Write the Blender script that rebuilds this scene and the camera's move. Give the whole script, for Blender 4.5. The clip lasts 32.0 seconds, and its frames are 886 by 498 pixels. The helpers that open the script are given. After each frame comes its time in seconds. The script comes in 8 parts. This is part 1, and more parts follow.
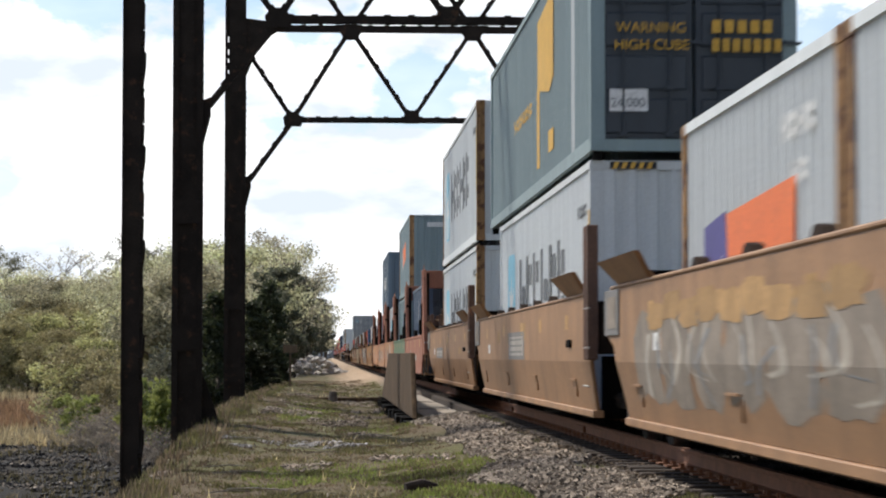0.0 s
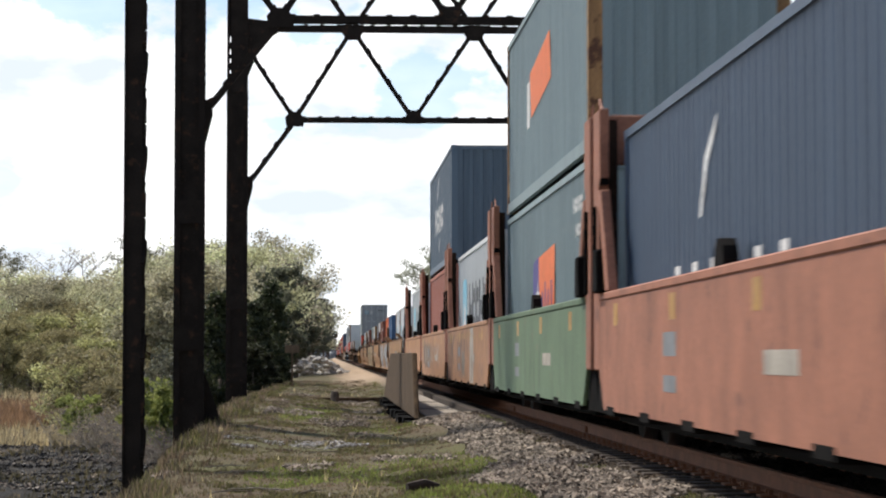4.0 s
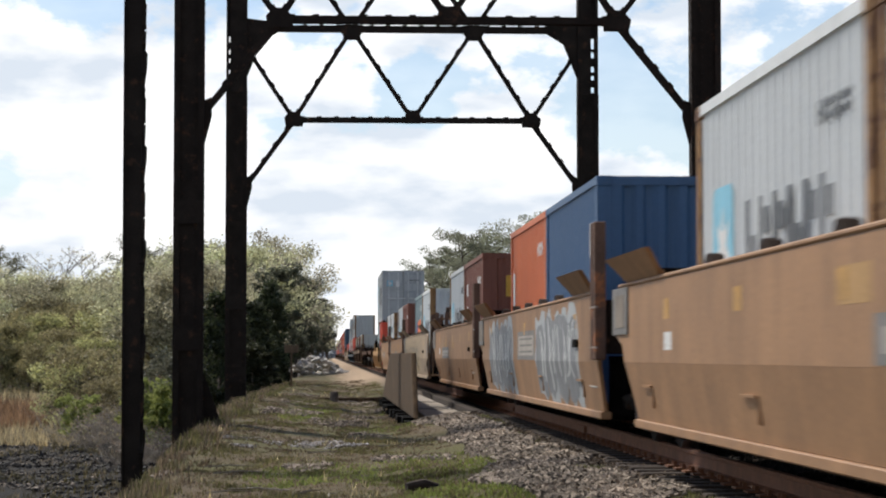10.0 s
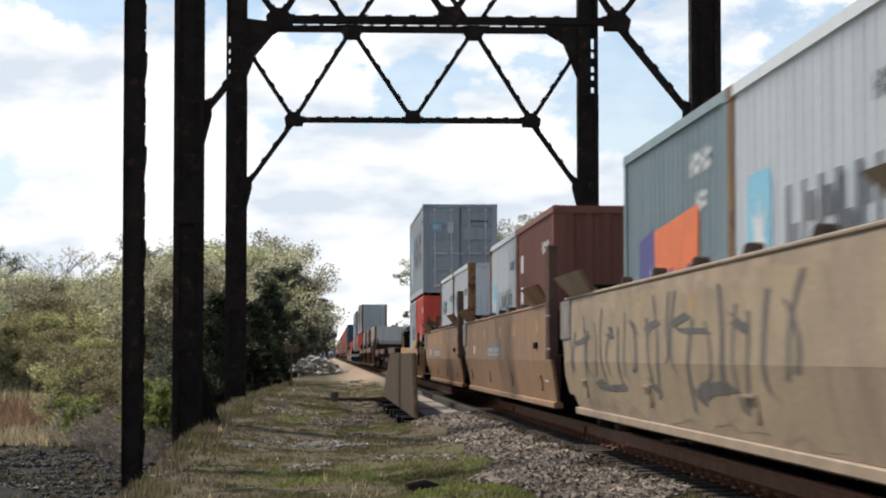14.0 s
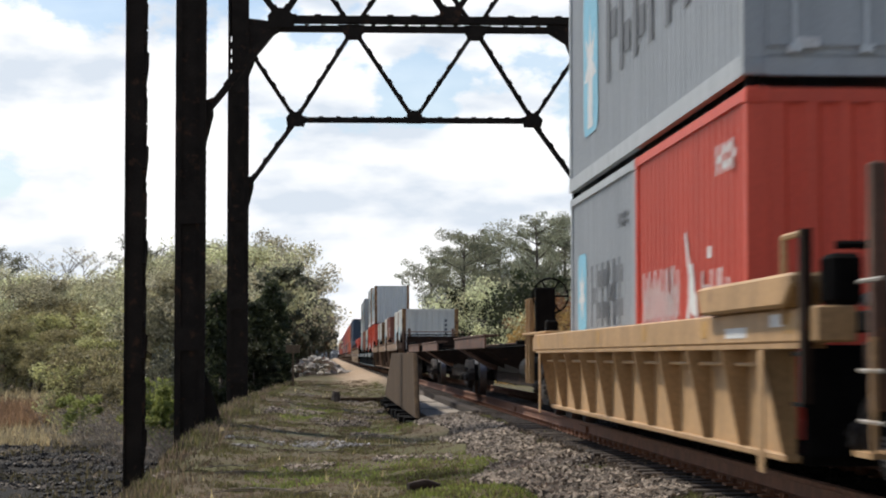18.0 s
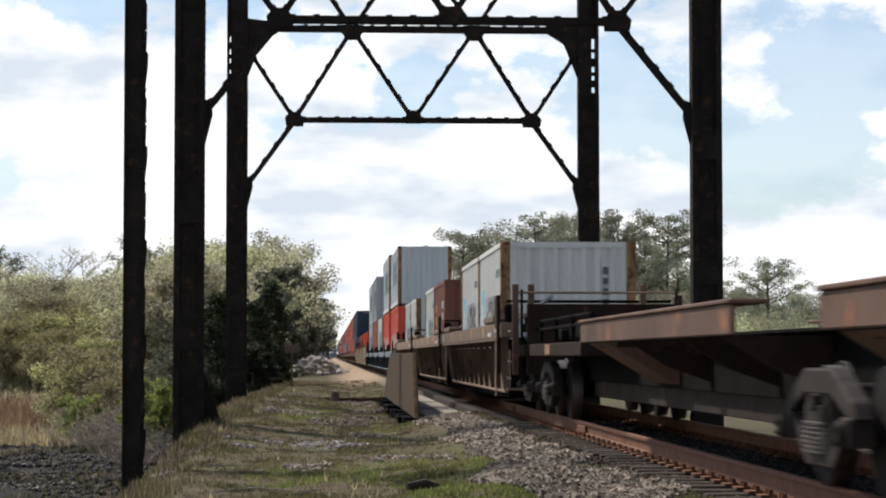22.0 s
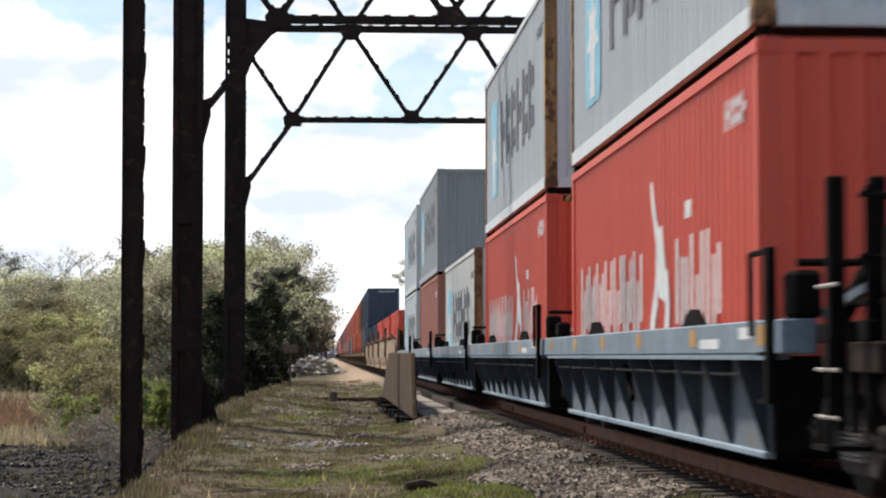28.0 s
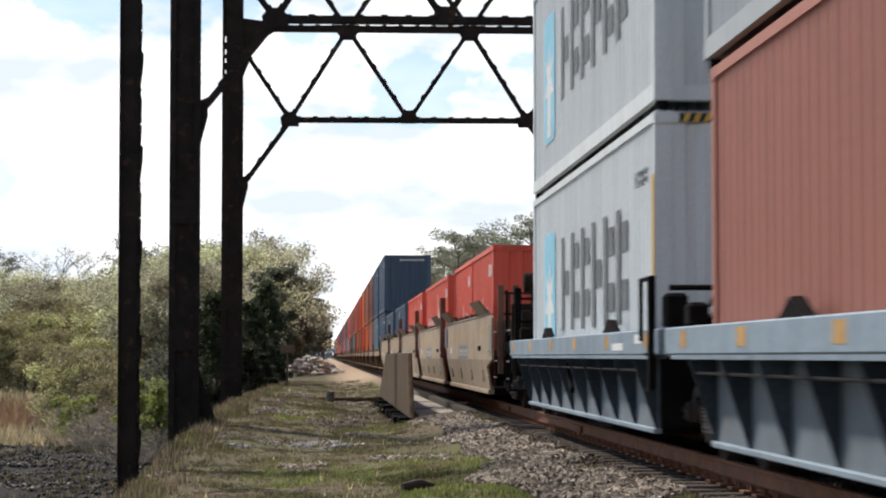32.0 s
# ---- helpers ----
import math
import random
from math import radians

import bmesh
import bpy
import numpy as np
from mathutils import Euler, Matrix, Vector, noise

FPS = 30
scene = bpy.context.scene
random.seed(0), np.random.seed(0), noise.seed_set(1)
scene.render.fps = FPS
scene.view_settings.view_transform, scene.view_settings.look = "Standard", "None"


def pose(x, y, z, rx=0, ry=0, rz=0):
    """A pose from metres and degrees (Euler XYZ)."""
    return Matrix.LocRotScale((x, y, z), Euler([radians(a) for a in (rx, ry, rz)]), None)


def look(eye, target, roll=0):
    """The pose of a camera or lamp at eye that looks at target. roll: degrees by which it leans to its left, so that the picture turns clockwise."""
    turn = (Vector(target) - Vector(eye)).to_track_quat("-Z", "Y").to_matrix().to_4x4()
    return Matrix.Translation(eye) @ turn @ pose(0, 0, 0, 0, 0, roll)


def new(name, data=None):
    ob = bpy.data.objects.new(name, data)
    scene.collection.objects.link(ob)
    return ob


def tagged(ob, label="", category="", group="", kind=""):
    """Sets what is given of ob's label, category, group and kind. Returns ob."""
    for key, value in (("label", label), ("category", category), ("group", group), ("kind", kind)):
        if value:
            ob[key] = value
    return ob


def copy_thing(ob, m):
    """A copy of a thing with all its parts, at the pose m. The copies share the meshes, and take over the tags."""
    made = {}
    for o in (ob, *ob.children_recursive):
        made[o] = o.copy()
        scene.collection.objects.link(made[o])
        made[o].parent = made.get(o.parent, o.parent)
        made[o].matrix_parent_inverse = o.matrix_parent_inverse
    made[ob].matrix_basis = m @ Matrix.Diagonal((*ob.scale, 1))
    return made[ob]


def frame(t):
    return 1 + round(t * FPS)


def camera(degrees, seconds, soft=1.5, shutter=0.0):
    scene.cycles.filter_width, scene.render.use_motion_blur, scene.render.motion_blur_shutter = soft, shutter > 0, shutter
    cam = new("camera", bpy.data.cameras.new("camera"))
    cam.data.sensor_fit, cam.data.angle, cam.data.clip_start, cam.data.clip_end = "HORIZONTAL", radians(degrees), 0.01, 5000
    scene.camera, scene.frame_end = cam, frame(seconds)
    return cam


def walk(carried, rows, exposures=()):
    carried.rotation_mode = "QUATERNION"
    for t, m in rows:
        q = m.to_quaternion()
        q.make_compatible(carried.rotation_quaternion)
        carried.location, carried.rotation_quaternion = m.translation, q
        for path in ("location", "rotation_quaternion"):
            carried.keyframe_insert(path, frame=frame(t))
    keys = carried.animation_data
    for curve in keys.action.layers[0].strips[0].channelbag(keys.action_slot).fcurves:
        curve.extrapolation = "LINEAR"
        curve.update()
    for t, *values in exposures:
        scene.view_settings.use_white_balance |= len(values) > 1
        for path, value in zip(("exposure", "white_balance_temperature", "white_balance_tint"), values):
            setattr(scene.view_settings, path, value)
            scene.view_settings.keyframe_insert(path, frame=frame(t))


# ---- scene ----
cam = camera(22.311, 32.0, soft=2.0, shutter=0.5)
YAW, PITCH, EYE = -2.8705, 92.737, (0.0, 0.0, 0.897)
# small nudges of the tripod head: seconds, degrees to the side
NUDGE = ((0, -0.0432), (1, -0.0432), (1.5, -0.0721), (2.5, -0.0721), (3, -0.0432), (3.5, -0.0144), (5.5, 0.0288), (6, 0.0288), (6.5, 0.0000), (7.5, -0.0144), (8.5, -0.0432), (9.5, -0.0144), (10.5, -0.0144), (11, 0.0000), (12.5, 0.0000), (13, -0.0144), (14.5, -0.0144), (16.5, 0.0000), (17, -0.0144), (18, 0.0288), (19.5, 0.0288), (20, 0.0000), (20.5, 0.0288), (21, 0.0072), (23, 0.0000), (23.5, 0.0288), (24, 0.0000), (25, 0.0000), (25.5, 0.0144), (27.5, -0.0144), (28, -0.0432), (28.5, -0.0721), (29.5, -0.0721), (31.5, -0.0649), (32, -0.1153))
walk(cam, [(t, pose(*EYE, PITCH, 0, YAW + a)) for t, a in NUDGE], exposures=[(0.0, 0.14), (3.0, 0.16), (6.0, 0.20), (8.0, 0.11), (9.5, -0.04), (20.0, -0.06), (24.0, 0.00), (26.5, 0.10), (29.0, 0.14), (32.0, 0.16)])

# ---- light ----
SUN_AZ, SUN_EL = radians(-41), radians(52)
world = bpy.data.worlds.new("sky")
scene.world = world
world.use_nodes = True
wn, wl = world.node_tree.nodes, world.node_tree.links
wn.clear()
w_out = wn.new("ShaderNodeOutputWorld")
w_sky = wn.new("ShaderNodeTexSky")
w_sky.sky_type, w_sky.sun_disc = "NISHITA", False
w_sky.ozone_density, w_sky.dust_density = 3.5, 0.6
w_sky.sun_elevation, w_sky.sun_rotation = SUN_EL, SUN_AZ
w_bg = wn.new("ShaderNodeBackground")
w_bg.inputs["Strength"].default_value = 0.13
wl.new(w_sky.outputs["Color"], w_bg.inputs["Color"])
w_cloud = wn.new("ShaderNodeBackground")
w_cloud.inputs["Strength"].default_value = 1.18
w_tc = wn.new("ShaderNodeTexCoord")
w_map = wn.new("ShaderNodeMapping")
w_map.inputs["Scale"].default_value = (12.0, 12.0, 21.0)
w_map.inputs["Location"].default_value = (3.1, 0.4, 1.7)
wl.new(w_tc.outputs["Generated"], w_map.inputs["Vector"])
w_n = wn.new("ShaderNodeTexNoise")
w_n.inputs["Scale"].default_value, w_n.inputs["Detail"].default_value = 1.0, 8.0
w_n.inputs["Roughness"].default_value = 0.6
wl.new(w_map.outputs["Vector"], w_n.inputs["Vector"])
w_cov = wn.new("ShaderNodeValToRGB")
w_cov.color_ramp.elements[0].position, w_cov.color_ramp.elements[1].position = 0.37, 0.46
# seen from below, the gaps between the clouds open towards the zenith
w_sep = wn.new("ShaderNodeSeparateXYZ")
wl.new(w_tc.outputs["Generated"], w_sep.inputs[0])
w_thin = wn.new("ShaderNodeMath")
w_thin.operation = "MULTIPLY_ADD"
w_thin.inputs[1].default_value = -0.5
wl.new(w_sep.outputs["Z"], w_thin.inputs[0])
wl.new(w_n.outputs["Fac"], w_thin.inputs[2])
# close banks of cloud along the horizon, ragged blue gaps higher up
w_low = wn.new("ShaderNodeMapRange")
w_low.inputs[1].default_value, w_low.inputs[2].default_value = 0.0, 0.1
w_low.inputs[3].default_value, w_low.inputs[4].default_value = 0.2, 0.06
wl.new(w_sep.outputs["Z"], w_low.inputs[0])
w_sum = wn.new("ShaderNodeMath")
wl.new(w_thin.outputs[0], w_sum.inputs[0])
wl.new(w_low.outputs[0], w_sum.inputs[1])
w_cover = w_sum.outputs[0]
for gx, gz, gw, gh in ((0.205, 0.088, 0.036, 0.03), (-0.112, 0.155, 0.05, 0.02), (-0.145, 0.075, 0.012, 0.012), (0.04, 0.118, 0.014, 0.012), (0.125, 0.12, 0.012, 0.012), (0.138, 0.106, 0.03, 0.014), (0.225, 0.125, 0.03, 0.012)):
    w_d = wn.new("ShaderNodeVectorMath")
    w_d.operation = "MULTIPLY_ADD"
    wl.new(w_tc.outputs["Generated"], w_d.inputs[0])
    w_d.inputs[1].default_value = (1 / gw, 0, 1 / gh)
    w_d.inputs[2].default_value = (-gx / gw, 0, -gz / gh)
    w_len = wn.new("ShaderNodeVectorMath")
    w_len.operation = "LENGTH"
    wl.new(w_d.outputs[0], w_len.inputs[0])
    w_gap = wn.new("ShaderNodeMapRange")
    w_gap.inputs[1].default_value, w_gap.inputs[2].default_value = 0.0, 1.7
    w_gap.inputs[3].default_value, w_gap.inputs[4].default_value = 0.25, 0.0
    wl.new(w_len.outputs["Value"], w_gap.inputs[0])
    w_sub = wn.new("ShaderNodeMath")
    w_sub.operation = "SUBTRACT"
    wl.new(w_cover, w_sub.inputs[0])
    wl.new(w_gap.outputs[0], w_sub.inputs[1])
    w_cover = w_sub.outputs[0]
wl.new(w_cover, w_cov.inputs["Fac"])
w_map2 = wn.new("ShaderNodeMapping")
w_map2.inputs["Scale"].default_value = (13.0, 13.0, 34.0)
w_map2.inputs["Location"].default_value = (0.7, 5.2, 0.3)
wl.new(w_tc.outputs["Generated"], w_map2.inputs["Vector"])
w_n2 = wn.new("ShaderNodeTexNoise")
w_n2.inputs["Scale"].default_value, w_n2.inputs["Detail"].default_value = 1.0, 7.0
wl.new(w_map2.outputs["Vector"], w_n2.inputs["Vector"])
w_grey = wn.new("ShaderNodeValToRGB")
w_grey.color_ramp.elements[0].position, w_grey.color_ramp.elements[1].position = 0.38, 0.54
w_grey.color_ramp.elements[0].color = (0.65, 0.715, 0.80, 1)
w_grey.color_ramp.elements[1].color = (1.0, 1.0, 1.0, 1)
wl.new(w_n2.outputs["Fac"], w_grey.inputs["Fac"])
wl.new(w_grey.outputs["Color"], w_cloud.inputs["Color"])
w_mix = wn.new("ShaderNodeMixShader")
# a thin bright veil over the gaps low in the sky
w_veil = wn.new("ShaderNodeMapRange")
w_veil.inputs[1].default_value, w_veil.inputs[2].default_value = 0.12, 0.4
w_veil.inputs[3].default_value, w_veil.inputs[4].default_value = 0.3, 0.0
wl.new(w_sep.outputs["Z"], w_veil.inputs[0])
w_max = wn.new("ShaderNodeMath")
w_max.operation = "MAXIMUM"
wl.new(w_cov.outputs["Color"], w_max.inputs[0])
wl.new(w_veil.outputs[0], w_max.inputs[1])
wl.new(w_max.outputs[0], w_mix.inputs[0])
wl.new(w_bg.outputs[0], w_mix.inputs[1])
wl.new(w_cloud.outputs[0], w_mix.inputs[2])
wl.new(w_mix.outputs[0], w_out.inputs["Surface"])
sun = new("sun", bpy.data.lights.new("sun", "SUN"))
sun.data.energy, sun.data.angle, sun.data.color = 5.0, radians(5.0), (1.0, 0.935, 0.84)
sun_dir = Vector((math.sin(SUN_AZ) * math.cos(SUN_EL), math.cos(SUN_AZ) * math.cos(SUN_EL), math.sin(SUN_EL)))
sun.matrix_world = look(sun_dir * 60, (0, 0, 0))


# ---- materials ----
def material(name, base, rough=0.7, metal=0.0, dark=0.55, scale=3.0, fine=40.0, streak=0.0, rust=None, rust_at=0.62,
             bump=0.15, vary=0.12, spec=0.4, grain=0.6):
    """A worn surface: blotches at one scale, grain at another, optional streaks downwards and rust."""
    m = bpy.data.materials.new(name)
    m.use_nodes = True
    n, l = m.node_tree.nodes, m.node_tree.links
    p = n["Principled BSDF"]
    tc = n.new("ShaderNodeTexCoord")
    info = n.new("ShaderNodeObjectInfo")
    off = n.new("ShaderNodeVectorMath")
    off.operation = "MULTIPLY_ADD"
    l.new(info.outputs["Random"], off.inputs[0])
    off.inputs[1].default_value = (37.0, 19.0, 11.0)
    l.new(tc.outputs["Object"], off.inputs[2])
    big, small = n.new("ShaderNodeTexNoise"), n.new("ShaderNodeTexNoise")
    big.inputs["Scale"].default_value, big.inputs["Detail"].default_value = scale, 5.0
    small.inputs["Scale"].default_value, small.inputs["Detail"].default_value = fine, 3.0
    l.new(off.outputs[0], big.inputs["Vector"])
    l.new(off.outputs[0], small.inputs["Vector"])
    if streak:
        sm = n.new("ShaderNodeMapping")
        # long runs on the boxes, broad blotches on the wagons
        run = 0.06 if streak > 2.5 else 0.45
        sm.inputs["Scale"].default_value = (streak * 0.8, streak * 0.8, streak * run)
        l.new(off.outputs[0], sm.inputs["Vector"])
        l.new(sm.outputs["Vector"], big.inputs["Vector"])
    ramp = n.new("ShaderNodeValToRGB")
    ramp.color_ramp.elements[0].position, ramp.color_ramp.elements[1].position = 0.3, 0.66
    ramp.color_ramp.elements[0].color = (*[c * dark for c in base], 1)
    ramp.color_ramp.elements[1].color = (*base, 1)
    l.new(big.outputs["Fac"], ramp.inputs["Fac"])
    mixg = n.new("ShaderNodeMix")
    mixg.data_type, mixg.blend_type = "RGBA", "MULTIPLY"
    mixg.inputs[0].default_value = grain
    gr = n.new("ShaderNodeValToRGB")
    gr.color_ramp.elements[0].position, gr.color_ramp.elements[1].position = 0.25, 0.7
    gr.color_ramp.elements[0].color = (0.6, 0.6, 0.6, 1)
    gr.color_ramp.elements[1].color = (1.15, 1.15, 1.15, 1)
    l.new(small.outputs["Fac"], gr.inputs["Fac"])
    l.new(ramp.outputs["Color"], mixg.inputs[6])
    l.new(gr.outputs["Color"], mixg.inputs[7])
    colour = mixg.outputs[2]
    if vary:
        hs = n.new("ShaderNodeHueSaturation")
        mr = n.new("ShaderNodeMapRange")
        mr.inputs[3].default_value, mr.inputs[4].default_value = 1.0 - vary, 1.0 + vary
        l.new(info.outputs["Random"], mr.inputs[0])
        l.new(mr.outputs[0], hs.inputs["Value"])
        l.new(colour, hs.inputs["Color"])
        colour = hs.outputs["Color"]
    if rust:
        rn = n.new("ShaderNodeTexNoise")
        rn.inputs["Scale"].default_value, rn.inputs["Detail"].default_value = scale * 1.7, 6.0
        rn.inputs["Roughness"].default_value = 0.65
        l.new(off.outputs[0], rn.inputs["Vector"])
        rr = n.new("ShaderNodeValToRGB")
        rr.color_ramp.elements[0].position, rr.color_ramp.elements[1].position = rust_at, rust_at + 0.08
        l.new(rn.outputs["Fac"], rr.inputs["Fac"])
        rm = n.new("ShaderNodeMix")
        rm.data_type = "RGBA"
        l.new(rr.outputs["Color"], rm.inputs[0])
        l.new(colour, rm.inputs[6])
        rm.inputs[7].default_value = (*rust, 1)
        colour = rm.outputs[2]
    l.new(colour, p.inputs["Base Color"])
    p.inputs["Roughness"].default_value, p.inputs["Metallic"].default_value = rough, metal
    p.inputs["Specular IOR Level"].default_value = spec
    if bump:
        b = n.new("ShaderNodeBump")
        b.inputs["Strength"].default_value, b.inputs["Distance"].default_value = bump, 0.01
        l.new(small.outputs["Fac"], b.inputs["Height"])
        l.new(b.outputs["Normal"], p.inputs["Normal"])
    return m


RUST = (0.13, 0.055, 0.025)
PAINT = {
    "pale": material("pale grey painted steel", (0.60, 0.63, 0.63), 0.55, 0, 0.86, 2.0, 30, 3.0, (0.3, 0.17, 0.09), 0.7, bump=0.03, grain=0.22),
    "grey": material("grey painted steel", (0.38, 0.405, 0.415), 0.55, 0, 0.84, 2.0, 30, 3.0, (0.2, 0.13, 0.09), 0.74, bump=0.03, grain=0.22),
    "white": material("white painted steel", (0.69, 0.71, 0.70), 0.5, 0, 0.86, 2.0, 30, 3.0, (0.28, 0.18, 0.1), 0.72, bump=0.03, grain=0.22),
    "cream": material("dirty cream painted steel", (0.64, 0.635, 0.58), 0.5, 0, 0.84, 2.0, 30, 3.0, (0.25, 0.16, 0.1), 0.72, bump=0.03, grain=0.22),
    "red": material("red painted steel", (0.66, 0.08, 0.04), 0.5, 0, 0.85, 2.0, 30, 3.0, (0.3, 0.1, 0.06), 0.74, bump=0.03, grain=0.22),
    "rose": material("faded brick red painted steel", (0.36, 0.14, 0.098), 0.6, 0, 0.85, 2.0, 30, 3.0, (0.24, 0.1, 0.07), 0.74, bump=0.03, grain=0.22),
    "oxide": material("brown oxide painted steel", (0.21, 0.075, 0.048), 0.6, 0, 0.8, 2.0, 30, 3.0, (0.12, 0.05, 0.03), 0.7, bump=0.03, grain=0.22),
    "orange": material("orange painted steel", (0.62, 0.15, 0.045), 0.5, 0, 0.85, 2.0, 30, 3.0, (0.3, 0.12, 0.06), 0.74, bump=0.03, grain=0.22),
    "blue": material("deep blue painted steel", (0.045, 0.115, 0.235), 0.5, 0, 0.8, 2.0, 30, 3.0, (0.1, 0.08, 0.08), 0.74, bump=0.03, grain=0.22),
    "ink": material("ink blue painted steel", (0.10, 0.145, 0.19), 0.5, 0, 0.8, 2.0, 30, 3.0, (0.12, 0.1, 0.09), 0.74, bump=0.03, grain=0.22),
    "navy": material("navy painted steel", (0.055, 0.085, 0.13), 0.5, 0, 0.8, 2.0, 30, 3.0, (0.12, 0.1, 0.09), 0.74, bump=0.03, grain=0.22),
    "slate": material("slate blue painted steel", (0.15, 0.21, 0.26), 0.5, 0, 0.8, 2.0, 30, 3.0, (0.12, 0.1, 0.09), 0.74, bump=0.03, grain=0.22),
    "door": material("blackish navy painted steel", (0.028, 0.038, 0.05), 0.5, 0, 0.8, 2.0, 30, 3.0, (0.12, 0.1, 0.09), 0.74, bump=0.03, grain=0.22),
    "teal": material("faded teal painted steel", (0.22, 0.29, 0.30), 0.55, 0, 0.82, 2.0, 30, 3.0, (0.22, 0.13, 0.09), 0.72, bump=0.03, grain=0.22),
}
CAR = {
    "tan": material("tan weathered car paint", (0.325, 0.178, 0.086), 0.6, 0, 0.68, 1.2, 25, 2.2, (0.23, 0.12, 0.06), 0.62),
    "sand": material("faded sand car paint", (0.36, 0.265, 0.175), 0.7, 0, 0.66, 1.2, 25, 2.2, (0.24, 0.15, 0.09), 0.66),
    "salmon": material("faded salmon car paint", (0.47, 0.24, 0.12), 0.7, 0, 0.58, 1.8, 25, 2.2, (0.24, 0.14, 0.10), 0.54),
    "brick": material("dull brick car paint", (0.36, 0.145, 0.085), 0.7, 0, 0.65, 1.4, 25, 2.2, (0.14, 0.06, 0.04), 0.6),
    "green": material("faded green car paint", (0.13, 0.20, 0.115), 0.7, 0, 0.7, 1.4, 25, 2.2, (0.2, 0.14, 0.09), 0.64),
    "yellow": material("ochre yellow car paint", (0.45, 0.27, 0.12), 0.6, 0, 0.72, 1.4, 25, 2.2, (0.2, 0.1, 0.05), 0.66),
    "brown": material("dusty brown car paint", (0.27, 0.178, 0.118), 0.75, 0, 0.66, 1.4, 25, 2.2, (0.15, 0.085, 0.055), 0.64),
    "pale_blue": material("pale blue grey car paint", (0.21, 0.27, 0.32), 0.6, 0, 0.72, 1.4, 25, 2.2, (0.16, 0.13, 0.11), 0.68),
    # darker copy of pale_blue: shade under the sill, put into the paint
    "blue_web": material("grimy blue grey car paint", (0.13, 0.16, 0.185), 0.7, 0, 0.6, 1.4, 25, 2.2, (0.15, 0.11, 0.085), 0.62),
    "rusty": material("rusty brown car paint", (0.16, 0.085, 0.055), 0.8, 0, 0.5, 1.4, 25, 0, (0.34, 0.12, 0.045), 0.6),
    # umber is set extra dark to take in the shade under the wagons
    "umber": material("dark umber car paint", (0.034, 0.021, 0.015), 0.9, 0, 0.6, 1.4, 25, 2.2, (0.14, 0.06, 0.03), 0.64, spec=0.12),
}
# darker copies of the wagon paints, for the shaded faces of the fins
FIN_SHADE = (material("sooty brown fin paint", (0.11, 0.074, 0.05), 0.85, 0, 0.5, 2, 30, 2.0, spec=0.15), material("sooty blue fin paint", (0.05, 0.065, 0.08), 0.85, 0, 0.5, 2, 30, 2.0, spec=0.15))
# albedo lowered below plain grime to stand in for underside shade
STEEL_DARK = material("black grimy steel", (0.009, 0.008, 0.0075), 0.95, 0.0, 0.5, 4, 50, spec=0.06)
STEEL_BRIDGE = material("dark rusty bridge steel", (0.026, 0.02, 0.016), 0.9, 0.0, 0.55, 2.5, 40, 0, (0.055, 0.03, 0.018), 0.58, spec=0.15)
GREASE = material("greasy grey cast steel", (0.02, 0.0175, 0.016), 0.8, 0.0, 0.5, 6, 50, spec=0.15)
TREAD = material("polished wheel steel", (0.20, 0.19, 0.185), 0.5, 1.0, 0.8, 6, 60, vary=0)
RAIL_RUST = material("orange rusted rail steel", (0.19, 0.075, 0.034), 0.8, 0.0, 0.6, 5, 60, vary=0.05)
RAIL_TOP = material("worn rail head", (0.30, 0.24, 0.2), 0.4, 0.6, 0.8, 5, 60, vary=0)
GIRDER = material("dusty brown girder steel", (0.05, 0.038, 0.031), 0.85, 0, 0.5, 1.5, 25, 2.5, (0.07, 0.04, 0.025), 0.56, spec=0.15)
CAST = material("dusty cast steel", (0.045, 0.037, 0.032), 0.8, 0, 0.45, 6, 50, 0, (0.05, 0.03, 0.02), 0.58, spec=0.15)
# paler than the cast frame, so that the springs look lit
SPRING = material("dusty spring steel", (0.22, 0.19, 0.165), 0.75, 0, 0.6, 6, 50, spec=0.2)
TIMBER = material("weathered sleeper timber", (0.05, 0.034, 0.024), 0.95, 0, 0.5, 5, 45)
PLANK = material("weathered brown timber", (0.17, 0.115, 0.07), 0.9, 0, 0.55, 3, 40, 3.0)
CONCRETE = material("brown stained concrete", (0.115, 0.074, 0.042), 0.95, 0, 0.32, 2.6, 35, 3.4, (0.05, 0.035, 0.022), 0.55, spec=0.15)
SLAB = material("grey stained concrete", (0.34, 0.30, 0.255), 0.95, 0, 0.6, 1.5, 30, spec=0.15)
RUBBLE = material("broken concrete", (0.52, 0.475, 0.42), 0.9, 0, 0.45, 2.2, 20)
BLACK_PAINT = material("black paint", (0.02, 0.02, 0.022), 0.6, vary=0)
LETTER_GREY = material("charcoal lettering paint", (0.115, 0.125, 0.135), 0.6, 0, 0.8, 3, 30, vary=0)
LETTER_WHITE = material("white lettering paint", (0.68, 0.68, 0.66), 0.6, 0, 0.85, 3, 30, vary=0)
REFLECT = material("faded orange reflector", (0.50, 0.27, 0.06), 0.5, 0, 0.6, 6, 30)
LETTER_YELLOW = material("yellow lettering paint", (0.62, 0.36, 0.05), 0.6, 0, 0.85, 3, 30, vary=0)
SKY_BLUE = material("light blue panel paint", (0.22, 0.52, 0.66), 0.55, 0, 0.85, 3, 30, vary=0)
LOGO_ORANGE = material("orange panel paint", (0.75, 0.16, 0.03), 0.55, 0, 0.85, 3, 30, vary=0)
LOGO_PURPLE = material("purple panel paint", (0.06, 0.05, 0.22), 0.55, 0, 0.85, 3, 30, vary=0)
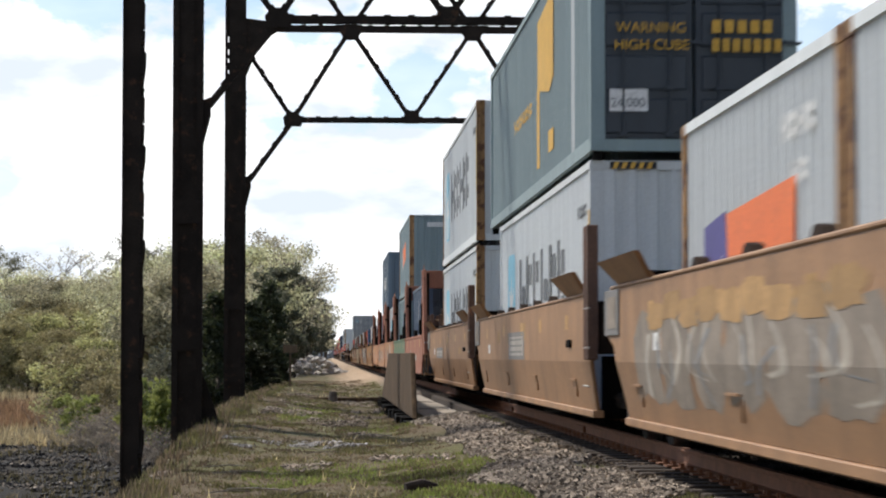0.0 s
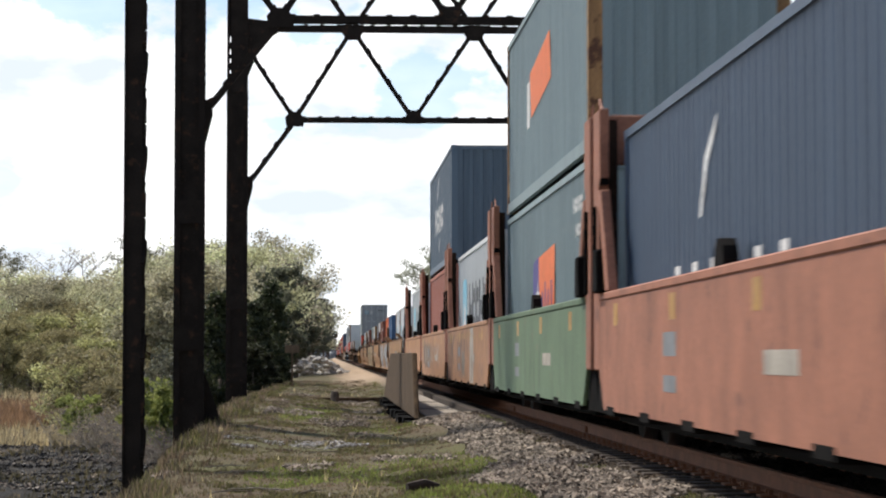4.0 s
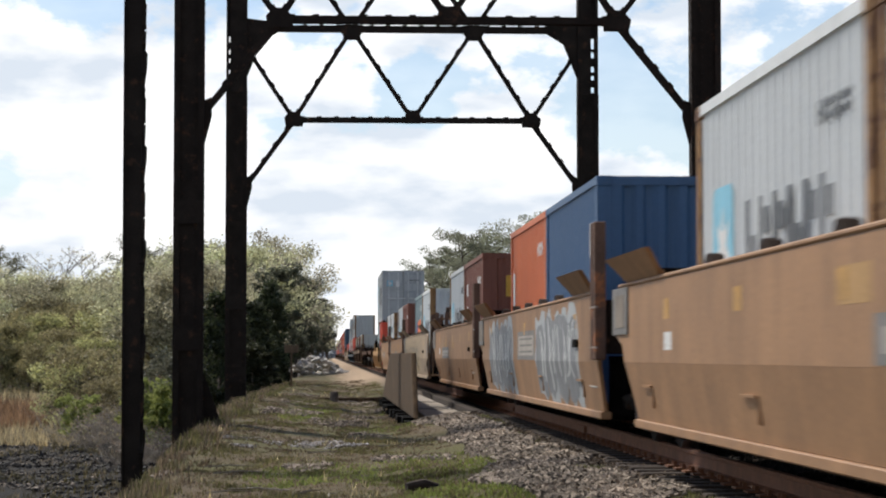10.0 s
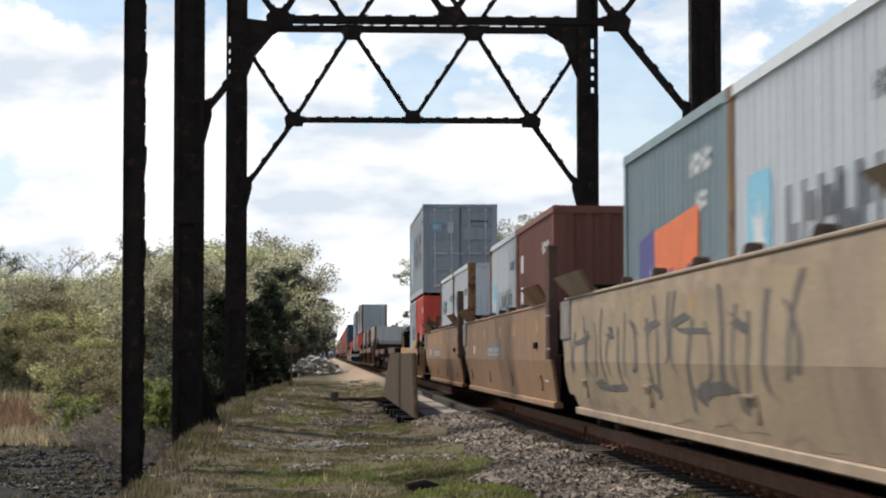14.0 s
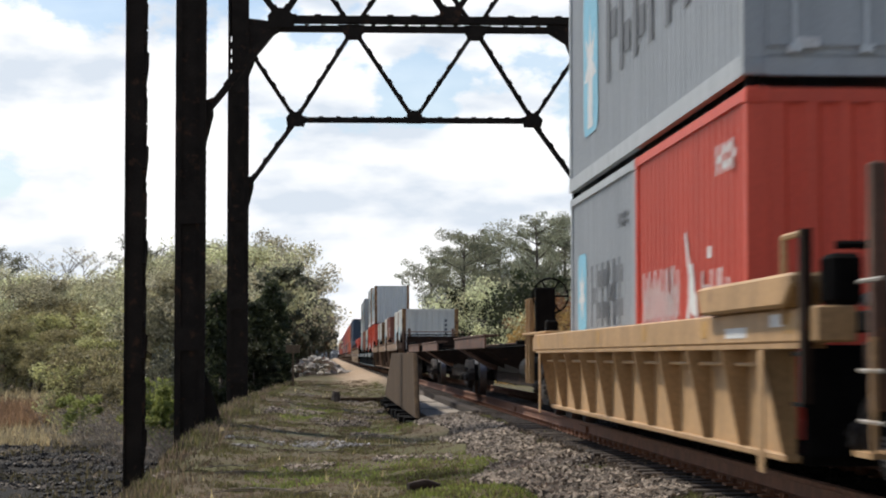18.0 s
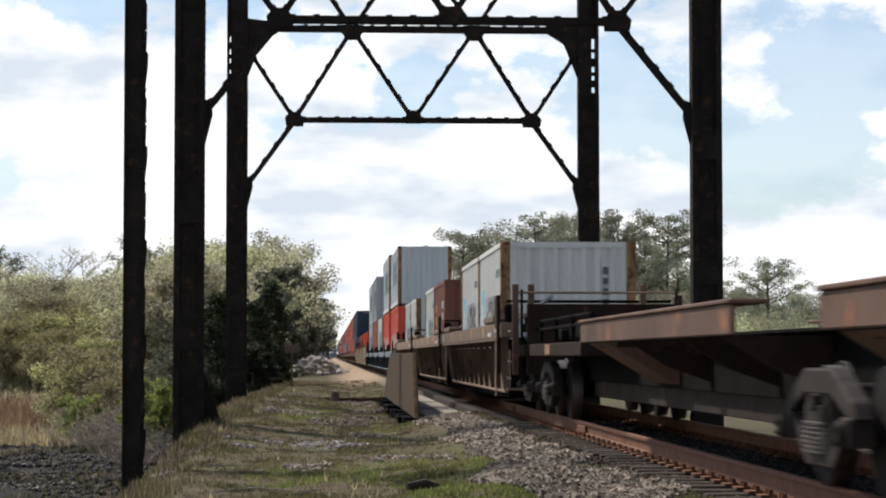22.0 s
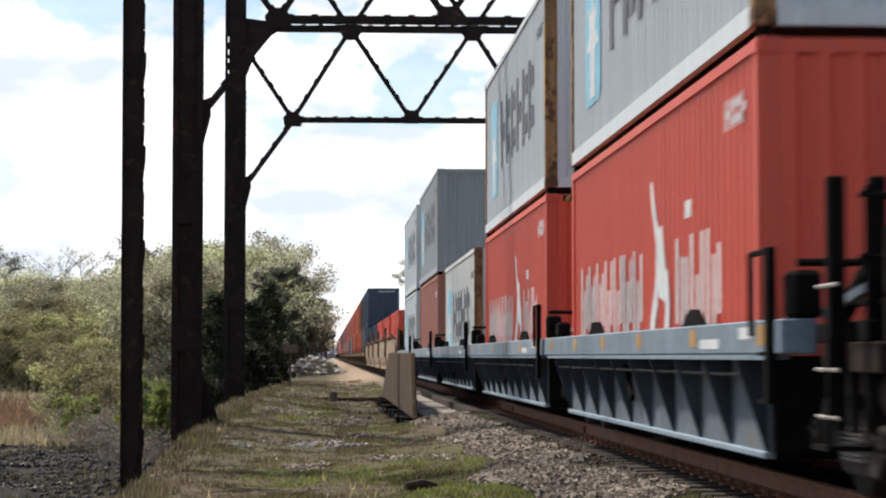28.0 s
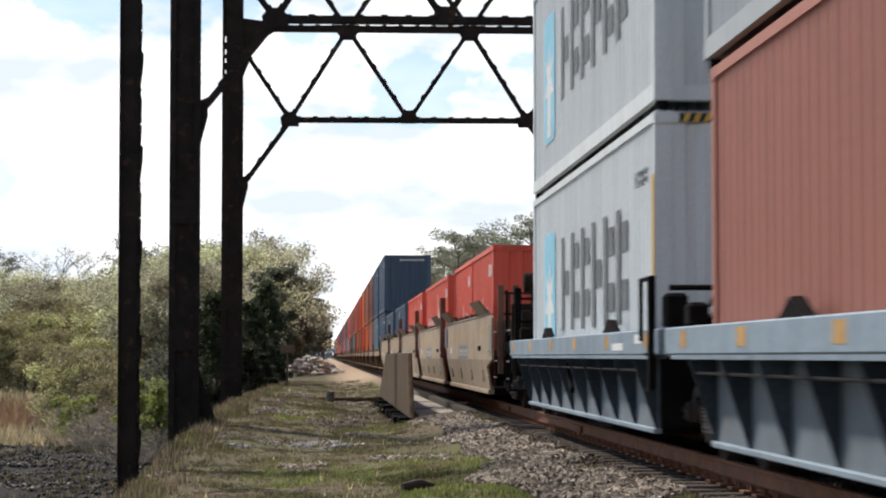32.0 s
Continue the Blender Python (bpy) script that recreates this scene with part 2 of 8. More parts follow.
GRAFFITI_GREY = material("grey spray paint", (0.22, 0.23, 0.24), 0.6, 0, 0.7, 3, 30, vary=0)
GRAFFITI_PALE = material("pale spray paint", (0.47, 0.42, 0.35), 0.6, 0, 0.6, 3, 30, vary=0)
FADED_GREY = material("washed-out grey spray paint", (0.26, 0.215, 0.17), 0.7, 0, 0.6, 3, 30, vary=0.05)
STAIN = material("grey brown stain", (0.22, 0.145, 0.10), 0.8, 0, 0.6, 3, 30, vary=0.05)
GRAFFITI_CREAM = material("cream spray paint", (0.36, 0.27, 0.165), 0.65, 0, 0.75, 2, 30, vary=0.04)
STROKE = material("dark grey spray paint", (0.12, 0.105, 0.09), 0.7, 0, 0.6, 3, 30, vary=0.05)
DATA_GREY = material("grey data panel paint", (0.19, 0.18, 0.17), 0.6, 0, 0.7, 3, 30, vary=0)
DATA_PALE = material("pale data plate paint", (0.40, 0.36, 0.31), 0.6, 0, 0.7, 3, 30, vary=0)
FADED = (material("faded ochre patch paint", (0.42, 0.25, 0.10), 0.7, 0, 0.7, 3, 30), material("faded tan patch paint", (0.38, 0.25, 0.15), 0.7, 0, 0.7, 3, 30))
TWIG = material("grey dry twigs", (0.30, 0.26, 0.215), 0.95, 0, 0.6, 8, 40)
BARK = material("grey brown bark", (0.13, 0.105, 0.085), 0.95, 0, 0.6, 8, 40)


def leaf_material(name, a, b, rough=0.6, clear=0.45):
    m = bpy.data.materials.new(name)
    m.use_nodes = True
    n, l = m.node_tree.nodes, m.node_tree.links
    p = n["Principled BSDF"]
    g = n.new("ShaderNodeNewGeometry")
    info = n.new("ShaderNodeObjectInfo")
    r = n.new("ShaderNodeValToRGB")
    r.color_ramp.elements[0].color, r.color_ramp.elements[1].color = (*a, 1), (*b, 1)
    l.new(g.outputs["Random Per Island"], r.inputs["Fac"])
    tc = n.new("ShaderNodeTexCoord")
    nz = n.new("ShaderNodeTexNoise")
    nz.inputs["Scale"].default_value = 0.7
    l.new(tc.outputs["Object"], nz.inputs["Vector"])
    hs = n.new("ShaderNodeHueSaturation")
    mr = n.new("ShaderNodeMapRange")
    mr.inputs[1].default_value, mr.inputs[2].default_value = 0.3, 0.7
    mr.inputs[3].default_value, mr.inputs[4].default_value = 0.6, 1.35
    l.new(nz.outputs["Fac"], mr.inputs[0])
    hv = n.new("ShaderNodeMapRange")
    hv.inputs[3].default_value, hv.inputs[4].default_value = 0.68, 1.3
    l.new(info.outputs["Random"], hv.inputs[0])
    hm = n.new("ShaderNodeMath")
    hm.operation = "MULTIPLY"
    l.new(hv.outputs[0], hm.inputs[0])
    l.new(mr.outputs[0], hm.inputs[1])
    mh = n.new("ShaderNodeMapRange")
    mh.inputs[3].default_value, mh.inputs[4].default_value = 0.478, 0.525
    l.new(info.outputs["Random"], mh.inputs[0])
    l.new(hm.outputs[0], hs.inputs["Value"])
    l.new(mh.outputs[0], hs.inputs["Hue"])
    l.new(r.outputs["Color"], hs.inputs["Color"])
    l.new(hs.outputs["Color"], p.inputs["Base Color"])
    p.inputs["Roughness"].default_value = rough
    p.inputs["Specular IOR Level"].default_value = 0.25
    t = n.new("ShaderNodeBsdfTranslucent")
    l.new(hs.outputs["Color"], t.inputs["Color"])
    mix = n.new("ShaderNodeMixShader")
    mix.inputs[0].default_value = clear
    l.new(p.outputs[0], mix.inputs[1])
    l.new(t.outputs[0], mix.inputs[2])
    l.new(mix.outputs[0], n["Material Output"].inputs["Surface"])
    return m


LEAF = {
    "spring": leaf_material("young spring leaves", (0.27, 0.265, 0.145), (0.74, 0.715, 0.46)),
    "lime": leaf_material("yellow green leaves", (0.20, 0.187, 0.085), (0.50, 0.455, 0.23)),
    "grey": leaf_material("grey green leaves", (0.28, 0.265, 0.17), (0.76, 0.71, 0.51)),
    "sprout": leaf_material("fresh sapling leaves", (0.20, 0.24, 0.06), (0.48, 0.52, 0.17)),
    "rust": leaf_material("russet buds and twigs", (0.17, 0.125, 0.085), (0.46, 0.35, 0.235)),
    "hazy": leaf_material("dull green leaves", (0.23, 0.225, 0.155), (0.46, 0.44, 0.31)),
    "dusk": leaf_material("deep green leaves", (0.08, 0.085, 0.055), (0.17, 0.17, 0.115)),
    "dark": leaf_material("dark evergreen needles", (0.022, 0.027, 0.013), (0.06, 0.066, 0.03)),
    # needles lightened to carry the haze over the distance
    "pine": leaf_material("pine needles", (0.15, 0.16, 0.11), (0.36, 0.365, 0.25)),
    "amber": leaf_material("amber leaves", (0.22, 0.13, 0.05), (0.50, 0.30, 0.12)),
    "grass": leaf_material("dull green grass", (0.075, 0.071, 0.03), (0.19, 0.172, 0.075)),
    "fresh": leaf_material("fresh green grass", (0.13, 0.15, 0.035), (0.25, 0.27, 0.075)),
    "straw": leaf_material("dry grass", (0.22, 0.16, 0.095), (0.52, 0.40, 0.25)),
    "stone": leaf_material("crushed granite", (0.04, 0.031, 0.025), (0.36, 0.285, 0.228), 0.9, 0.0),
    "chalk": leaf_material("pale wet pebbles", (0.12, 0.11, 0.10), (0.55, 0.52, 0.49), 0.6, 0.0),
    "dust": leaf_material("rust-dusted stone", (0.022, 0.016, 0.012), (0.13, 0.09, 0.063), 0.95, 0.0),
    "hay": leaf_material("brown withered grass", (0.10, 0.076, 0.05), (0.30, 0.235, 0.155)),
    "reed": leaf_material("rust brown reed", (0.2, 0.125, 0.065), (0.44, 0.29, 0.16)),
    # aerial haze is mixed into this leaf colour
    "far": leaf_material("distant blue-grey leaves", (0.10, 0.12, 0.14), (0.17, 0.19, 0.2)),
    # near black: holds the shade under the train
    "shaded_stone": leaf_material("oil-blackened stone", (0.006, 0.005, 0.005), (0.03, 0.024, 0.02), 0.9, 0.0),
    "mud": leaf_material("dark wet stone", (0.006, 0.005, 0.0045), (0.032, 0.027, 0.023), 0.7, 0.0),
}


# ---- mesh helpers ----
def part(name, bm, mat, parent=None, label="", smooth=False):
    me = bpy.data.meshes.new(name)
    bm.normal_update()
    bm.to_mesh(me)
    bm.free()
    me.materials.append(mat)
    if smooth:
        me.polygons.foreach_set("use_smooth", [True] * len(me.polygons))
    ob = new(name, me)
    ob.parent = parent
    return tagged(ob, label)


def again(ob, m, parent=None):
    """Another piece on the same mesh."""
    o = new(ob.name.split(".")[0], ob.data)
    o.parent = parent or ob.parent
    o.matrix_basis = m
    return o


def raw(name, verts, faces, mat, parent=None, label="", kind=""):
    me = bpy.data.meshes.new(name)
    me.from_pydata(verts, [], faces)
    me.materials.append(mat)
    ob = new(name, me)
    ob.parent = parent
    return tagged(ob, label, kind=kind)


def box(bm, x0, x1, y0, y1, z0, z1):
    v = [bm.verts.new((x, y, z)) for z in (z0, z1) for y in (y0, y1) for x in (x0, x1)]
    for f in ((0, 2, 3, 1), (4, 5, 7, 6), (0, 1, 5, 4), (2, 6, 7, 3), (0, 4, 6, 2), (1, 3, 7, 5)):
        bm.faces.new([v[i] for i in f])
    return v


def boxes(*rows):
    bm = bmesh.new()
    for r in rows:
        box(bm, *r)
    return bm


def prism(bm, outline, x0, x1):
    """An outline in y, z (counted round) drawn out from x0 to x1."""
    a = [bm.verts.new((x0, y, z)) for y, z in outline]
    b = [bm.verts.new((x1, y, z)) for y, z in outline]
    n = len(outline)
    bm.faces.new(a)
    bm.faces.new(b[::-1])
    for i in range(n):
        bm.faces.new((a[i], b[i], b[(i + 1) % n], a[(i + 1) % n]))
    return bm


def plate(bm, outline, y0, y1):
    """An outline in x, z drawn out from y0 to y1."""
    a = [bm.verts.new((x, y0, z)) for x, z in outline]
    b = [bm.verts.new((x, y1, z)) for x, z in outline]
    n = len(outline)
    bm.faces.new(a[::-1])
    bm.faces.new(b)
    for i in range(n):
        bm.faces.new((a[i], a[(i + 1) % n], b[(i + 1) % n], b[i]))
    return bm


def beam(bm, p, q, w, h):
    p, q = Vector(p), Vector(q)
    d = (q - p).normalized()
    side = d.cross(Vector((0, 0, 1)))
    side = side.normalized() if side.length > 1e-3 else Vector((1, 0, 0))
    up = side.cross(d)
    v = []
    for e in (p, q):
        for a, b in ((-1, -1), (1, -1), (1, 1), (-1, 1)):
            v.append(bm.verts.new(e + side * (a * w / 2) + up * (b * h / 2)))
    for f in ((3, 2, 1, 0), (4, 5, 6, 7), (0, 1, 5, 4), (1, 2, 6, 5), (2, 3, 7, 6), (3, 0, 4, 7)):
        bm.faces.new([v[i] for i in f])
    return bm


def rod(bm, p, q, r, n=8, r2=None):
    p, q = Vector(p), Vector(q)
    d = (q - p).normalized()
    side = d.orthogonal().normalized()
    up = side.cross(d)
    r2 = r if r2 is None else r2
    rings = []
    for e, rr in ((p, r), (q, r2)):
        rings.append([bm.verts.new(e + (side * math.cos(i * math.tau / n) + up * math.sin(i * math.tau / n)) * rr) for i in range(n)])
    for i in range(n):
        bm.faces.new((rings[0][i], rings[0][(i + 1) % n], rings[1][(i + 1) % n], rings[1][i]))
    bm.faces.new(rings[0][::-1])
    bm.faces.new(rings[1])
    return bm


def soft(bm, w=0.01, seg=1):
    bmesh.ops.bevel(bm, geom=list(bm.edges), offset=w, segments=seg, affect="EDGES", profile=0.7)
    return bm


def empty(name, x=0, y=0, z=0, rz=0):
    ob = new(name)
    ob.empty_display_size = 0.3
    ob.matrix_basis = pose(x, y, z, 0, 0, rz)
    return ob


# ---- ground ----
TRACK_X = 4.256
EDGE_Y, EDGE_X = (0, 26, 41, 50, 78, 110, 160, 260, 420, 700, 4000), (-2.15, -2.15, -2.2, -2.25, -2.3, -2.3, -2.4, -2.5, -2.2, -2.0, -2.0)
# the crest of the bank swells where the bridge stands
CREST_Y, CREST_Z = (0, 24, 30, 38, 45, 60, 75, 110, 170, 260), (-0.66, -0.62, -0.56, -0.34, -0.24, -0.22, -0.3, -0.4, -0.6, -0.72)


def ground_height(x, y):
    edge = np.interp(y, EDGE_Y, EDGE_X)
    crest = np.interp(y, CREST_Y, CREST_Z)
    if x > TRACK_X:
        u = x - TRACK_X
        z = np.interp(u, (0, 1.5, 2.6, 4.5, 9, 20, 60), (-0.2, -0.22, -0.5, -0.75, -1.1, -1.5, -1.8))
    elif x > edge:
        u = TRACK_X - x
        z = np.interp(u, (0, 0.7, 0.95, 1.4, 1.75, 2.1, 2.7, 3.4, 4.6, 5.6, TRACK_X - edge), (-0.27, -0.26, -0.225, -0.225, -0.25, -0.3, -0.42, -0.5, 0.5 * crest - 0.26, 0.85 * crest - 0.08, crest))
    else:
        low = np.interp(y, (0, 85, 170, 400), (-3.1, -3.0, -1.95, -1.9))
        z = np.interp(edge - x, (0, 0.25, 0.8, 1.6, 2.6), (crest, crest - 0.22, crest - 0.9, crest - 1.75, crest - 2.4))
        z = max(z, low)
    if 44.8 < y < 71 and 1.3 < x < 3.0:
        return -1.05
    if x < TRACK_X - 2.4 or x > TRACK_X + 3:
        amp = 0.08 if x > edge else 0.11
        z += amp * noise.noise((x * 0.8, y * 0.35, 0)) + 0.55 * amp * noise.noise((x * 2.3, y * 0.9, 4))
    return float(z)


def ground_material():
    m = bpy.data.materials.new("bank earth and grass")
    m.use_nodes = True
    n, l = m.node_tree.nodes, m.node_tree.links
    p = n["Principled BSDF"]
    g = n.new("ShaderNodeNewGeometry")
    sep = n.new("ShaderNodeSeparateXYZ")
    l.new(g.outputs["Position"], sep.inputs[0])

    def nz(scale, detail=5.0):
        t = n.new("ShaderNodeTexNoise")
        t.inputs["Scale"].default_value, t.inputs["Detail"].default_value = scale, detail
        l.new(g.outputs["Position"], t.inputs["Vector"])
        return t

    def ramp(src, a, b, ca, cb):
        r = n.new("ShaderNodeValToRGB")
        r.color_ramp.elements[0].position, r.color_ramp.elements[1].position = a, b
        r.color_ramp.elements[0].color, r.color_ramp.elements[1].color = (*ca, 1), (*cb, 1)
        l.new(src, r.inputs["Fac"])
        return r.outputs["Color"]

    def mix(f, a, b):
        x = n.new("ShaderNodeMix")
        x.data_type = "RGBA"
        l.new(f, x.inputs[0])
        l.new(a, x.inputs[6])
        l.new(b, x.inputs[7])
        return x.outputs[2]

    fine = nz(28.0)
    mid = nz(0.9)
    grass = mix(ramp(nz(0.45, 6).outputs["Fac"], 0.42, 0.6, (0, 0, 0), (1, 1, 1)),
                ramp(fine.outputs["Fac"], 0.3, 0.7, (0.05, 0.038, 0.022), (0.145, 0.11, 0.066)),
                ramp(fine.outputs["Fac"], 0.3, 0.7, (0.046, 0.045, 0.018), (0.125, 0.115, 0.046)))
    vor = n.new("ShaderNodeTexVoronoi")
    vor.inputs["Scale"].default_value = 16.0
    l.new(g.outputs["Position"], vor.inputs["Vector"])
    hs = n.new("ShaderNodeSeparateColor")
    l.new(vor.outputs["Color"], hs.inputs[0])
    stone = ramp(hs.outputs[0], 0.0, 1.0, (0.04, 0.032, 0.026), (0.17, 0.138, 0.112))
    # the ballast lies in a band along the track, ragged at its edge
    band = n.new("ShaderNodeMath")
    band.operation = "SUBTRACT"
    l.new(sep.outputs["X"], band.inputs[0])
    band.inputs[1].default_value = TRACK_X
    ab = n.new("ShaderNodeMath")
    ab.operation = "ABSOLUTE"
    l.new(band.outputs[0], ab.inputs[0])
    add = n.new("ShaderNodeMath")
    add.operation = "MULTIPLY_ADD"
    l.new(mid.outputs["Fac"], add.inputs[0])
    add.inputs[1].default_value = 1.8
    l.new(ab.outputs[0], add.inputs[2])
    edge = n.new("ShaderNodeMapRange")
    edge.inputs[1].default_value, edge.inputs[2].default_value = 2.6, 3.1
    edge.inputs[3].default_value, edge.inputs[4].default_value = 1.0, 0.0
    l.new(add.outputs[0], edge.inputs[0])
    colour = mix(edge.outputs[0], grass, stone)
    # the worn tan path beside the line, further on
    yy = n.new("ShaderNodeMapRange")
    yy.inputs[1].default_value, yy.inputs[2].default_value = 85.0, 130.0
    l.new(sep.outputs["Y"], yy.inputs[0])
    xx = n.new("ShaderNodeMapRange")
    xx.inputs[1].default_value, xx.inputs[2].default_value = 5.4, 3.6
    l.new(add.outputs[0], xx.inputs[0])
    pth = n.new("ShaderNodeMath")
    pth.operation = "MULTIPLY"
    l.new(yy.outputs[0], pth.inputs[0])
    l.new(xx.outputs[0], pth.inputs[1])
    colour = mix(pth.outputs[0], colour, ramp(fine.outputs["Fac"], 0.3, 0.7, (0.24, 0.17, 0.11), (0.48, 0.36, 0.25)))
    # the low marsh: dry reed, mud
    low = n.new("ShaderNodeMapRange")
    low.inputs[1].default_value, low.inputs[2].default_value = -1.1, -1.5
    l.new(sep.outputs["Z"], low.inputs[0])
    marsh = mix(ramp(nz(0.12).outputs["Fac"], 0.42, 0.55, (0, 0, 0), (1, 1, 1)),
                ramp(fine.outputs["Fac"], 0.3, 0.7, (0.006, 0.0055, 0.0045), (0.02, 0.017, 0.013)),
                ramp(fine.outputs["Fac"], 0.3, 0.7, (0.016, 0.012, 0.008), (0.045, 0.034, 0.022)))
    # the train's shade, painted as near-black stone between the rails
    train_shade = n.new("ShaderNodeMapRange")
    train_shade.inputs[1].default_value, train_shade.inputs[2].default_value = 1.5, 0.9
    # the painted shade reaches further out on the far side
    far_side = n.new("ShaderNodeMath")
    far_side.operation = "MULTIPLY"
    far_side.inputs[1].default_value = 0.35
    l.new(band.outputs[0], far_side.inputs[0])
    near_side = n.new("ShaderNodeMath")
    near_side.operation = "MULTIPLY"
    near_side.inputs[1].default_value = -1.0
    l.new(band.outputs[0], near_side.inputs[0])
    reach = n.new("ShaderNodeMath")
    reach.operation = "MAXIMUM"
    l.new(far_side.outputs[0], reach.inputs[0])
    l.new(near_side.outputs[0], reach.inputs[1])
    l.new(reach.outputs[0], train_shade.inputs[0])
    colour = mix(train_shade.outputs[0], colour, ramp(hs.outputs[0], 0.0, 1.0, (0.006, 0.005, 0.005), (0.03, 0.024, 0.02)))
    colour = mix(low.outputs[0], colour, marsh)
    dusty = n.new("ShaderNodeMapRange")
    dusty.inputs[1].default_value, dusty.inputs[2].default_value = -0.95, -0.65
    dusty.inputs[3].default_value, dusty.inputs[4].default_value = 0.0, 1.0
    worn = n.new("ShaderNodeMath")
    worn.operation = "MULTIPLY_ADD"
    l.new(mid.outputs["Fac"], worn.inputs[0])
    worn.inputs[1].default_value = 1.2
    l.new(band.outputs[0], worn.inputs[2])
    l.new(worn.outputs[0], dusty.inputs[0])
    outer = n.new("ShaderNodeMapRange")
    outer.inputs[1].default_value, outer.inputs[2].default_value = -0.8, -0.95
    l.new(band.outputs[0], outer.inputs[0])
    soil = n.new("ShaderNodeMath")
    soil.operation = "MULTIPLY"
    l.new(dusty.outputs[0], soil.inputs[0])
    l.new(outer.outputs[0], soil.inputs[1])
    # rust-brown dust over the sleeper ends
    colour = mix(soil.outputs[0], colour, ramp(fine.outputs["Fac"], 0.3, 0.7, (0.026, 0.018, 0.013), (0.095, 0.066, 0.046)))
    l.new(colour, p.inputs["Base Color"])
    p.inputs["Roughness"].default_value = 0.95
    p.inputs["Specular IOR Level"].default_value = 0.2
    b = n.new("ShaderNodeBump")
    b.inputs["Strength"].default_value, b.inputs["Distance"].default_value = 0.6, 0.04
    l.new(fine.outputs["Fac"], b.inputs["Height"])
    l.new(b.outputs["Normal"], p.inputs["Normal"])
    return m


def build_ground():
    xs = sorted(set([-3000, -1200, -500, -250, -150, -100, -70, -50, -38, -30, -24, -20] + list(np.arange(-17, -6, 1.0)) + list(np.arange(-6, 12, 0.25))
                    + [12, 14, 17, 20, 25, 32, 40, 60, 90, 150, 300, 700, 1500, 3000]))
    ys = sorted(set([-300, -100, -40, -10, 0, 5] + list(np.arange(8, 70, 0.6)) + list(np.arange(70, 160, 2.0)) + list(np.arange(160, 300, 8.0))
                    + [300, 330, 370, 420, 500, 600, 750, 1000, 1500, 2500, 4200]))
    verts = [(x, y, ground_height(x, y)) for y in ys for x in xs]
    w = len(xs)
    faces = [(j * w + i, j * w + i + 1, (j + 1) * w + i + 1, (j + 1) * w + i) for j in range(len(ys) - 1) for i in range(w - 1)]
    ob = raw("ground", verts, faces, ground_material())
    ob.data.polygons.foreach_set("use_smooth", [True] * len(ob.data.polygons))
    tagged(ob, "grassy railway bank, ballast shoulder and low brown marsh", "ground", kind="structure")


build_ground()


# ---- track ----
def rail_mesh(x, name, parent):
    prof = [(-0.07, -0.172), (0.07, -0.172), (0.07, -0.16), (0.012, -0.14), (0.01, -0.045), (0.036, -0.035), (0.036, -0.006), (0.026, 0.0),
            (-0.026, 0.0), (-0.036, -0.006), (-0.036, -0.035), (-0.01, -0.045), (-0.012, -0.14), (-0.07, -0.16)]
    bm = bmesh.new()
    plate(bm, [(x + a, b) for a, b in prof], -60, 1400)
    ob = part(name, bm, RAIL_RUST, parent)
    ob.data.materials.append(RAIL_TOP)
    for f in ob.data.polygons:
        c = f.center
        if f.normal.z > 0.5 and c.z > -0.01:
            f.material_index = 1
    return ob


def build_track():
    root = tagged(empty("railway_track", TRACK_X), "rusty railway track on dark timber sleepers in ballast", "railway track", kind="structure")
    rail_mesh(-0.7535, "rail", root)
    rail_mesh(0.7535, "rail", root)
    tie = part("sleeper", soft(boxes((-1.3, 1.3, -0.115, 0.115, -0.37, -0.192)), 0.012), TIMBER, root)
    pl = part("tie_plate", boxes((-0.18, 0.18, -0.1, 0.1, -0.193, -0.176)), RAIL_RUST, root)
    sp = bmesh.new()
    for sx in (-1, 1):
        for sy in (-0.06, 0.06):
            box(sp, sx * 0.1 - 0.018, sx * 0.1 + 0.018, sy - 0.018, sy + 0.018, -0.18, -0.135)
    spike = part("spike", sp, RAIL_RUST, root)
    rnd = random.Random(4)
    first = True
    y = 11.0
    while y < 62:
        m = pose(rnd.uniform(-0.05, 0.05), y, rnd.uniform(-0.012, 0.004), 0, 0, rnd.uniform(-0.8, 0.8))
        if first:
            tie.matrix_basis = m
        else:
            again(tie, m)
        for sx in (-1, 1):
            k = pose(sx * 0.7535, y, 0.003)
            if first and sx < 0:
                pl.matrix_basis, spike.matrix_basis = k, k
            else:
                again(pl, k)
                again(spike, k)
        first = False
        y += 0.53
    bm = bmesh.new()
    while y < 420:
        box(bm, -1.3, 1.3, y - 0.115, y + 0.115, -0.37, -0.192)
        y += 0.53
    tagged(part("distant_sleepers", bm, TIMBER, root), kind="stuff")
    # joint bars on the nearer rail
    for yj in (30.9, 42.8):
        part("joint_bar", soft(boxes((-0.7535 - 0.05, -0.7535 - 0.012, yj - 0.45, yj + 0.45, -0.14, -0.05)), 0.008), RAIL_RUST, root)


build_track()


# ---- bridge portals ----
def rivets(bm, pts, r=0.022):
    for p in pts:
        x, y, z = p
        box(bm, x - r, x + r, y - r, y + r, z - r, z + r)


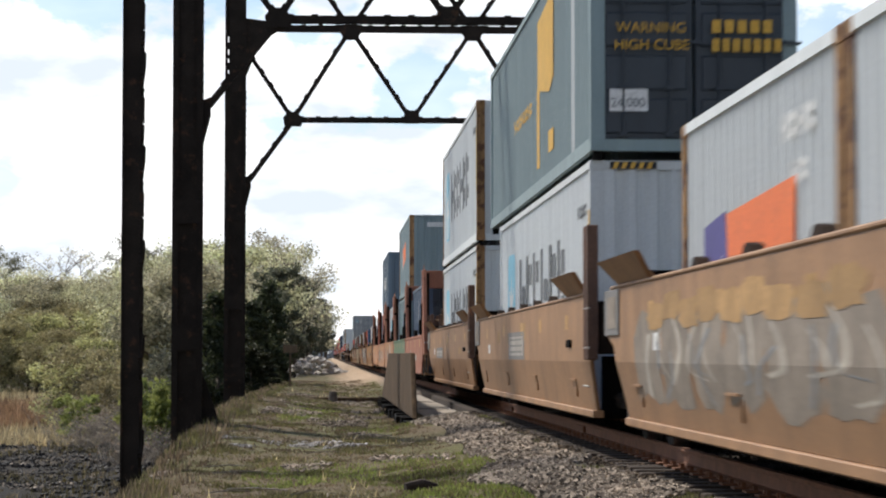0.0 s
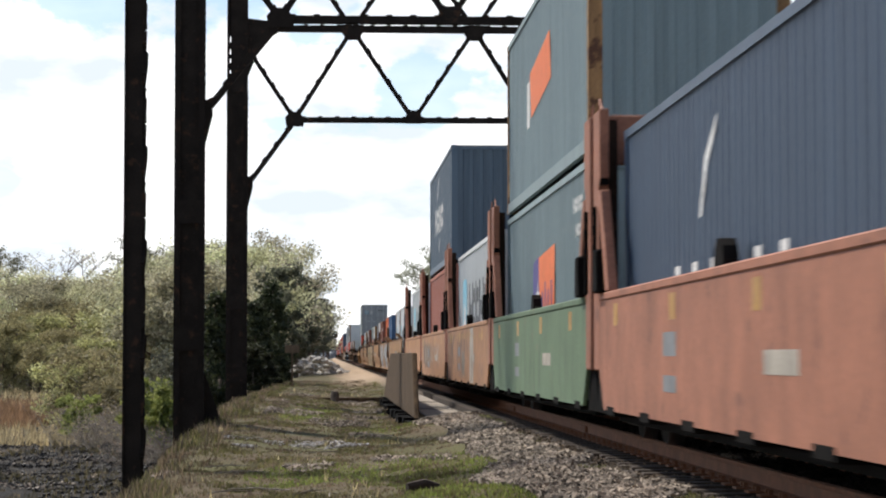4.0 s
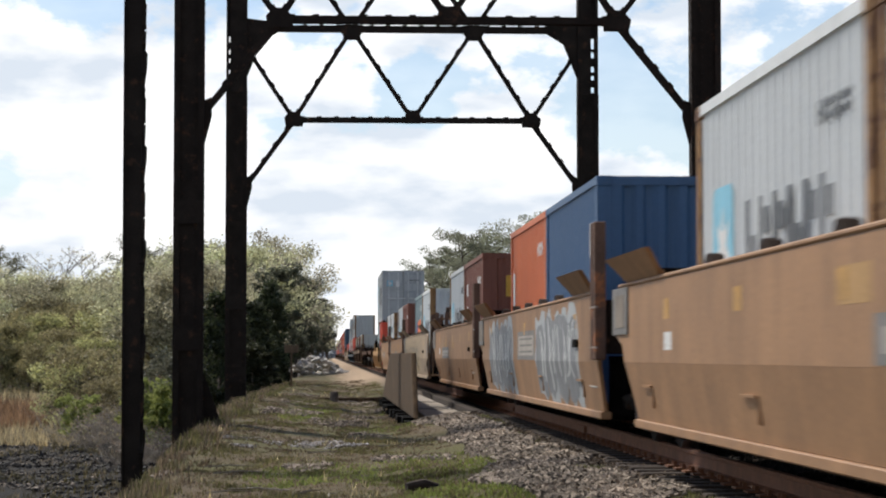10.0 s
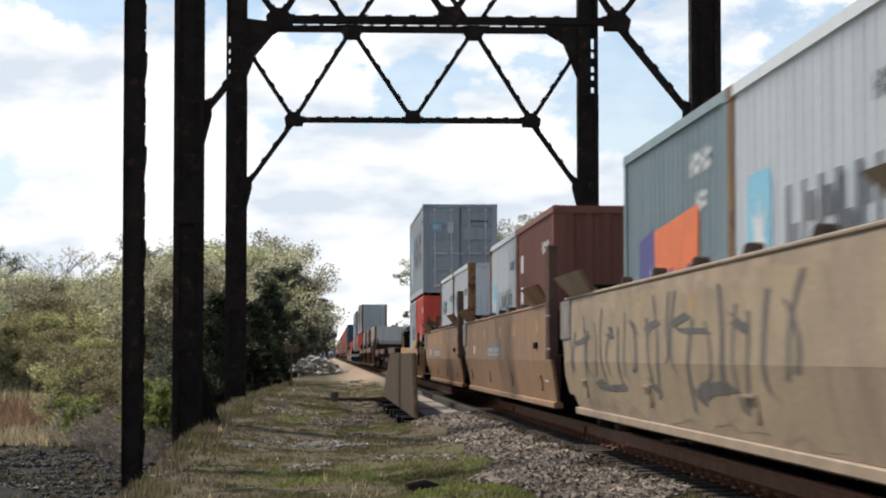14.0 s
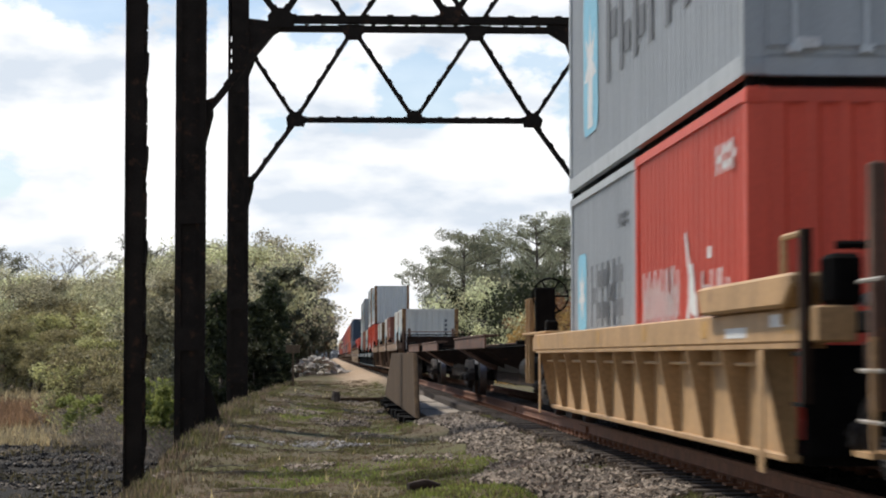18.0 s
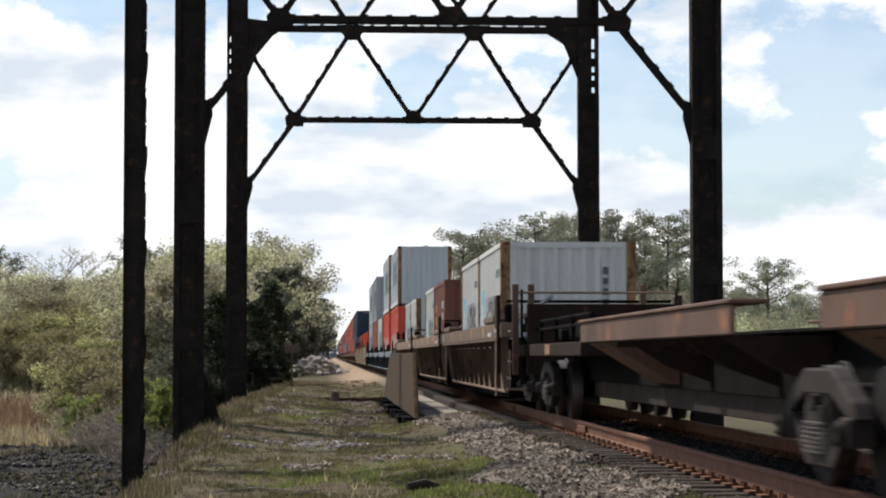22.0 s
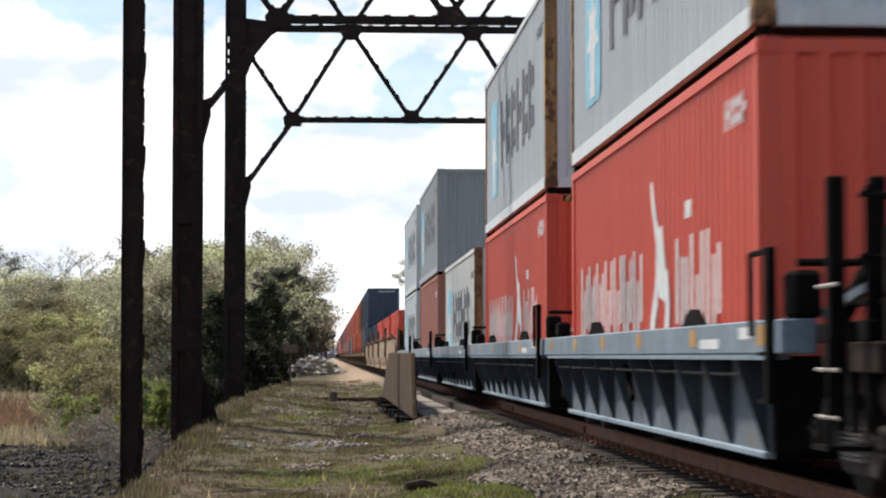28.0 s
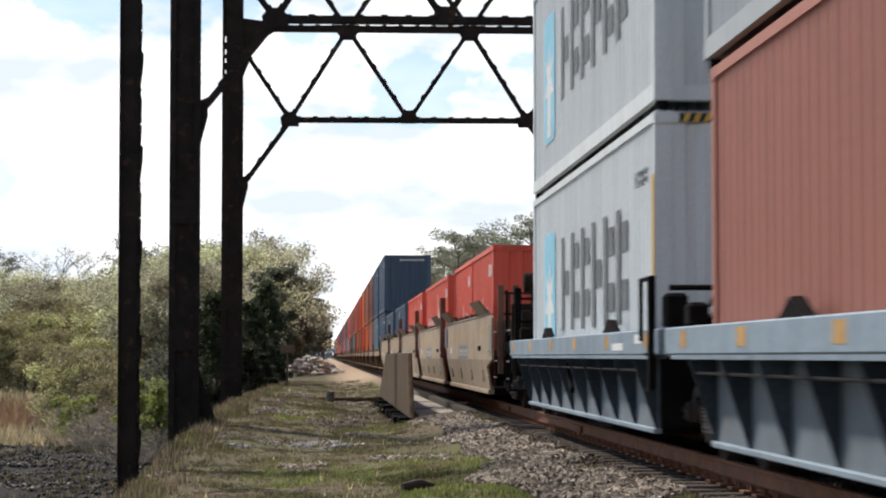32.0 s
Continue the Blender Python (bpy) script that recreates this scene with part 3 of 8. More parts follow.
def laced_member(parent, name, p, q, w, depth, label=""):
    """A built-up bar: two angles and the rivet heads along their upper edge."""
    p, q = Vector(p), Vector(q)
    bm = bmesh.new()
    up = Vector((0, 1, 0)).cross((q - p).normalized())
    if up.z < 0:
        up = -up
    for s in (-1, 1):
        beam(bm, p + Vector((0, s * (depth / 2 - 0.02), 0)), q + Vector((0, s * (depth / 2 - 0.02), 0)), 0.04, w)
    d = (q - p).length
    n = max(2, int(d / 0.42))
    for i in range(n):
        a = p.lerp(q, (i + 0.5) / n)
        beam(bm, a - (q - p).normalized() * 0.06 + up * (w / 2 + 0.012), a + (q - p).normalized() * 0.06 + up * (w / 2 + 0.012), depth, 0.026)
        k = p.lerp(q, i / n) + Vector((0, -depth / 2 + 0.03, 0)), p.lerp(q, (i + 1) / n) + Vector((0, depth / 2 - 0.03, 0))
        beam(bm, k[0], k[1], 0.05, 0.014)
    return part(name, bm, STEEL_BRIDGE, parent, label)


def gusset(parent, x, z, outline, y):
    for s in (-0.13, 0.115):
        part("gusset_plate", plate(bmesh.new(), [(x + a, z + b) for a, b in outline], y + s, y + s + 0.015), STEEL_BRIDGE, parent)


def tower_post(parent, x, base, top, inward, open_from=None):
    """A riveted box post: two web channels, cover plates, battens and rivet lines, and a stiffened foot."""
    full = top
    if open_from:
        # high up the outer web is cut away: a slim box, a thin outer strip and rungs between them
        top = open_from
        u = -inward
        wide = u > 0
        inner = 0.08 if wide else 0.17
        outer = 0.2 if wide else 0.215
        a, b = sorted((x - u * 0.26, x + u * inner))
        part("upper_box", boxes((a, b, -0.19, 0.19, top, full)), STEEL_BRIDGE, parent)
        a, b = sorted((x + u * outer, x + u * 0.27))
        part("outer_strip", boxes((a, b, -0.2, 0.2, top, full)), STEEL_BRIDGE, parent)
        a, b = sorted((x + u * (inner + 0.001), x + u * (outer - 0.001)))
        for z, h in ((top, 0.5 if not wide else 0.12), (top + 0.62, 0.16), (top + 0.92, 0.08), (top + 1.16, 0.16), (top + 1.5, full - top - 1.5)) if not wide else \
                ((top, 0.05), (top + 0.22, 0.16), (top + 0.52, 0.07), (top + 0.76, 0.2), (top + 1.14, 0.06), (top + 1.5, full - top - 1.5)):
            part("lacing_plate", boxes((a, b, -0.12, 0.12, z, z + h)), STEEL_BRIDGE, parent)
    for r in ((x - 0.26, x - 0.235, -0.21, 0.21, base, top), (x + 0.235, x + 0.26, -0.21, 0.21, base, top),
              (x - 0.235, x + 0.235, -0.17, -0.155, base, top), (x - 0.235, x + 0.235, 0.155, 0.17, base, top)):
        part("post_plate", boxes(r), STEEL_BRIDGE, parent)
    for s in (-1, 1):
        part("corner_angle", boxes((x + s * 0.262 - 0.012, x + s * 0.262 + 0.012, -0.23, -0.12, base, top),
                                   (x + s * 0.215 - 0.05, x + s * 0.215 + 0.05, -0.232, -0.211, base, top)), STEEL_BRIDGE, parent)
    bm = bmesh.new()
    z = base + 0.3
    while z < top:
        for a in (-0.225, 0.225, -0.08, 0.08):
            box(bm, x + a - 0.014, x + a + 0.014, -0.246, -0.23, z, z + 0.028)
        box(bm, x + inward * 0.274 - 0.012, x + inward * 0.274 + 0.012, -0.19, -0.16, z, z + 0.04)
        z += 0.16
    tagged(part("rivet_line", bm, STEEL_BRIDGE, parent), kind="stuff")
    for zz in (base + 1.4, base + 3.3, base + 5.6):
        part("batten_plate", boxes((x - 0.24, x + 0.24, -0.241, -0.2315, zz, zz + 0.42)), STEEL_BRIDGE, parent)
    foot = bmesh.new()
    for s in (-0.262, 0.235):
        plate(foot, [(x - 0.27, base), (x + 0.27 + 0.35 * (inward > 0 and not open_from), base), (x + 0.27, base + 0.95), (x - 0.27, base + 0.95)], s, s + 0.027)
    part("foot_plate", foot, STEEL_BRIDGE, parent, "rust-streaked riveted foot plate")


def ladder_flange(parent, x, z0, z1, out):
    """The laced leg that joins the post high up, with its batten plates."""
    bm = bmesh.new()
    beam(bm, (x + out * 0.05, 0, z0), (x + out * 0.42, 0.3, z1), 0.05, 0.3)
    n = 7
    for i in range(n):
        f = (i + 0.5) / n
        z = z0 + (z1 - z0) * f
        beam(bm, (x - out * 0.2, 0.1, z), (x + out * (0.05 + 0.37 * f), 0.1, z), 0.2, 0.14 if i % 2 else 0.06)
    return part("laced_leg", bm, STEEL_BRIDGE, parent)


def portal(y, xl, xr, base_l, base_r, label, open_from=None):
    root = tagged(empty("bridge_portal", 0, y, 0), label, "bridge portal", "bridge portals over the line")
    top = 12.5
    tower_post(root, xl, base_l, top, 1, open_from)
    tower_post(root, xr, base_r, top, -1, open_from)
    c = (xl + xr) / 2
    zb, zt = 7.06, 9.45
    a, b = c - 3.1, c + 3.1
    d, e = c - 1.6, c + 1.6
    laced_member(root, "bottom_strut", (a, 0, zb), (b, 0, zb), 0.13, 0.22)
    laced_member(root, "top_strut", (xl + 0.25, 0, zt), (xr - 0.25, 0, zt), 0.16, 0.22)
    for p, q in (((xl + 0.3, 0, 8.85), (a, 0, zb)), ((a, 0, zb), (d, 0, zt)), ((d, 0, zt), (c, 0, zb)), ((c, 0, zb), (e, 0, zt)),
                 ((e, 0, zt), (b, 0, zb)), ((b, 0, zb), (xr - 0.3, 0, 8.85))):
        laced_member(root, "lattice_bar", p, q, 0.10, 0.2)
    for s, x0, xa in ((1, xl, a), (-1, xr, b)):
        laced_member(root, "knee_brace", (xa, 0, zb - 0.03), (x0 + s * 0.27, 0, 5.35), 0.11, 0.2)
        bm = bmesh.new()
        for yy in (-0.125, 0.11):
            plate(bm, [(x0 + s * 0.26, 4.75), (x0 + s * 0.26, 5.55), (x0 + s * 0.38, 5.6), (x0 + s * 0.4, 5.3)][::s], yy, yy + 0.015)
        part("knee_gusset", bm, STEEL_BRIDGE, root)
        gusset(root, xa, zb, [(-0.22, -0.16), (0.22, -0.16), (0.26, 0.02), (0.1, 0.2), (-0.12, 0.2), (-0.25, 0.05)], 0)
        bm = bmesh.new()
        for yy in (-0.125, 0.11):
            plate(bm, [(x0 + s * 0.26, 8.2), (x0 + s * 0.62, 9.1), (x0 + s * 1.1, 9.4), (x0 + s * 1.1, 9.6), (x0 + s * 0.26, 9.7)][::s], yy, yy + 0.015)
        part("corner_gusset", bm, STEEL_BRIDGE, root)
        if not open_from:
            ladder_flange(root, x0, 7.2, 10.6, -s)
    gusset(root, c, zb, [(-0.2, -0.07), (0.2, -0.07), (0.2, 0.14), (0.1, 0.25), (-0.1, 0.25), (-0.2, 0.14)], 0)
    for x in (d, e):
        gusset(root, x, zt, [(-0.13, -0.27), (0.13, -0.27), (0.3, -0.05), (0.3, 0.1), (-0.3, 0.1), (-0.3, -0.05)], 0)
        laced_member(root, "lattice_bar", (x, 0, zt), (x - 0.9, 0, zt + 1.3), 0.1, 0.2)
        laced_member(root, "lattice_bar", (x, 0, zt), (x + 0.9, 0, zt + 1.3), 0.1, 0.2)
    return root


portal(41.0, -2.56, 6.90, -2.3, -1.1, "dark riveted steel bridge portal with lattice bracing over the track")
near_foot = plate(bmesh.new(), [(-2.29, -1.6), (-1.55, -1.6), (-2.04, -0.1), (-2.29, 0.62)], -0.02, 0.02)
part("foot_gusset", near_foot, STEEL_BRIDGE, [o for o in scene.objects if o.name == "bridge_portal"][0], "rust-streaked triangular foot gusset")
portal(58.5, -2.43, 6.74, -1.2, -1.1, "dark riveted steel bridge portal with zigzag lattice bracing", 7.75)


def top_bracing():
    """Sway bars between the two portals, high above the track."""
    root = tagged(empty("sway_bracing", 0, 41.0, 0), "dark riveted lattice sway bracing between the bridge portals", "bridge bracing")
    for x in (-2.3, 6.65):
        laced_member(root, "eave_strut", (x, 0.3, 11.3), (x, 17.2, 11.3), 0.3, 0.3)
    laced_member(root, "sway_bar", (-2.2, 0.3, 7.9), (-1.0, 17.0, 10.9), 0.07, 0.1)
    laced_member(root, "sway_bar", (6.5, 0.3, 8.8), (-2.0, 17.0, 11.2), 0.07, 0.1)


top_bracing()


def lattice_column():
    root = tagged(empty("lattice_column", -2.6, 30.0, -1.75), "dark steel lattice column standing on the bank", "column")
    for s in (-1, 1):
        part("channel", boxes((-0.13, 0.1, s * 0.12 - 0.012, s * 0.12 + 0.012, 0, 13), (-0.13, -0.118, s * 0.12 - 0.05, s * 0.12 + 0.05, 0, 13)), STEEL_BRIDGE, root)
    part("cover_plate", boxes((-0.142, -0.131, -0.13, 0.13, 0, 13)), STEEL_BRIDGE, root)
    bm = bmesh.new()
    z, s = 0.1, 1
    while z < 12.8:
        plate(bm, [(0.09, z - 0.14), (0.12, z - 0.14), (0.15, z + 0.12), (0.155, z + 0.3), (0.12, z + 0.34), (0.09, z + 0.36)], s * 0.1 - 0.02, s * 0.1 + 0.02)
        plate(bm, [(0.09, z + 0.4), (0.135, z + 0.42), (0.13, z + 0.46), (0.09, z + 0.47)], -0.1, 0.1)
        beam(bm, (0.11, -s * 0.13, z), (0.11, s * 0.13, z + 0.6), 0.05, 0.03)
        z += 0.63
        s = -s
    part("lacing", bm, STEEL_BRIDGE, root)
    part("base_plate", soft(boxes((-0.25, 0.25, -0.25, 0.25, -0.05, 0.03)), 0.01), STEEL_BRIDGE, root)


lattice_column()


# ---- small concrete bridge beside the track ----
def ditch_bridge():
    root = tagged(empty("parapet_wall", 1.78, 45.0, -0.3), "brown stained concrete parapet wall beside the track", "parapet wall")
    bm = bmesh.new()
    prism(bm, [(0, -0.05), (26.0, -0.05), (18.0, 1.28), (1.3, 1.27)], -0.1, 0.0)
    wall = part("wall", soft(bm, 0.02), CONCRETE, root)
    bm = bmesh.new()
    rnd = random.Random(3)
    for k in range(36):
        y = k * 0.73
        box(bm, -0.2 - rnd.random() * 0.12, 0.05, y, y + 0.6, -0.75, -0.06 - rnd.random() * 0.1)
    part("ledge_block", bm, STEEL_DARK, root, "dark broken ledge under the wall")
    deck = tagged(empty("bridge_deck", 2.42, 45.0, -0.3), "old grey stained concrete deck slab beside the rails", "bridge deck")
    part("slab", soft(boxes((-0.5, 0.42, 0.0, 25.0, -0.32, 0.0)), 0.02), SLAB, deck)
    part("front_edge", soft(boxes((-0.52, 0.44, -0.12, -0.004, -0.34, -0.05)), 0.012), TIMBER, deck, "dark timber edging of the slab")
    for y in (6.0, 14.0):
        part("joint_strip", boxes((-0.5, 0.42, y, y + 0.08, 0.002, 0.012)), STEEL_DARK, deck)
    kerb = tagged(empty("kerb_beam", 2.98, 45.5, -0.25), "dark timber kerb beam beside the rails", "kerb beam")
    part("beam", soft(boxes((-0.1, 0.1, 0.0, 17.5, -0.3, 0.06)), 0.015), TIMBER, kerb)
    p = tagged(empty("crossing_plank", 2.75, 43.6, -0.25), "pale weathered plank lying across the ballast", "plank")
    part("board", soft(boxes((-0.45, 0.55, -0.7, 0.4, -0.06, 0.03)), 0.01), PLANK, p)
    q = tagged(empty("retaining_beam", -1.3, 68.0, -0.4), "long grey timber beam edging the grass", "timber beam")
    part("beam", soft(boxes((0.0, 2.9, -0.12, 0.12, -0.3, 0.06)), 0.02), CONCRETE, q)
    s = tagged(empty("tree_stump", 0.12, 66.0, -0.3), "short dark cut stump in the grass", "stump")
    bm = rod(bmesh.new(), (0, 0, -0.2), (0.02, 0, 0.17), 0.15, 9, 0.11)
    part("stump_body", bm, BARK, s)


ditch_bridge()


def stone_mesh(rnd, r=0.5):
    bm = bmesh.new()
    bmesh.ops.create_icosphere(bm, subdivisions=1, radius=r)
    sx, sy, sz = rnd.uniform(0.8, 1.5), rnd.uniform(0.6, 1.1), rnd.uniform(0.35, 0.6)
    for v in bm.verts:
        k = rnd.uniform(0.75, 1.15)
        v.co = Vector((v.co.x * sx * k, v.co.y * sy * k, v.co.z * sz * k))
    return bm


def rubble_pile():
    root = tagged(empty("rubble_pile", -0.6, 195.0, -0.66), "heap of pale broken concrete and stones beside the track", "rubble pile")
    rnd = random.Random(11)
    base = [part("stone", stone_mesh(rnd, 0.42), RUBBLE, root) for _ in range(6)]
    for i in range(120):
        u, v = rnd.uniform(-2.3, 2.3), rnd.uniform(-9, 9)
        h = 1.5 * max(0, 1 - (abs(u + 0.6) / 2.4) ** 1.5) * rnd.uniform(0.1, 1)
        m = pose(u, v, h + 0.1, rnd.uniform(-30, 30), rnd.uniform(-30, 30), rnd.uniform(0, 360))
        again(base[i % 6], m, root)
    for k, b in enumerate(base):
        b.matrix_basis = pose(-1.5 + k * 0.6, -8.5, 0.15, 0, 0, k * 50)


rubble_pile()


def trackside_sign():
    root = tagged(empty("trackside_board", -1.56, 92.0, -0.36), "pale weathered board on a post beside the track", "sign board")
    part("board", soft(boxes((-0.29, 0.29, -0.02, 0.02, 1.4, 1.72)), 0.01), PLANK, root, "pale tan blank board")
    part("post", soft(boxes((-0.04, 0.04, 0.021, 0.09, -0.2, 1.66)), 0.01), PLANK, root)


def bank_scraps():
    """What lies about on the bank: a charred log, a few bleached sticks."""
    log = tagged(empty("charred_log", 0.97, 23.6, ground_height(0.97, 23.6) + 0.03, 12), "short charred log lying in the grass", "log")
    bm = rod(bmesh.new(), (-0.17, 0, 0), (0.02, 0.02, 0.03), 0.05, 9, 0.06)
    rod(bm, (0.02, 0.02, 0.03), (0.18, 0.0, 0.0), 0.06, 9, 0.035)
    part("wood", bm, TIMBER, log)
    rnd = random.Random(77)
    for _ in range(14):
        x, y = rnd.uniform(-1.6, 1.2), rnd.uniform(23, 38)
        stick = tagged(empty("stick", x, y, ground_height(x, y) + 0.03, rnd.uniform(0, 180)), "bleached dry stick lying in the grass", "stick", "sticks on the bank")
        n = rnd.uniform(0.15, 0.4)
        bm = rod(bmesh.new(), (-n, 0, 0), (0, rnd.uniform(-0.04, 0.04), 0.02), 0.009, 5, 0.008)
        rod(bm, (0, 0, 0.02), (n, rnd.uniform(-0.05, 0.05), 0.0), 0.008, 5, 0.004)
        part("wood", bm, TWIG, stick)


bank_scraps()
trackside_sign()


# ---- containers ----
MOVERS, WHEELS = [], []
MESHES = {}


def shared(key, make, mat):
    """One mesh for each shape and paint."""
    k = (key, mat.name)
    if k not in MESHES:
        bm = make()
        bm.normal_update()
        me = bpy.data.meshes.new(key[0])
        bm.to_mesh(me)
        bm.free()
        me.materials.append(mat)
        MESHES[k] = me
    return MESHES[k]


def piece(name, key, make, mat, parent, label="", m=None):
    ob = new(name, shared((name, *key), make, mat))
    ob.parent = parent
    if m is not None:
        ob.matrix_basis = m
    return tagged(ob, label)


def corrugated(length, height, depth=0.036, pitch=0.278, thick=0.004):
    """A pressed steel sheet along y, its folds upright."""
    bm = bmesh.new()
    pts, y = [], 0.0
    while y < length - 0.01:
        for dy, d in ((0.0, 0), (0.072, 0), (0.14, depth), (0.21, depth)):
            if y + dy < length:
                pts.append((y + dy, d))
        y += pitch
    pts.append((length, 0))
    a = [bm.verts.new((d, y, 0)) for y, d in pts]
    b = [bm.verts.new((d, y, height)) for y, d in pts]
    for i in range(len(pts) - 1):
        bm.faces.new((a[i], b[i], b[i + 1], a[i + 1]))
    return bm


def container_frame(L, H):
    bm = bmesh.new()
    for s in (-1, 1):
        box(bm, min(s * 1.219, s * 1.15), max(s * 1.219, s * 1.15), 0.16, L - 0.16, 0.0, 0.16)
        box(bm, min(s * 1.214, s * 1.15), max(s * 1.214, s * 1.15), 0.16, L - 0.16, H - 0.09, H - 0.005)
    for y in (0.02, L - 0.1):
        box(bm, -1.05, 1.05, y, y + 0.08, 0.0, 0.14)
        box(bm, -1.05, 1.05, y, y + 0.08, H - 0.11, H - 0.005)
    return bm


def corner_post(H):
    bm = bmesh.new()
    box(bm, -0.085, 0.085, -0.075, 0.075, 0.118, H - 0.118)
    for z in (0, H - 0.118):
        box(bm, -0.089, 0.089, -0.089, 0.089, z, z + 0.118)
        box(bm, -0.045, 0.045, -0.0935, -0.0885, z + 0.03, z + 0.088)
    return soft(bm, 0.006)


def door_leaf(H):
    """One door leaf, which carries five pressed panels."""
    bm = bmesh.new()
    w = 1.1
    box(bm, 0, w, 0, 0.03, 0, H)
    return soft(bm, 0.008)


def door_panel(H):
    return soft(boxes((0.07, 1.03, -0.022, 0.002, 0, (H - 0.1) / 5 - 0.1)), 0.016)


def lock_bar(H):
    bm = rod(bmesh.new(), (0, -0.05, 0.02), (0, -0.05, H - 0.02), 0.017, 6)
    for z in (0.05, 0.6, H * 0.5, H - 0.6, H - 0.08):
        box(bm, -0.05, 0.05, -0.07, -0.02, z - 0.03, z + 0.03)
    beam(bm, (0, -0.06, 1.15), (0.42, -0.06, 1.12), 0.02, 0.035)
    return bm


def container(s, length, height, z, paint, kind="", ends="wall", rust=False, label="", far=False, doors=None):
    root = empty("shipping_container", TRACK_X, s, z)
    mat = PAINT[paint]
    L, H = length, height
    for k in (-1, 1):
        m = pose(-1.195, 0.16, 0.155) if k < 0 else pose(1.195, L - 0.16, 0.155, 0, 0, 180)
        piece("side_wall", (L, H), lambda: corrugated(L - 0.32, H - 0.245), mat, root, m=m)
    if ends == "doors":
        for x in (-1.115, 0.015):
            leaf = piece("door", (H,), lambda: door_leaf(H - 0.26), PAINT[doors or paint], root, m=pose(x, 0.03, 0.145))
            for i in range(5):
                piece("door_panel", (H,), lambda: door_panel(H - 0.26), PAINT[doors or paint], leaf, m=pose(0, 0, 0.06 + i * (H - 0.36) / 5))
            for a in (0.28, 0.82):
                piece("lock_bar", (H,), lambda: lock_bar(H - 0.26), (PAINT["pale"] if paint != "navy" else STEEL_DARK) if not doors else PAINT[doors], root, m=pose(x + a, 0.03, 0.145))
    else:
        piece("end_wall", (H,), lambda: corrugated(2.14, H - 0.25, 0.046, 0.25), mat, root, m=pose(1.07, 0.03, 0.14, 0, 0, 90))
    piece("end_wall", (H,), lambda: corrugated(2.14, H - 0.25, 0.046, 0.25), mat, root, m=pose(-1.07, L - 0.03, 0.14, 0, 0, -90))
    piece("roof", (L, H), lambda: boxes((-1.16, 1.16, 0.1, L - 0.1, H - 0.03, H - 0.012)), mat, root)
    piece("frame", (L, H), lambda: container_frame(L, H), mat, root)
    post_mat = RUSTY_POST if rust else mat
    for x in (-1.13, 1.13):
        for y in (0.09, L - 0.09):
            piece("corner_post", (H,), lambda: corner_post(H), post_mat, root, "rust-streaked corner post" if rust else "", pose(x, y, 0))
    words = label or {"pale": "pale grey", "oxide": "brown oxide", "cream": "dirty cream"}.get(paint, paint) + " steel shipping container on a container wagon"
    if z > 2:
        for x in (-1.13, 1.13):
            for y in (0.09, L - 0.09):
                piece("twist_lock", ("lock",), lambda: rod(bmesh.new(), (0, 0, -0.101), (0, 0, 0.0), 0.06, 8), STEEL_DARK, root, m=pose(x, y, 0))
    tagged(root, words, "shipping container", "containers on the train")
    MOVERS.append((root, s, z))
    if kind:
        MARKS[kind](root, L, H)
    return root


RUSTY_POST = material("rust streaked post paint", (0.40, 0.22, 0.09), 0.75, 0, 0.4, 3, 30, 4.0, (0.10, 0.042, 0.02), 0.5)


def slab_mark(name, parent, mat, pts, x=-1.197, label=""):
    """A flat painted shape on the side that faces the path: an outline in y, z."""
    bm = bmesh.new()
    prism(bm, pts, x - 0.0012, x)
    return part(name, bm, mat, parent, label)


def rect(y0, y1, z0, z1):
    return [(y0, z0), (y1, z0), (y1, z1), (y0, z1)]


def rounded(y0, y1, z0, z1, r):
    """A rectangle with round corners, as an outline in y, z."""
    out = []
    for cy, cz, a in ((y1 - r, z0 + r, -90), (y1 - r, z1 - r, 0), (y0 + r, z1 - r, 90), (y0 + r, z0 + r, 180)):
        for k in range(4):
            b = radians(a + 30 * k)
            out.append((cy + r * math.cos(b), cz + r * math.sin(b)))
    return out


def glyphs(parent, mat, y_from, width, z0, h, n, seed, x=-1.197, thin=False):
    """Plain bars in the size and colour of a line of lettering: uprights, and small blocks in tiers between them."""
    rnd = random.Random(seed)
    bm = bmesh.new()
    w = width / n
    for i in range(n):
        a = y_from - i * w
        if thin:
            cut = rnd.uniform(0.0, 0.2)
            for b, lo, hi in ((0.0, cut, 1.0), (0.36, 0.0, 0.62 + cut), (0.66, 0.25, 1.0 - cut)):
                prism(bm, rect(a - w * (b + 0.15), a - w * b, z0 + lo * h, z0 + hi * h), x - 0.0012, x)
            continue
        prism(bm, rect(a - w * 0.3, a, z0, z0 + h), x - 0.0012, x)
        for k in (0.12, 0.62) if i % 3 else (0.37,):
            prism(bm, rect(a - w * 0.8, a - w * 0.4, z0 + k * h, z0 + (k + 0.26) * h), x - 0.0012, x)
    return part("lettering", bm, mat, parent)


def star(y, z, r, n=7, inner=0.42):
    return [(y + math.cos(i * math.pi / n + 1.57) * r * (1 if i % 2 == 0 else inner), z + math.sin(i * math.pi / n + 1.57) * r * (1 if i % 2 == 0 else inner)) for i in range(2 * n)]


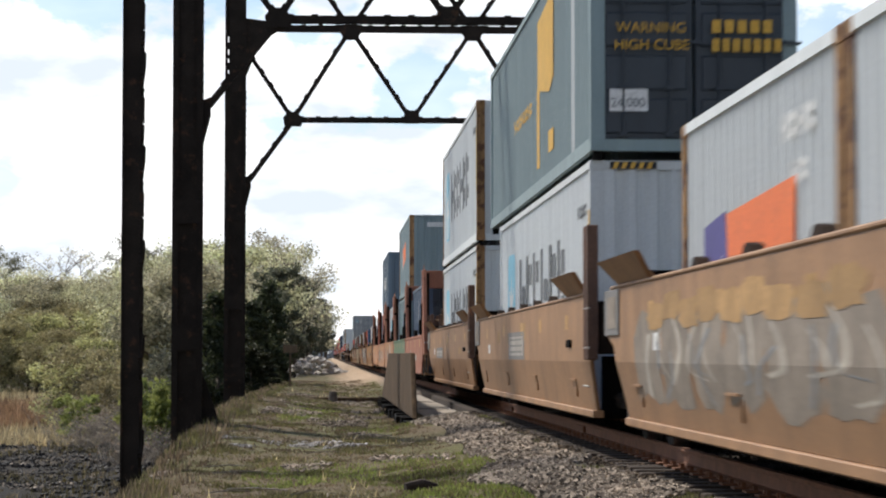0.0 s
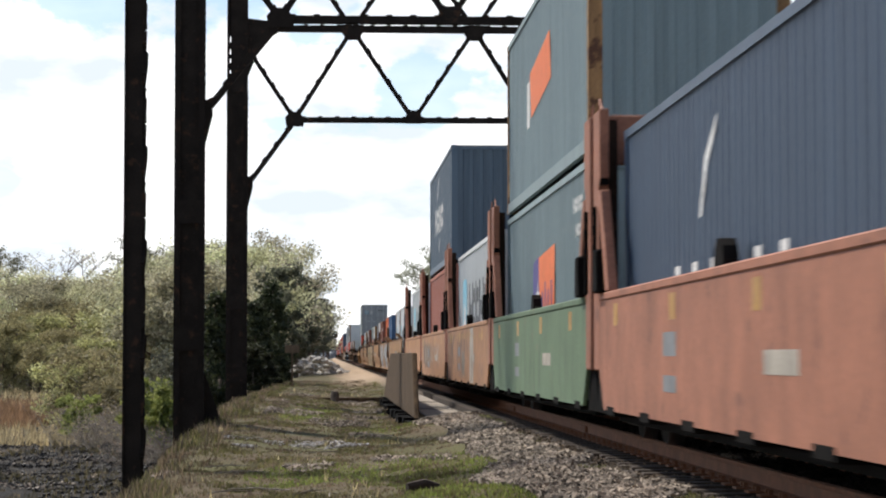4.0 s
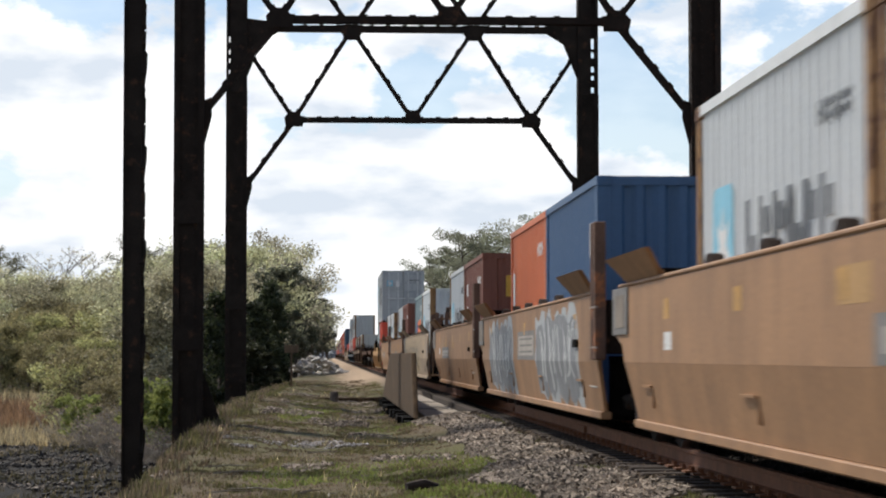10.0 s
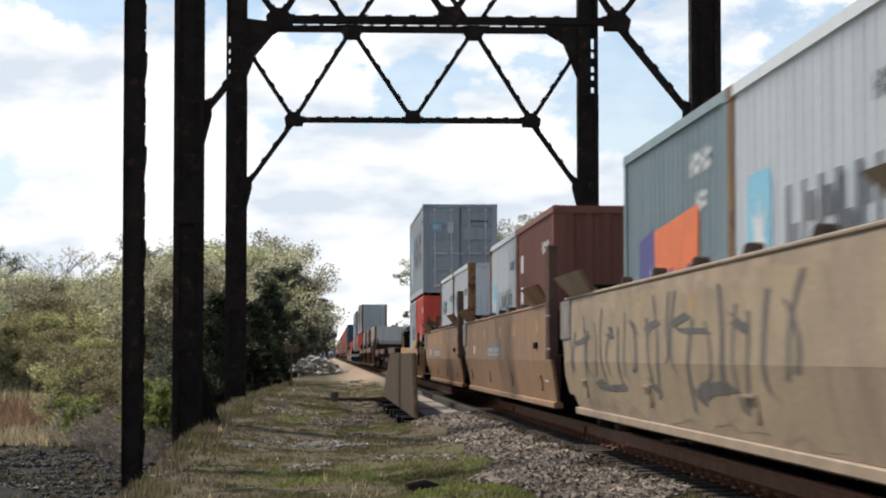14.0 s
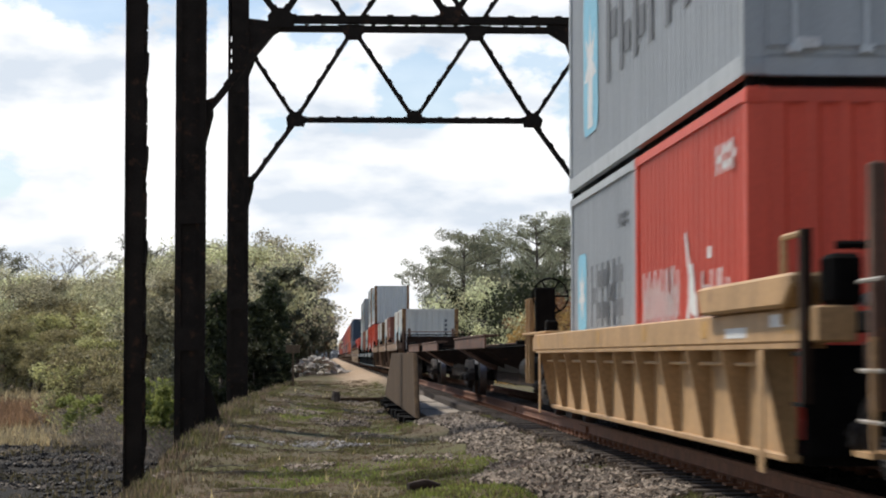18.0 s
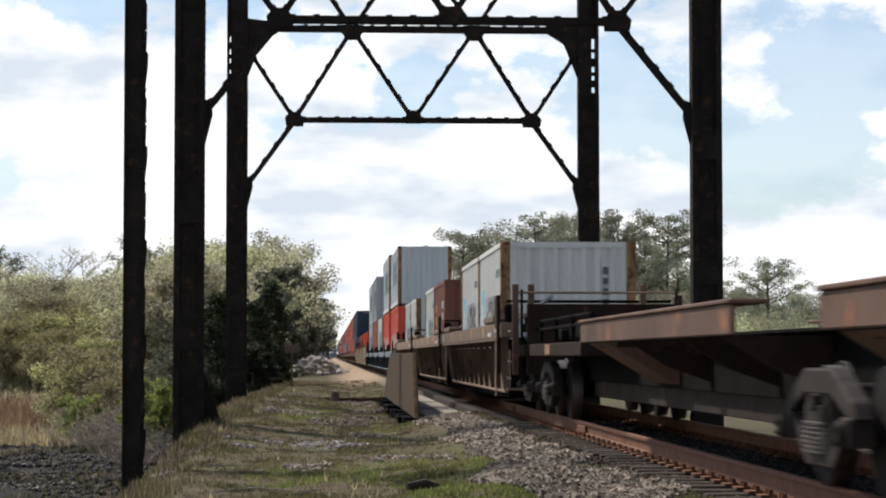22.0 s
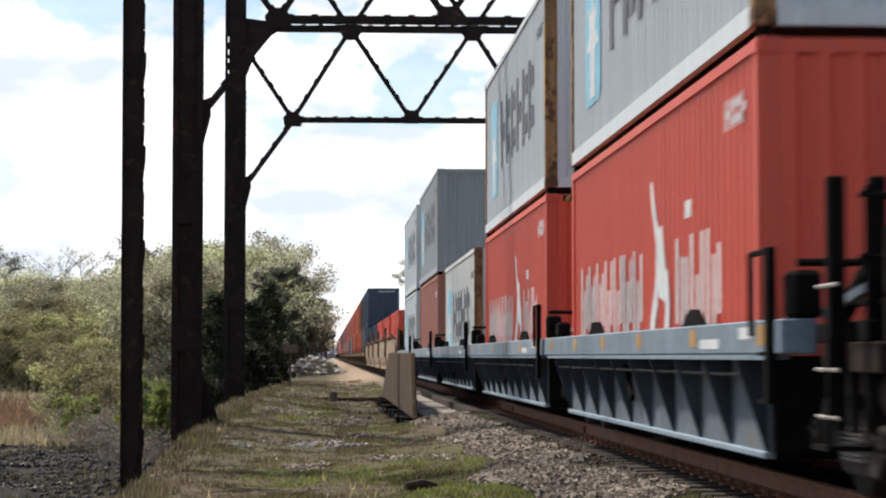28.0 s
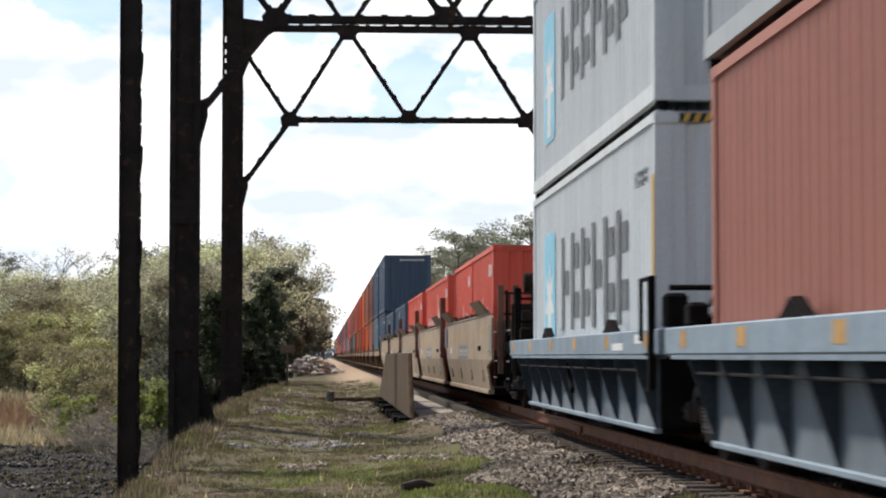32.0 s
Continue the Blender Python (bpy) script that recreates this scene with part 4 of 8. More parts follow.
def mark_star(root, L, H):
    if L > 7:
        slab_mark("logo_panel", root, SKY_BLUE, rounded(L - 2.95, L - 1.5, 0.55, 2.3, 0.22))
        slab_mark("logo_star", root, LETTER_WHITE, star(L - 2.22, 1.35, 0.62), -1.2)
        slab_mark("logo_tail", root, LETTER_WHITE, [(L - 2.5, 0.62), (L - 1.95, 0.62), (L - 2.1, 1.0), (L - 2.2, 1.35), (L - 2.35, 1.0)], -1.2015)
        glyphs(root, LETTER_GREY, L - 3.75, 7.2 if L > 13 else 6.6, 0.95, 1.2, 6, 5)
    else:
        slab_mark("logo_panel", root, SKY_BLUE, rounded(L - 1.6, L - 0.7, 0.9, 1.85, 0.14))
        slab_mark("logo_star", root, LETTER_WHITE, star(L - 1.15, 1.35, 0.36), -1.2)
        glyphs(root, LETTER_GREY, L - 2.1, 3.0, 0.95, 0.72, 6, 5)
    glyphs(root, LETTER_GREY, 1.5, 1.0, H - 0.62, 0.16, 6, 8)


def mark_star_small(root, L, H):
    slab_mark("logo_panel", root, SKY_BLUE, rect(L - 0.8, L - 0.4, 1.65, 2.05))
    glyphs(root, LETTER_GREY, L - 0.95, 2.0, 1.65, 0.34, 6, 5)
    glyphs(root, LETTER_GREY, 1.6, 1.0, 1.9, 0.16, 6, 8)


def mark_flag(root, L, H):
    a, w, z = (L - 4.7, 1.1, 1.15) if L > 7 else (L - 1.05, 1.2, 0.85)
    slab_mark("logo_purple", root, LOGO_PURPLE, [(a, z), (a, z + 0.8), (a - w * 0.8, z + 0.88), (a - w * 1.05, z)])
    slab_mark("logo_orange", root, LOGO_ORANGE, [(a - w * 0.95, z), (a - w * 0.85, z + 0.85), (a - w * 3.0, z + 0.95), (a - w * 2.9, z)], -1.199)
    slab_mark("logo_star", root, LETTER_WHITE, star(a - w * 0.7, z + 0.25, 0.3, 5), -1.2015)
    bm = bmesh.new()
    for k in range(4):
        y = a - w * (1.3 + 0.4 * k)
        prism(bm, rect(y - 0.16, y, z, z + 0.35 + 0.12 * (k % 2)), -1.2045, -1.2032)
    part("logo_towers", bm, LOGO_PURPLE, root)
    glyphs(root, LETTER_WHITE, 1.9, 1.1, H - 0.55, 0.2, 6, 2)
    glyphs(root, LETTER_WHITE, 1.6, 0.6, H - 0.85, 0.16, 3, 3)


def mark_flag_small(root, L, H):
    a = L - 4.4
    slab_mark("logo_orange", root, LOGO_ORANGE, [(a, 1.2), (a + 0.2, 1.9), (a - 2.9, 2.15), (a - 3.1, 1.45)])
    slab_mark("logo_white", root, LETTER_WHITE, rect(a + 0.25, a + 0.7, 1.1, 1.8))


def mark_figure(root, L, H):
    """Thin white script bars and a tall leaping shape low on the side."""
    if L > 7:
        glyphs(root, LETTER_WHITE, L - 0.9, 5.4, 0.72, 0.95, 7, 12, thin=True)
        y, k, t = L - 7.3, 0.8, 1.5
    else:
        glyphs(root, LETTER_WHITE, L - 0.45, 2.3, 0.82, 0.6, 6, 12, thin=True)
        y, k, t = L - 3.35, 0.45, 0.95
    z = 0.66
    limbs_of = (((0.55, 1.08), (0.72, 1.06), (0.5, 0.84), (0.22, 0.66), (-0.1, 0.56), (-0.12, 0.72), (0.2, 0.82)),
                ((0.2, 0.74), (-0.22, 0.78), (-0.5, 0.5), (-0.42, 0.3), (0.05, 0.34), (0.28, 0.5)),
                ((0.2, 0.5), (0.12, 0.3), (0.62, 0.02), (0.9, 0.0), (0.86, 0.1), (0.4, 0.38)),
                ((-0.42, 0.48), (-0.5, 0.24), (-0.3, 0.0), (-0.62, 0.0), (-0.8, 0.26), (-0.66, 0.5)))
    for i, o in enumerate(limbs_of):
        slab_mark("figure", root, LETTER_WHITE, [(y + a * k, z + b * t) for a, b in o], -1.197 - 0.0006 * i)
    glyphs(root, LETTER_WHITE, y - 1.25 * k, 3.0 * k, 0.72, 0.62 * t, 3, 15, thin=True)
    slab_mark("logo_dot", root, LETTER_WHITE, rect(y - 2.3 * k, y - 1.9 * k, 0.72 + 0.72 * t, 0.72 + 0.82 * t))
    glyphs(root, LETTER_WHITE, 1.4, 0.9, H - 0.55, 0.24, 4, 2)


def mark_swoosh(root, L, H):
    glyphs(root, LETTER_WHITE, L - 3.3, 5.6, 0.55, 0.8, 6, 21)
    slab_mark("logo_stroke", root, LETTER_WHITE, [(L - 4.6, 1.7), (L - 4.9, 2.2), (L - 5.5, 2.5), (L - 5.4, 2.35), (L - 5.0, 2.1), (L - 4.75, 1.72)])


def mark_swoosh_high(root, L, H):
    glyphs(root, LETTER_WHITE, L - 3.1, 4.6, 1.05, 0.75, 6, 21)
    slab_mark("logo_stroke", root, LETTER_WHITE, [(L - 4.3, 2.05), (L - 4.6, 2.4), (L - 5.3, 2.65), (L - 5.1, 2.5), (L - 4.8, 2.3), (L - 4.5, 2.05)])
    slab_mark("logo_stroke", root, LETTER_WHITE, [(L - 5.2, 0.5), (L - 5.5, 0.85), (L - 5.8, 0.92), (L - 5.65, 0.75), (L - 5.4, 0.5)])


def mark_yellow(root, L, H):
    slab_mark("logo_block", root, LETTER_YELLOW, [(L - 9.3, 1.5), (L - 9.3, 2.5), (L - 11.6, 2.65), (L - 11.6, 1.45), (L - 11.0, 1.3)])
    slab_mark("logo_block", root, LETTER_YELLOW, rect(L - 9.6, L - 9.2, 0.35, 1.5))
    slab_mark("logo_block", root, LETTER_YELLOW, rect(L - 11.6, L - 10.9, 0.45, 0.75))
    glyphs(root, LETTER_YELLOW, L - 5.2, 3.2, 1.25, 0.22, 8, 4)
    slab_mark("panel_strip", root, PAINT["grey"], rect(1.9, 2.25, 0.16, H - 0.1))


def mark_ship(root, L, H):
    glyphs(root, LETTER_WHITE, L - 1.9, 3.2, 0.5, 0.7, 5, 31)
    slab_mark("logo_block", root, LOGO_ORANGE, rect(L - 1.6, L - 0.9, 0.45, 0.85))
    glyphs(root, LETTER_WHITE, 0.9, 0.5, H - 0.9, 0.4, 2, 2)


def mark_strip(root, L, H):
    slab_mark("white_strip", root, LETTER_WHITE, rect(L - 0.62, L - 0.3, 0.3, 1.9))
    slab_mark("blue_strip", root, LOGO_PURPLE, rect(L - 0.55, L - 0.38, 0.4, 0.9), -1.2)
    glyphs(root, LETTER_WHITE, 1.4, 0.9, H - 0.6, 0.2, 4, 2)


def mark_upright(root, L, H):
    bm = bmesh.new()
    for k in range(5):
        prism(bm, rect(L - 1.25, L - 0.85, 0.35 + k * 0.36, 0.58 + k * 0.36), -1.1985, -1.197)
    part("lettering", bm, LETTER_YELLOW, root)
    glyphs(root, LETTER_WHITE, 1.8, 1.0, H - 0.75, 0.2, 6, 2)
    glyphs(root, LETTER_WHITE, 1.8, 0.8, H - 1.05, 0.2, 4, 3)


def mark_numbers(root, L, H):
    bm = bmesh.new()
    for k in range(4):
        prism(bm, rect(L - 1.1, L - 0.7, 0.35 + k * 0.5, 0.62 + k * 0.5), -1.1985, -1.197)
    part("lettering", bm, LETTER_WHITE, root)
    glyphs(root, LETTER_WHITE, 1.8, 1.0, H - 0.6, 0.18, 6, 2)


def mark_plain(root, L, H):
    glyphs(root, LETTER_WHITE, 1.8, 1.0, H - 0.6, 0.18, 6, 2)


MARKS = {"star": mark_star, "star_small": mark_star_small, "flag": mark_flag, "flag_small": mark_flag_small, "figure": mark_figure, "swoosh": mark_swoosh,
         "swoosh_high": mark_swoosh_high, "yellow": mark_yellow, "ship": mark_ship, "strip": mark_strip, "upright": mark_upright, "numbers": mark_numbers, "plain": mark_plain}


def words_on(parent, body, x, z, size, mat, y=-0.012, name="lettering"):
    """Raised paint letters on an end that faces the path."""
    cu = bpy.data.curves.new(name, "FONT")
    cu.body, cu.size, cu.extrude = body, size, 0.002
    tmp = new("tmp", cu)
    dg = bpy.context.evaluated_depsgraph_get()
    me = bpy.data.meshes.new_from_object(tmp.evaluated_get(dg))
    bpy.data.objects.remove(tmp)
    me.materials.clear()
    me.materials.append(mat)
    ob = new(name, me)
    ob.parent = parent
    ob.matrix_basis = pose(x, y, z, 90, 0, 0)
    return ob


def end_bars(parent, mat, x, z, w, h, n, y=-0.012):
    bm = bmesh.new()
    for i in range(n):
        a = x + i * w / n
        box(bm, a, a + w / n * 0.7, y - 0.004, y, z, z + h)
    return part("lettering", bm, mat, parent)


def hazard_strip(root, H):
    for x0 in (-0.95, 0.45):
        part("hazard_band", boxes((x0 - 0.03, x0 + 0.52, 0.013, 0.0175, H - 0.105, H - 0.015)), BLACK_PAINT, root)
        for i in range(5):
            a = x0 + i * 0.1
            part("hazard_stripe", plate(bmesh.new(), [(a, H - 0.1), (a + 0.05, H - 0.1), (a + 0.08, H - 0.02), (a + 0.03, H - 0.02)], 0.008, 0.012), LETTER_YELLOW, root)


def post_marks(root, H, x=-1.2195):
    bm = bmesh.new()
    prism(bm, rect(0.03, 0.16, H * 0.35, H * 0.8), x - 0.002, x)
    part("height_mark", bm, LETTER_YELLOW, root, "yellow height warning strip")


# ---- wagons ----
def wheelset():
    bm = rod(bmesh.new(), (-1.02, 0, 0), (1.02, 0, 0), 0.075, 10)
    for s in (-1, 1):
        x = s * 0.7535
        rod(bm, (x - s * 0.045, 0, 0), (x + s * 0.075, 0, 0), 0.42, 28, 0.415)
        rod(bm, (x - s * 0.075, 0, 0), (x - s * 0.045, 0, 0), 0.448, 28, 0.448)
        rod(bm, (x + s * 0.075, 0, 0), (x + s * 0.1, 0, 0), 0.34, 20, 0.16)
        for k in range(3):
            a = k * math.tau / 3
            rod(bm, (x + s * 0.26, math.cos(a) * 0.06, math.sin(a) * 0.06), (x + s * 0.29, math.cos(a) * 0.06, math.sin(a) * 0.06), 0.02, 6)
    return bm


def side_frame():
    bm = bmesh.new()
    for s in (-1, 1):
        x = s * 1.0
        # a cast frame: upper and lower chords, columns, pedestals
        prism(bm, [(-1.05, 0.5), (-0.95, 0.62), (-0.42, 0.82), (0.42, 0.82), (0.95, 0.62), (1.05, 0.5), (0.9, 0.5), (0.38, 0.68), (-0.38, 0.68), (-0.9, 0.5)], x - 0.07, x + 0.07)
        prism(bm, [(-0.9, 0.5), (-0.4, 0.17), (0.4, 0.17), (0.9, 0.5), (0.75, 0.5), (0.34, 0.26), (-0.34, 0.26), (-0.75, 0.5)], x - 0.06, x + 0.06)
        for y in (-0.34, 0.27):
            box(bm, x - 0.065, x + 0.065, y, y + 0.07, 0.25, 0.7)
        for y in (-0.88, 0.88):
            box(bm, x - 0.09, x + 0.09, y - 0.14, y + 0.14, 0.33, 0.52)
            rod(bm, (x + s * 0.07, y, 0.42), (x + s * 0.15, y, 0.42), 0.1, 10, 0.085)
    box(bm, -1.05, 1.05, -0.2, 0.2, 0.48, 0.72)
    soft(bm, 0.018)
    for s in (-1, 1):
        for y in (-0.88, 0.88):
            for k in range(3):
                a = k * math.tau / 3 + 0.3
                rod(bm, (s * 1.15, y + 0.05 * math.cos(a), 0.42 + 0.05 * math.sin(a)), (s * 1.17, y + 0.05 * math.cos(a), 0.42 + 0.05 * math.sin(a)), 0.018, 6)
        rod(bm, (s * 1.05, -0.05, 0.6), (s * 1.12, -0.05, 0.6), 0.06, 8)
        box(bm, s * 1.05 - 0.04, s * 1.05 + 0.04, -0.26, 0.26, 0.47, 0.58)
    return bm


def spring():
    """One coil spring, turned from a stepped outline."""
    bm = bmesh.new()
    rings = []
    for k in range(7):
        z = 0.265 + k * 0.031
        for r, dz in ((0.05, 0.0), (0.075, 0.004), (0.075, 0.018), (0.05, 0.022)):
            rings.append([bm.verts.new((-1.02 + r * math.cos(i * math.tau / 9), r * math.sin(i * math.tau / 9), z + dz)) for i in range(9)])
    for a, b in zip(rings, rings[1:]):
        for i in range(9):
            bm.faces.new((a[i], a[(i + 1) % 9], b[(i + 1) % 9], b[i]))
    return bm


def wheel_mesh():
    key = (("wheelset", "wheelset"), GREASE.name)
    if key not in MESHES:
        me = shared(("wheelset", "wheelset"), wheelset, GREASE)
        me.materials.append(TREAD)
        for f in me.polygons:
            r = math.hypot(f.center.y, f.center.z)
            if r > 0.39 and abs(f.normal.x) < 0.3:
                f.material_index = 1
    return MESHES[key]


def truck(parent, y, spin):
    t = piece("wheel_truck", ("truck",), side_frame, CAST, parent, "dusty grey cast wheel truck", pose(0, y, 0))
    for sy in (-0.17, 0.0, 0.17):
        piece("spring", ("spring",), spring, SPRING, t, "dusty coil spring lightened as if lit", pose(-0.03, sy, 0))
    for a in (-0.88, 0.88):
        w = tagged(new("wheelset", wheel_mesh()), "steel wheels with bright treads")
        w.parent, w.matrix_basis = t, pose(0, a, 0.42)
        if spin is not None:
            WHEELS.append((w, spin + y + a, w.matrix_basis.copy()))
    return t


def coupler(parent, y, way):
    bm = boxes((-0.12, 0.12, min(y, y + way * 1.2), max(y, y + way * 1.2), 0.75, 0.98), (-0.2, 0.2, min(y + way * 1.1, y + way * 1.4), max(y + way * 1.1, y + way * 1.4), 0.7, 1.02))
    return part("coupler", soft(bm, 0.03), STEEL_DARK, parent)


def end_tank(root, y, way, z):
    """The air tank that lies across the end gear, in its straps."""
    tank = rod(bmesh.new(), (-0.95, y + way * 1.1, z + 0.98), (0.6, y + way * 1.1, z + 0.98), 0.17, 14)
    part("air_tank", soft(tank, 0.02), CAR["umber"], root, "dark brown air tank")
    for x in (-1.2, -0.55, 0.3):
        part("tank_strap", soft(boxes((x - 0.03, x + 0.03, y + way * 1.1 - 0.03, y + way * 1.1 + 0.03, z - 0.02, z + 0.82)), 0.006), CAR["rusty"], root)


def end_gear(root, y, way, mat, z=1.15):
    """Platform, rails, brake rigging and hoses at a coupled end; way: -1 towards the near end."""
    a, b = sorted((y + way * 0.1, y + way * 1.5))
    part("platform", soft(boxes((-1.25, 1.25, a, b, z - 0.2, z - 0.02)), 0.012), CAR["umber"], root, "dark grimy end platform")
    part("grating", soft(boxes((-1.05, 1.05, a, b, z + 0.2, z + 0.24)), 0.008), STEEL_DARK, root)
    part("draft_sill", soft(boxes((-0.4, 0.4, a - 0.4, b + 0.3, 0.5, 1.0)), 0.02), STEEL_DARK, root)
    for x in (-1.3, -1.05, 0.75):
        part("gear_post", soft(boxes((x - 0.05, x + 0.05, y + way * 0.7 - 0.05, y + way * 0.7 + 0.05, 0.6, z + 0.95)), 0.01), CAR["rusty"] if mat != STEEL_DARK else mat, root, "upright post of the end gear")
    for zz in (z + 0.45, z + 0.8):
        part("guard_rail", rod(bmesh.new(), (-1.3, y + way * 1.3, zz), (1.2, y + way * 1.3, zz), 0.02, 6), mat, root)
    for x in (-1.25, 1.2):
        part("rail_stanchion", rod(bmesh.new(), (x, y + way * 1.3, 0.7), (x, y + way * 1.3, z + 0.85), 0.022, 6), STEEL_DARK, root)
    part("brake_cylinder", rod(bmesh.new(), (-0.9, y + way * 0.3, z + 0.42), (-0.2, y + way * 0.3, z + 0.42), 0.16, 12), CAR["umber"], root)
    part("valve_box", soft(boxes((-0.1, 0.4, y + way * 0.9 - 0.2, y + way * 0.9 + 0.2, z + 0.26, z + 0.62)), 0.03), CAR["umber"], root)
    part("corner_step", boxes((-1.45, -1.1, y + way * 0.9 - 0.2, y + way * 0.9 + 0.2, 0.36, 0.39), (-1.44, -1.41, y + way * 0.9 - 0.2, y + way * 0.9 - 0.17, 0.36, 1.0)), mat, root)
    part("air_hose", rod(rod(bmesh.new(), (-0.45, y + way * 1.3, 0.8), (-0.35, y + way * 1.6, 0.5), 0.03, 6), (-0.35, y + way * 1.6, 0.5), (-0.1, y + way * 1.9, 0.6), 0.03, 6), STEEL_DARK, root)
    part("gear_wall", soft(boxes((-1.18, 1.18, y + way * 1.42 - 0.05, y + way * 1.42 + 0.05, 0.62, z + 0.62)), 0.012), CAR["umber"], root, "dark grimy cross wall of the end gear")
    if z > 1.12:
        end_tank(root, y, way, z)
    for zz in (0.55, 0.82, 1.3):
        part("grab_iron", rod(bmesh.new(), (-1.42, y + way * 0.75, zz), (-1.42, y + way * 1.25, zz), 0.013, 6), DATA_PALE, root, "pale grab iron")
    for a0 in (0.2, 0.55, 1.0):
        part("brake_pipe", rod(bmesh.new(), (-1.15, y + way * a0, 0.45), (-1.2, y + way * (a0 + 0.15), z + 0.1), 0.026, 6), STEEL_DARK, root)
    coupler(root, y + way * 1.0, way)


def end_deck(parent, y0, y1, mat, z=1.02):
    bm = boxes((-1.1, 1.1, y0, y1, z - 0.1, z + 0.03), (-0.35, 0.35, y0, y1, z - 0.42, z - 0.1))
    return part("end_deck", soft(bm, 0.012), mat, parent, "dark grimy end platform")


def smooth_well(s, L, paint, far_truck, posts=True, spin=True, panel=None, seed=0, top=1.55, coupled=False):
    """A well wagon with plain smooth sides that lean in below, flared guide plates and end posts; coupled: its near end meets another set."""
    root = tagged(empty("container_wagon", TRACK_X, s, 0), paint + " smooth-sided container well wagon, dirty and faded", "railway wagon", "wagons of the train")
    mat = CAR[paint]
    MOVERS.append((root, s, 0))
    n0 = -0.5 if coupled else 0.3
    f0 = L - 0.4 if far_truck else L - 0.6
    low0 = 1.0 if coupled else 0.5
    bend = 0.84
    for k in (-1, 1):
        piece("side_panel", (L, top, k, coupled, far_truck), lambda: prism(bmesh.new(), [(n0, bend), (f0 - 0.75, bend), (f0 - 0.62, 1.0), (f0, 1.12), (f0, top - 0.05), (f0 - 0.5, top), (n0 + 0.5, top), (n0, top - 0.05)], k * 1.437 - 0.02, k * 1.437 + 0.02), mat, root)

        def low():
            bm = bmesh.new()
            if far_truck:
                o = [(n0 + 0.06, bend), (low0 - 0.1 if coupled else low0 - 0.08, 0.72), (low0, 0.32), (f0 - 2.4, 0.32), (f0 - 1.6, 0.5), (f0 - 0.76, bend)]
            else:
                o = [(n0 + 0.06, bend), (low0 - 0.1 if coupled else low0 - 0.08, 0.72), (low0, 0.32), (f0 - 1.15, 0.32), (f0 - 0.95, 0.6), (f0 - 0.76, bend)]
            a = [bm.verts.new((k * (1.456 - (bend - z) * 0.16), y, z)) for y, z in o]
            b = [bm.verts.new((k * (1.416 - (bend - z) * 0.16), y, z)) for y, z in o]
            bm.faces.new(a if k > 0 else a[::-1])
            bm.faces.new(b[::-1] if k > 0 else b)
            for i in range(len(o)):
                bm.faces.new((a[i], a[(i + 1) % len(o)], b[(i + 1) % len(o)], b[i]))
            return bm
        piece("lower_panel", (L, k, coupled, far_truck), low, mat, root)
        piece("bottom_sill", (L, k, coupled, far_truck), lambda: soft(boxes((k * 1.34 - 0.07, k * 1.34 + 0.05, low0 + 0.02, f0 - (2.4 if far_truck else 1.12), 0.235, 0.316)), 0.01), mat, root)
        piece("top_rail", (L, k, top), lambda: soft(boxes((k * 1.40 - 0.07, k * 1.40 + 0.05, 0.6, L - 1.0, top + 0.002, top + 0.04)), 0.012), mat, root)
        for y, f in ((0.95, 1), (L - 3.7, -1)):
            def guide():
                bm = bmesh.new()
                g = 2.2 if f > 0 else 2.5
                a = [(k * 1.42, y + 0.25, top + 0.02), (k * 1.42, y + g - 0.25, top + 0.02), (k * 1.61, y + g + 0.1, top + 0.27), (k * 1.61, y - 0.1, top + 0.27)]
                vs = [bm.verts.new(p) for p in a] + [bm.verts.new((p[0] - k * 0.05, p[1], p[2])) for p in a]
                for fc in ((0, 1, 2, 3), (7, 6, 5, 4), (0, 4, 5, 1), (1, 5, 6, 2), (2, 6, 7, 3), (3, 7, 4, 0)):
                    bm.faces.new([vs[i] for i in fc])
                return bm
            piece("guide_plate", (L, k, f, top), guide, mat, root)
            for gy in (0.5, 1.2, 1.9):
                piece("guide_gusset", (k, top), lambda: plate(bmesh.new(), [(k * 1.30, top + 0.04), (k * 1.42, top + 0.04), (k * 1.57, top + 0.24), (k * 1.50, top + 0.24)][::k], -0.015, 0.015), mat, root, m=pose(0, y + gy, 0))
        for i in range(5):
            y = L * (0.25 + 0.11 * i)
            piece("lock_pocket", (top,), lambda: prism(bmesh.new(), [(-0.2, -0.02), (0.2, -0.02), (0.11, 0.05), (0.0, 0.07), (-0.11, 0.05)], -0.05, 0.05), CAR["umber"], root, m=pose(k * 1.40, y, top + 0.045))
        if posts:
            # a broad rolled post at the near end, with grab rungs beside it
            y0 = n0 - 0.12 if not coupled else n0 + 0.15
            post_mat = CAR["rusty"] if not coupled else mat
            if not coupled:
                for a, b, z0, z1 in ((0.0, 0.16, 0.86, 2.3), (0.26, 0.4, 0.86, 2.3), (0.02, 0.38, 0.95, 1.12), (0.02, 0.38, 1.85, 2.02)):
                    deep = 0.06 if z1 > 2.2 else 0.03
                    piece("end_post", (k, a, z0), lambda: soft(boxes((k * 1.45 - deep, k * 1.45 + deep, y0 + a, y0 + b, z0, z1)), 0.012), post_mat, root, "dark brown rolled end post" if a == 0 else "")
            for z in (0.58, 0.99, 1.41):
                piece("rung", (k, coupled), lambda: rod(bmesh.new(), (k * 1.5, y0 - 0.06, 0), (k * 1.5, y0 + 0.46, 0), 0.012, 6), DATA_PALE, root, m=pose(0, 0, z))
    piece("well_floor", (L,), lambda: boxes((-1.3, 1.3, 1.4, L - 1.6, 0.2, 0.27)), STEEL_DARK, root)
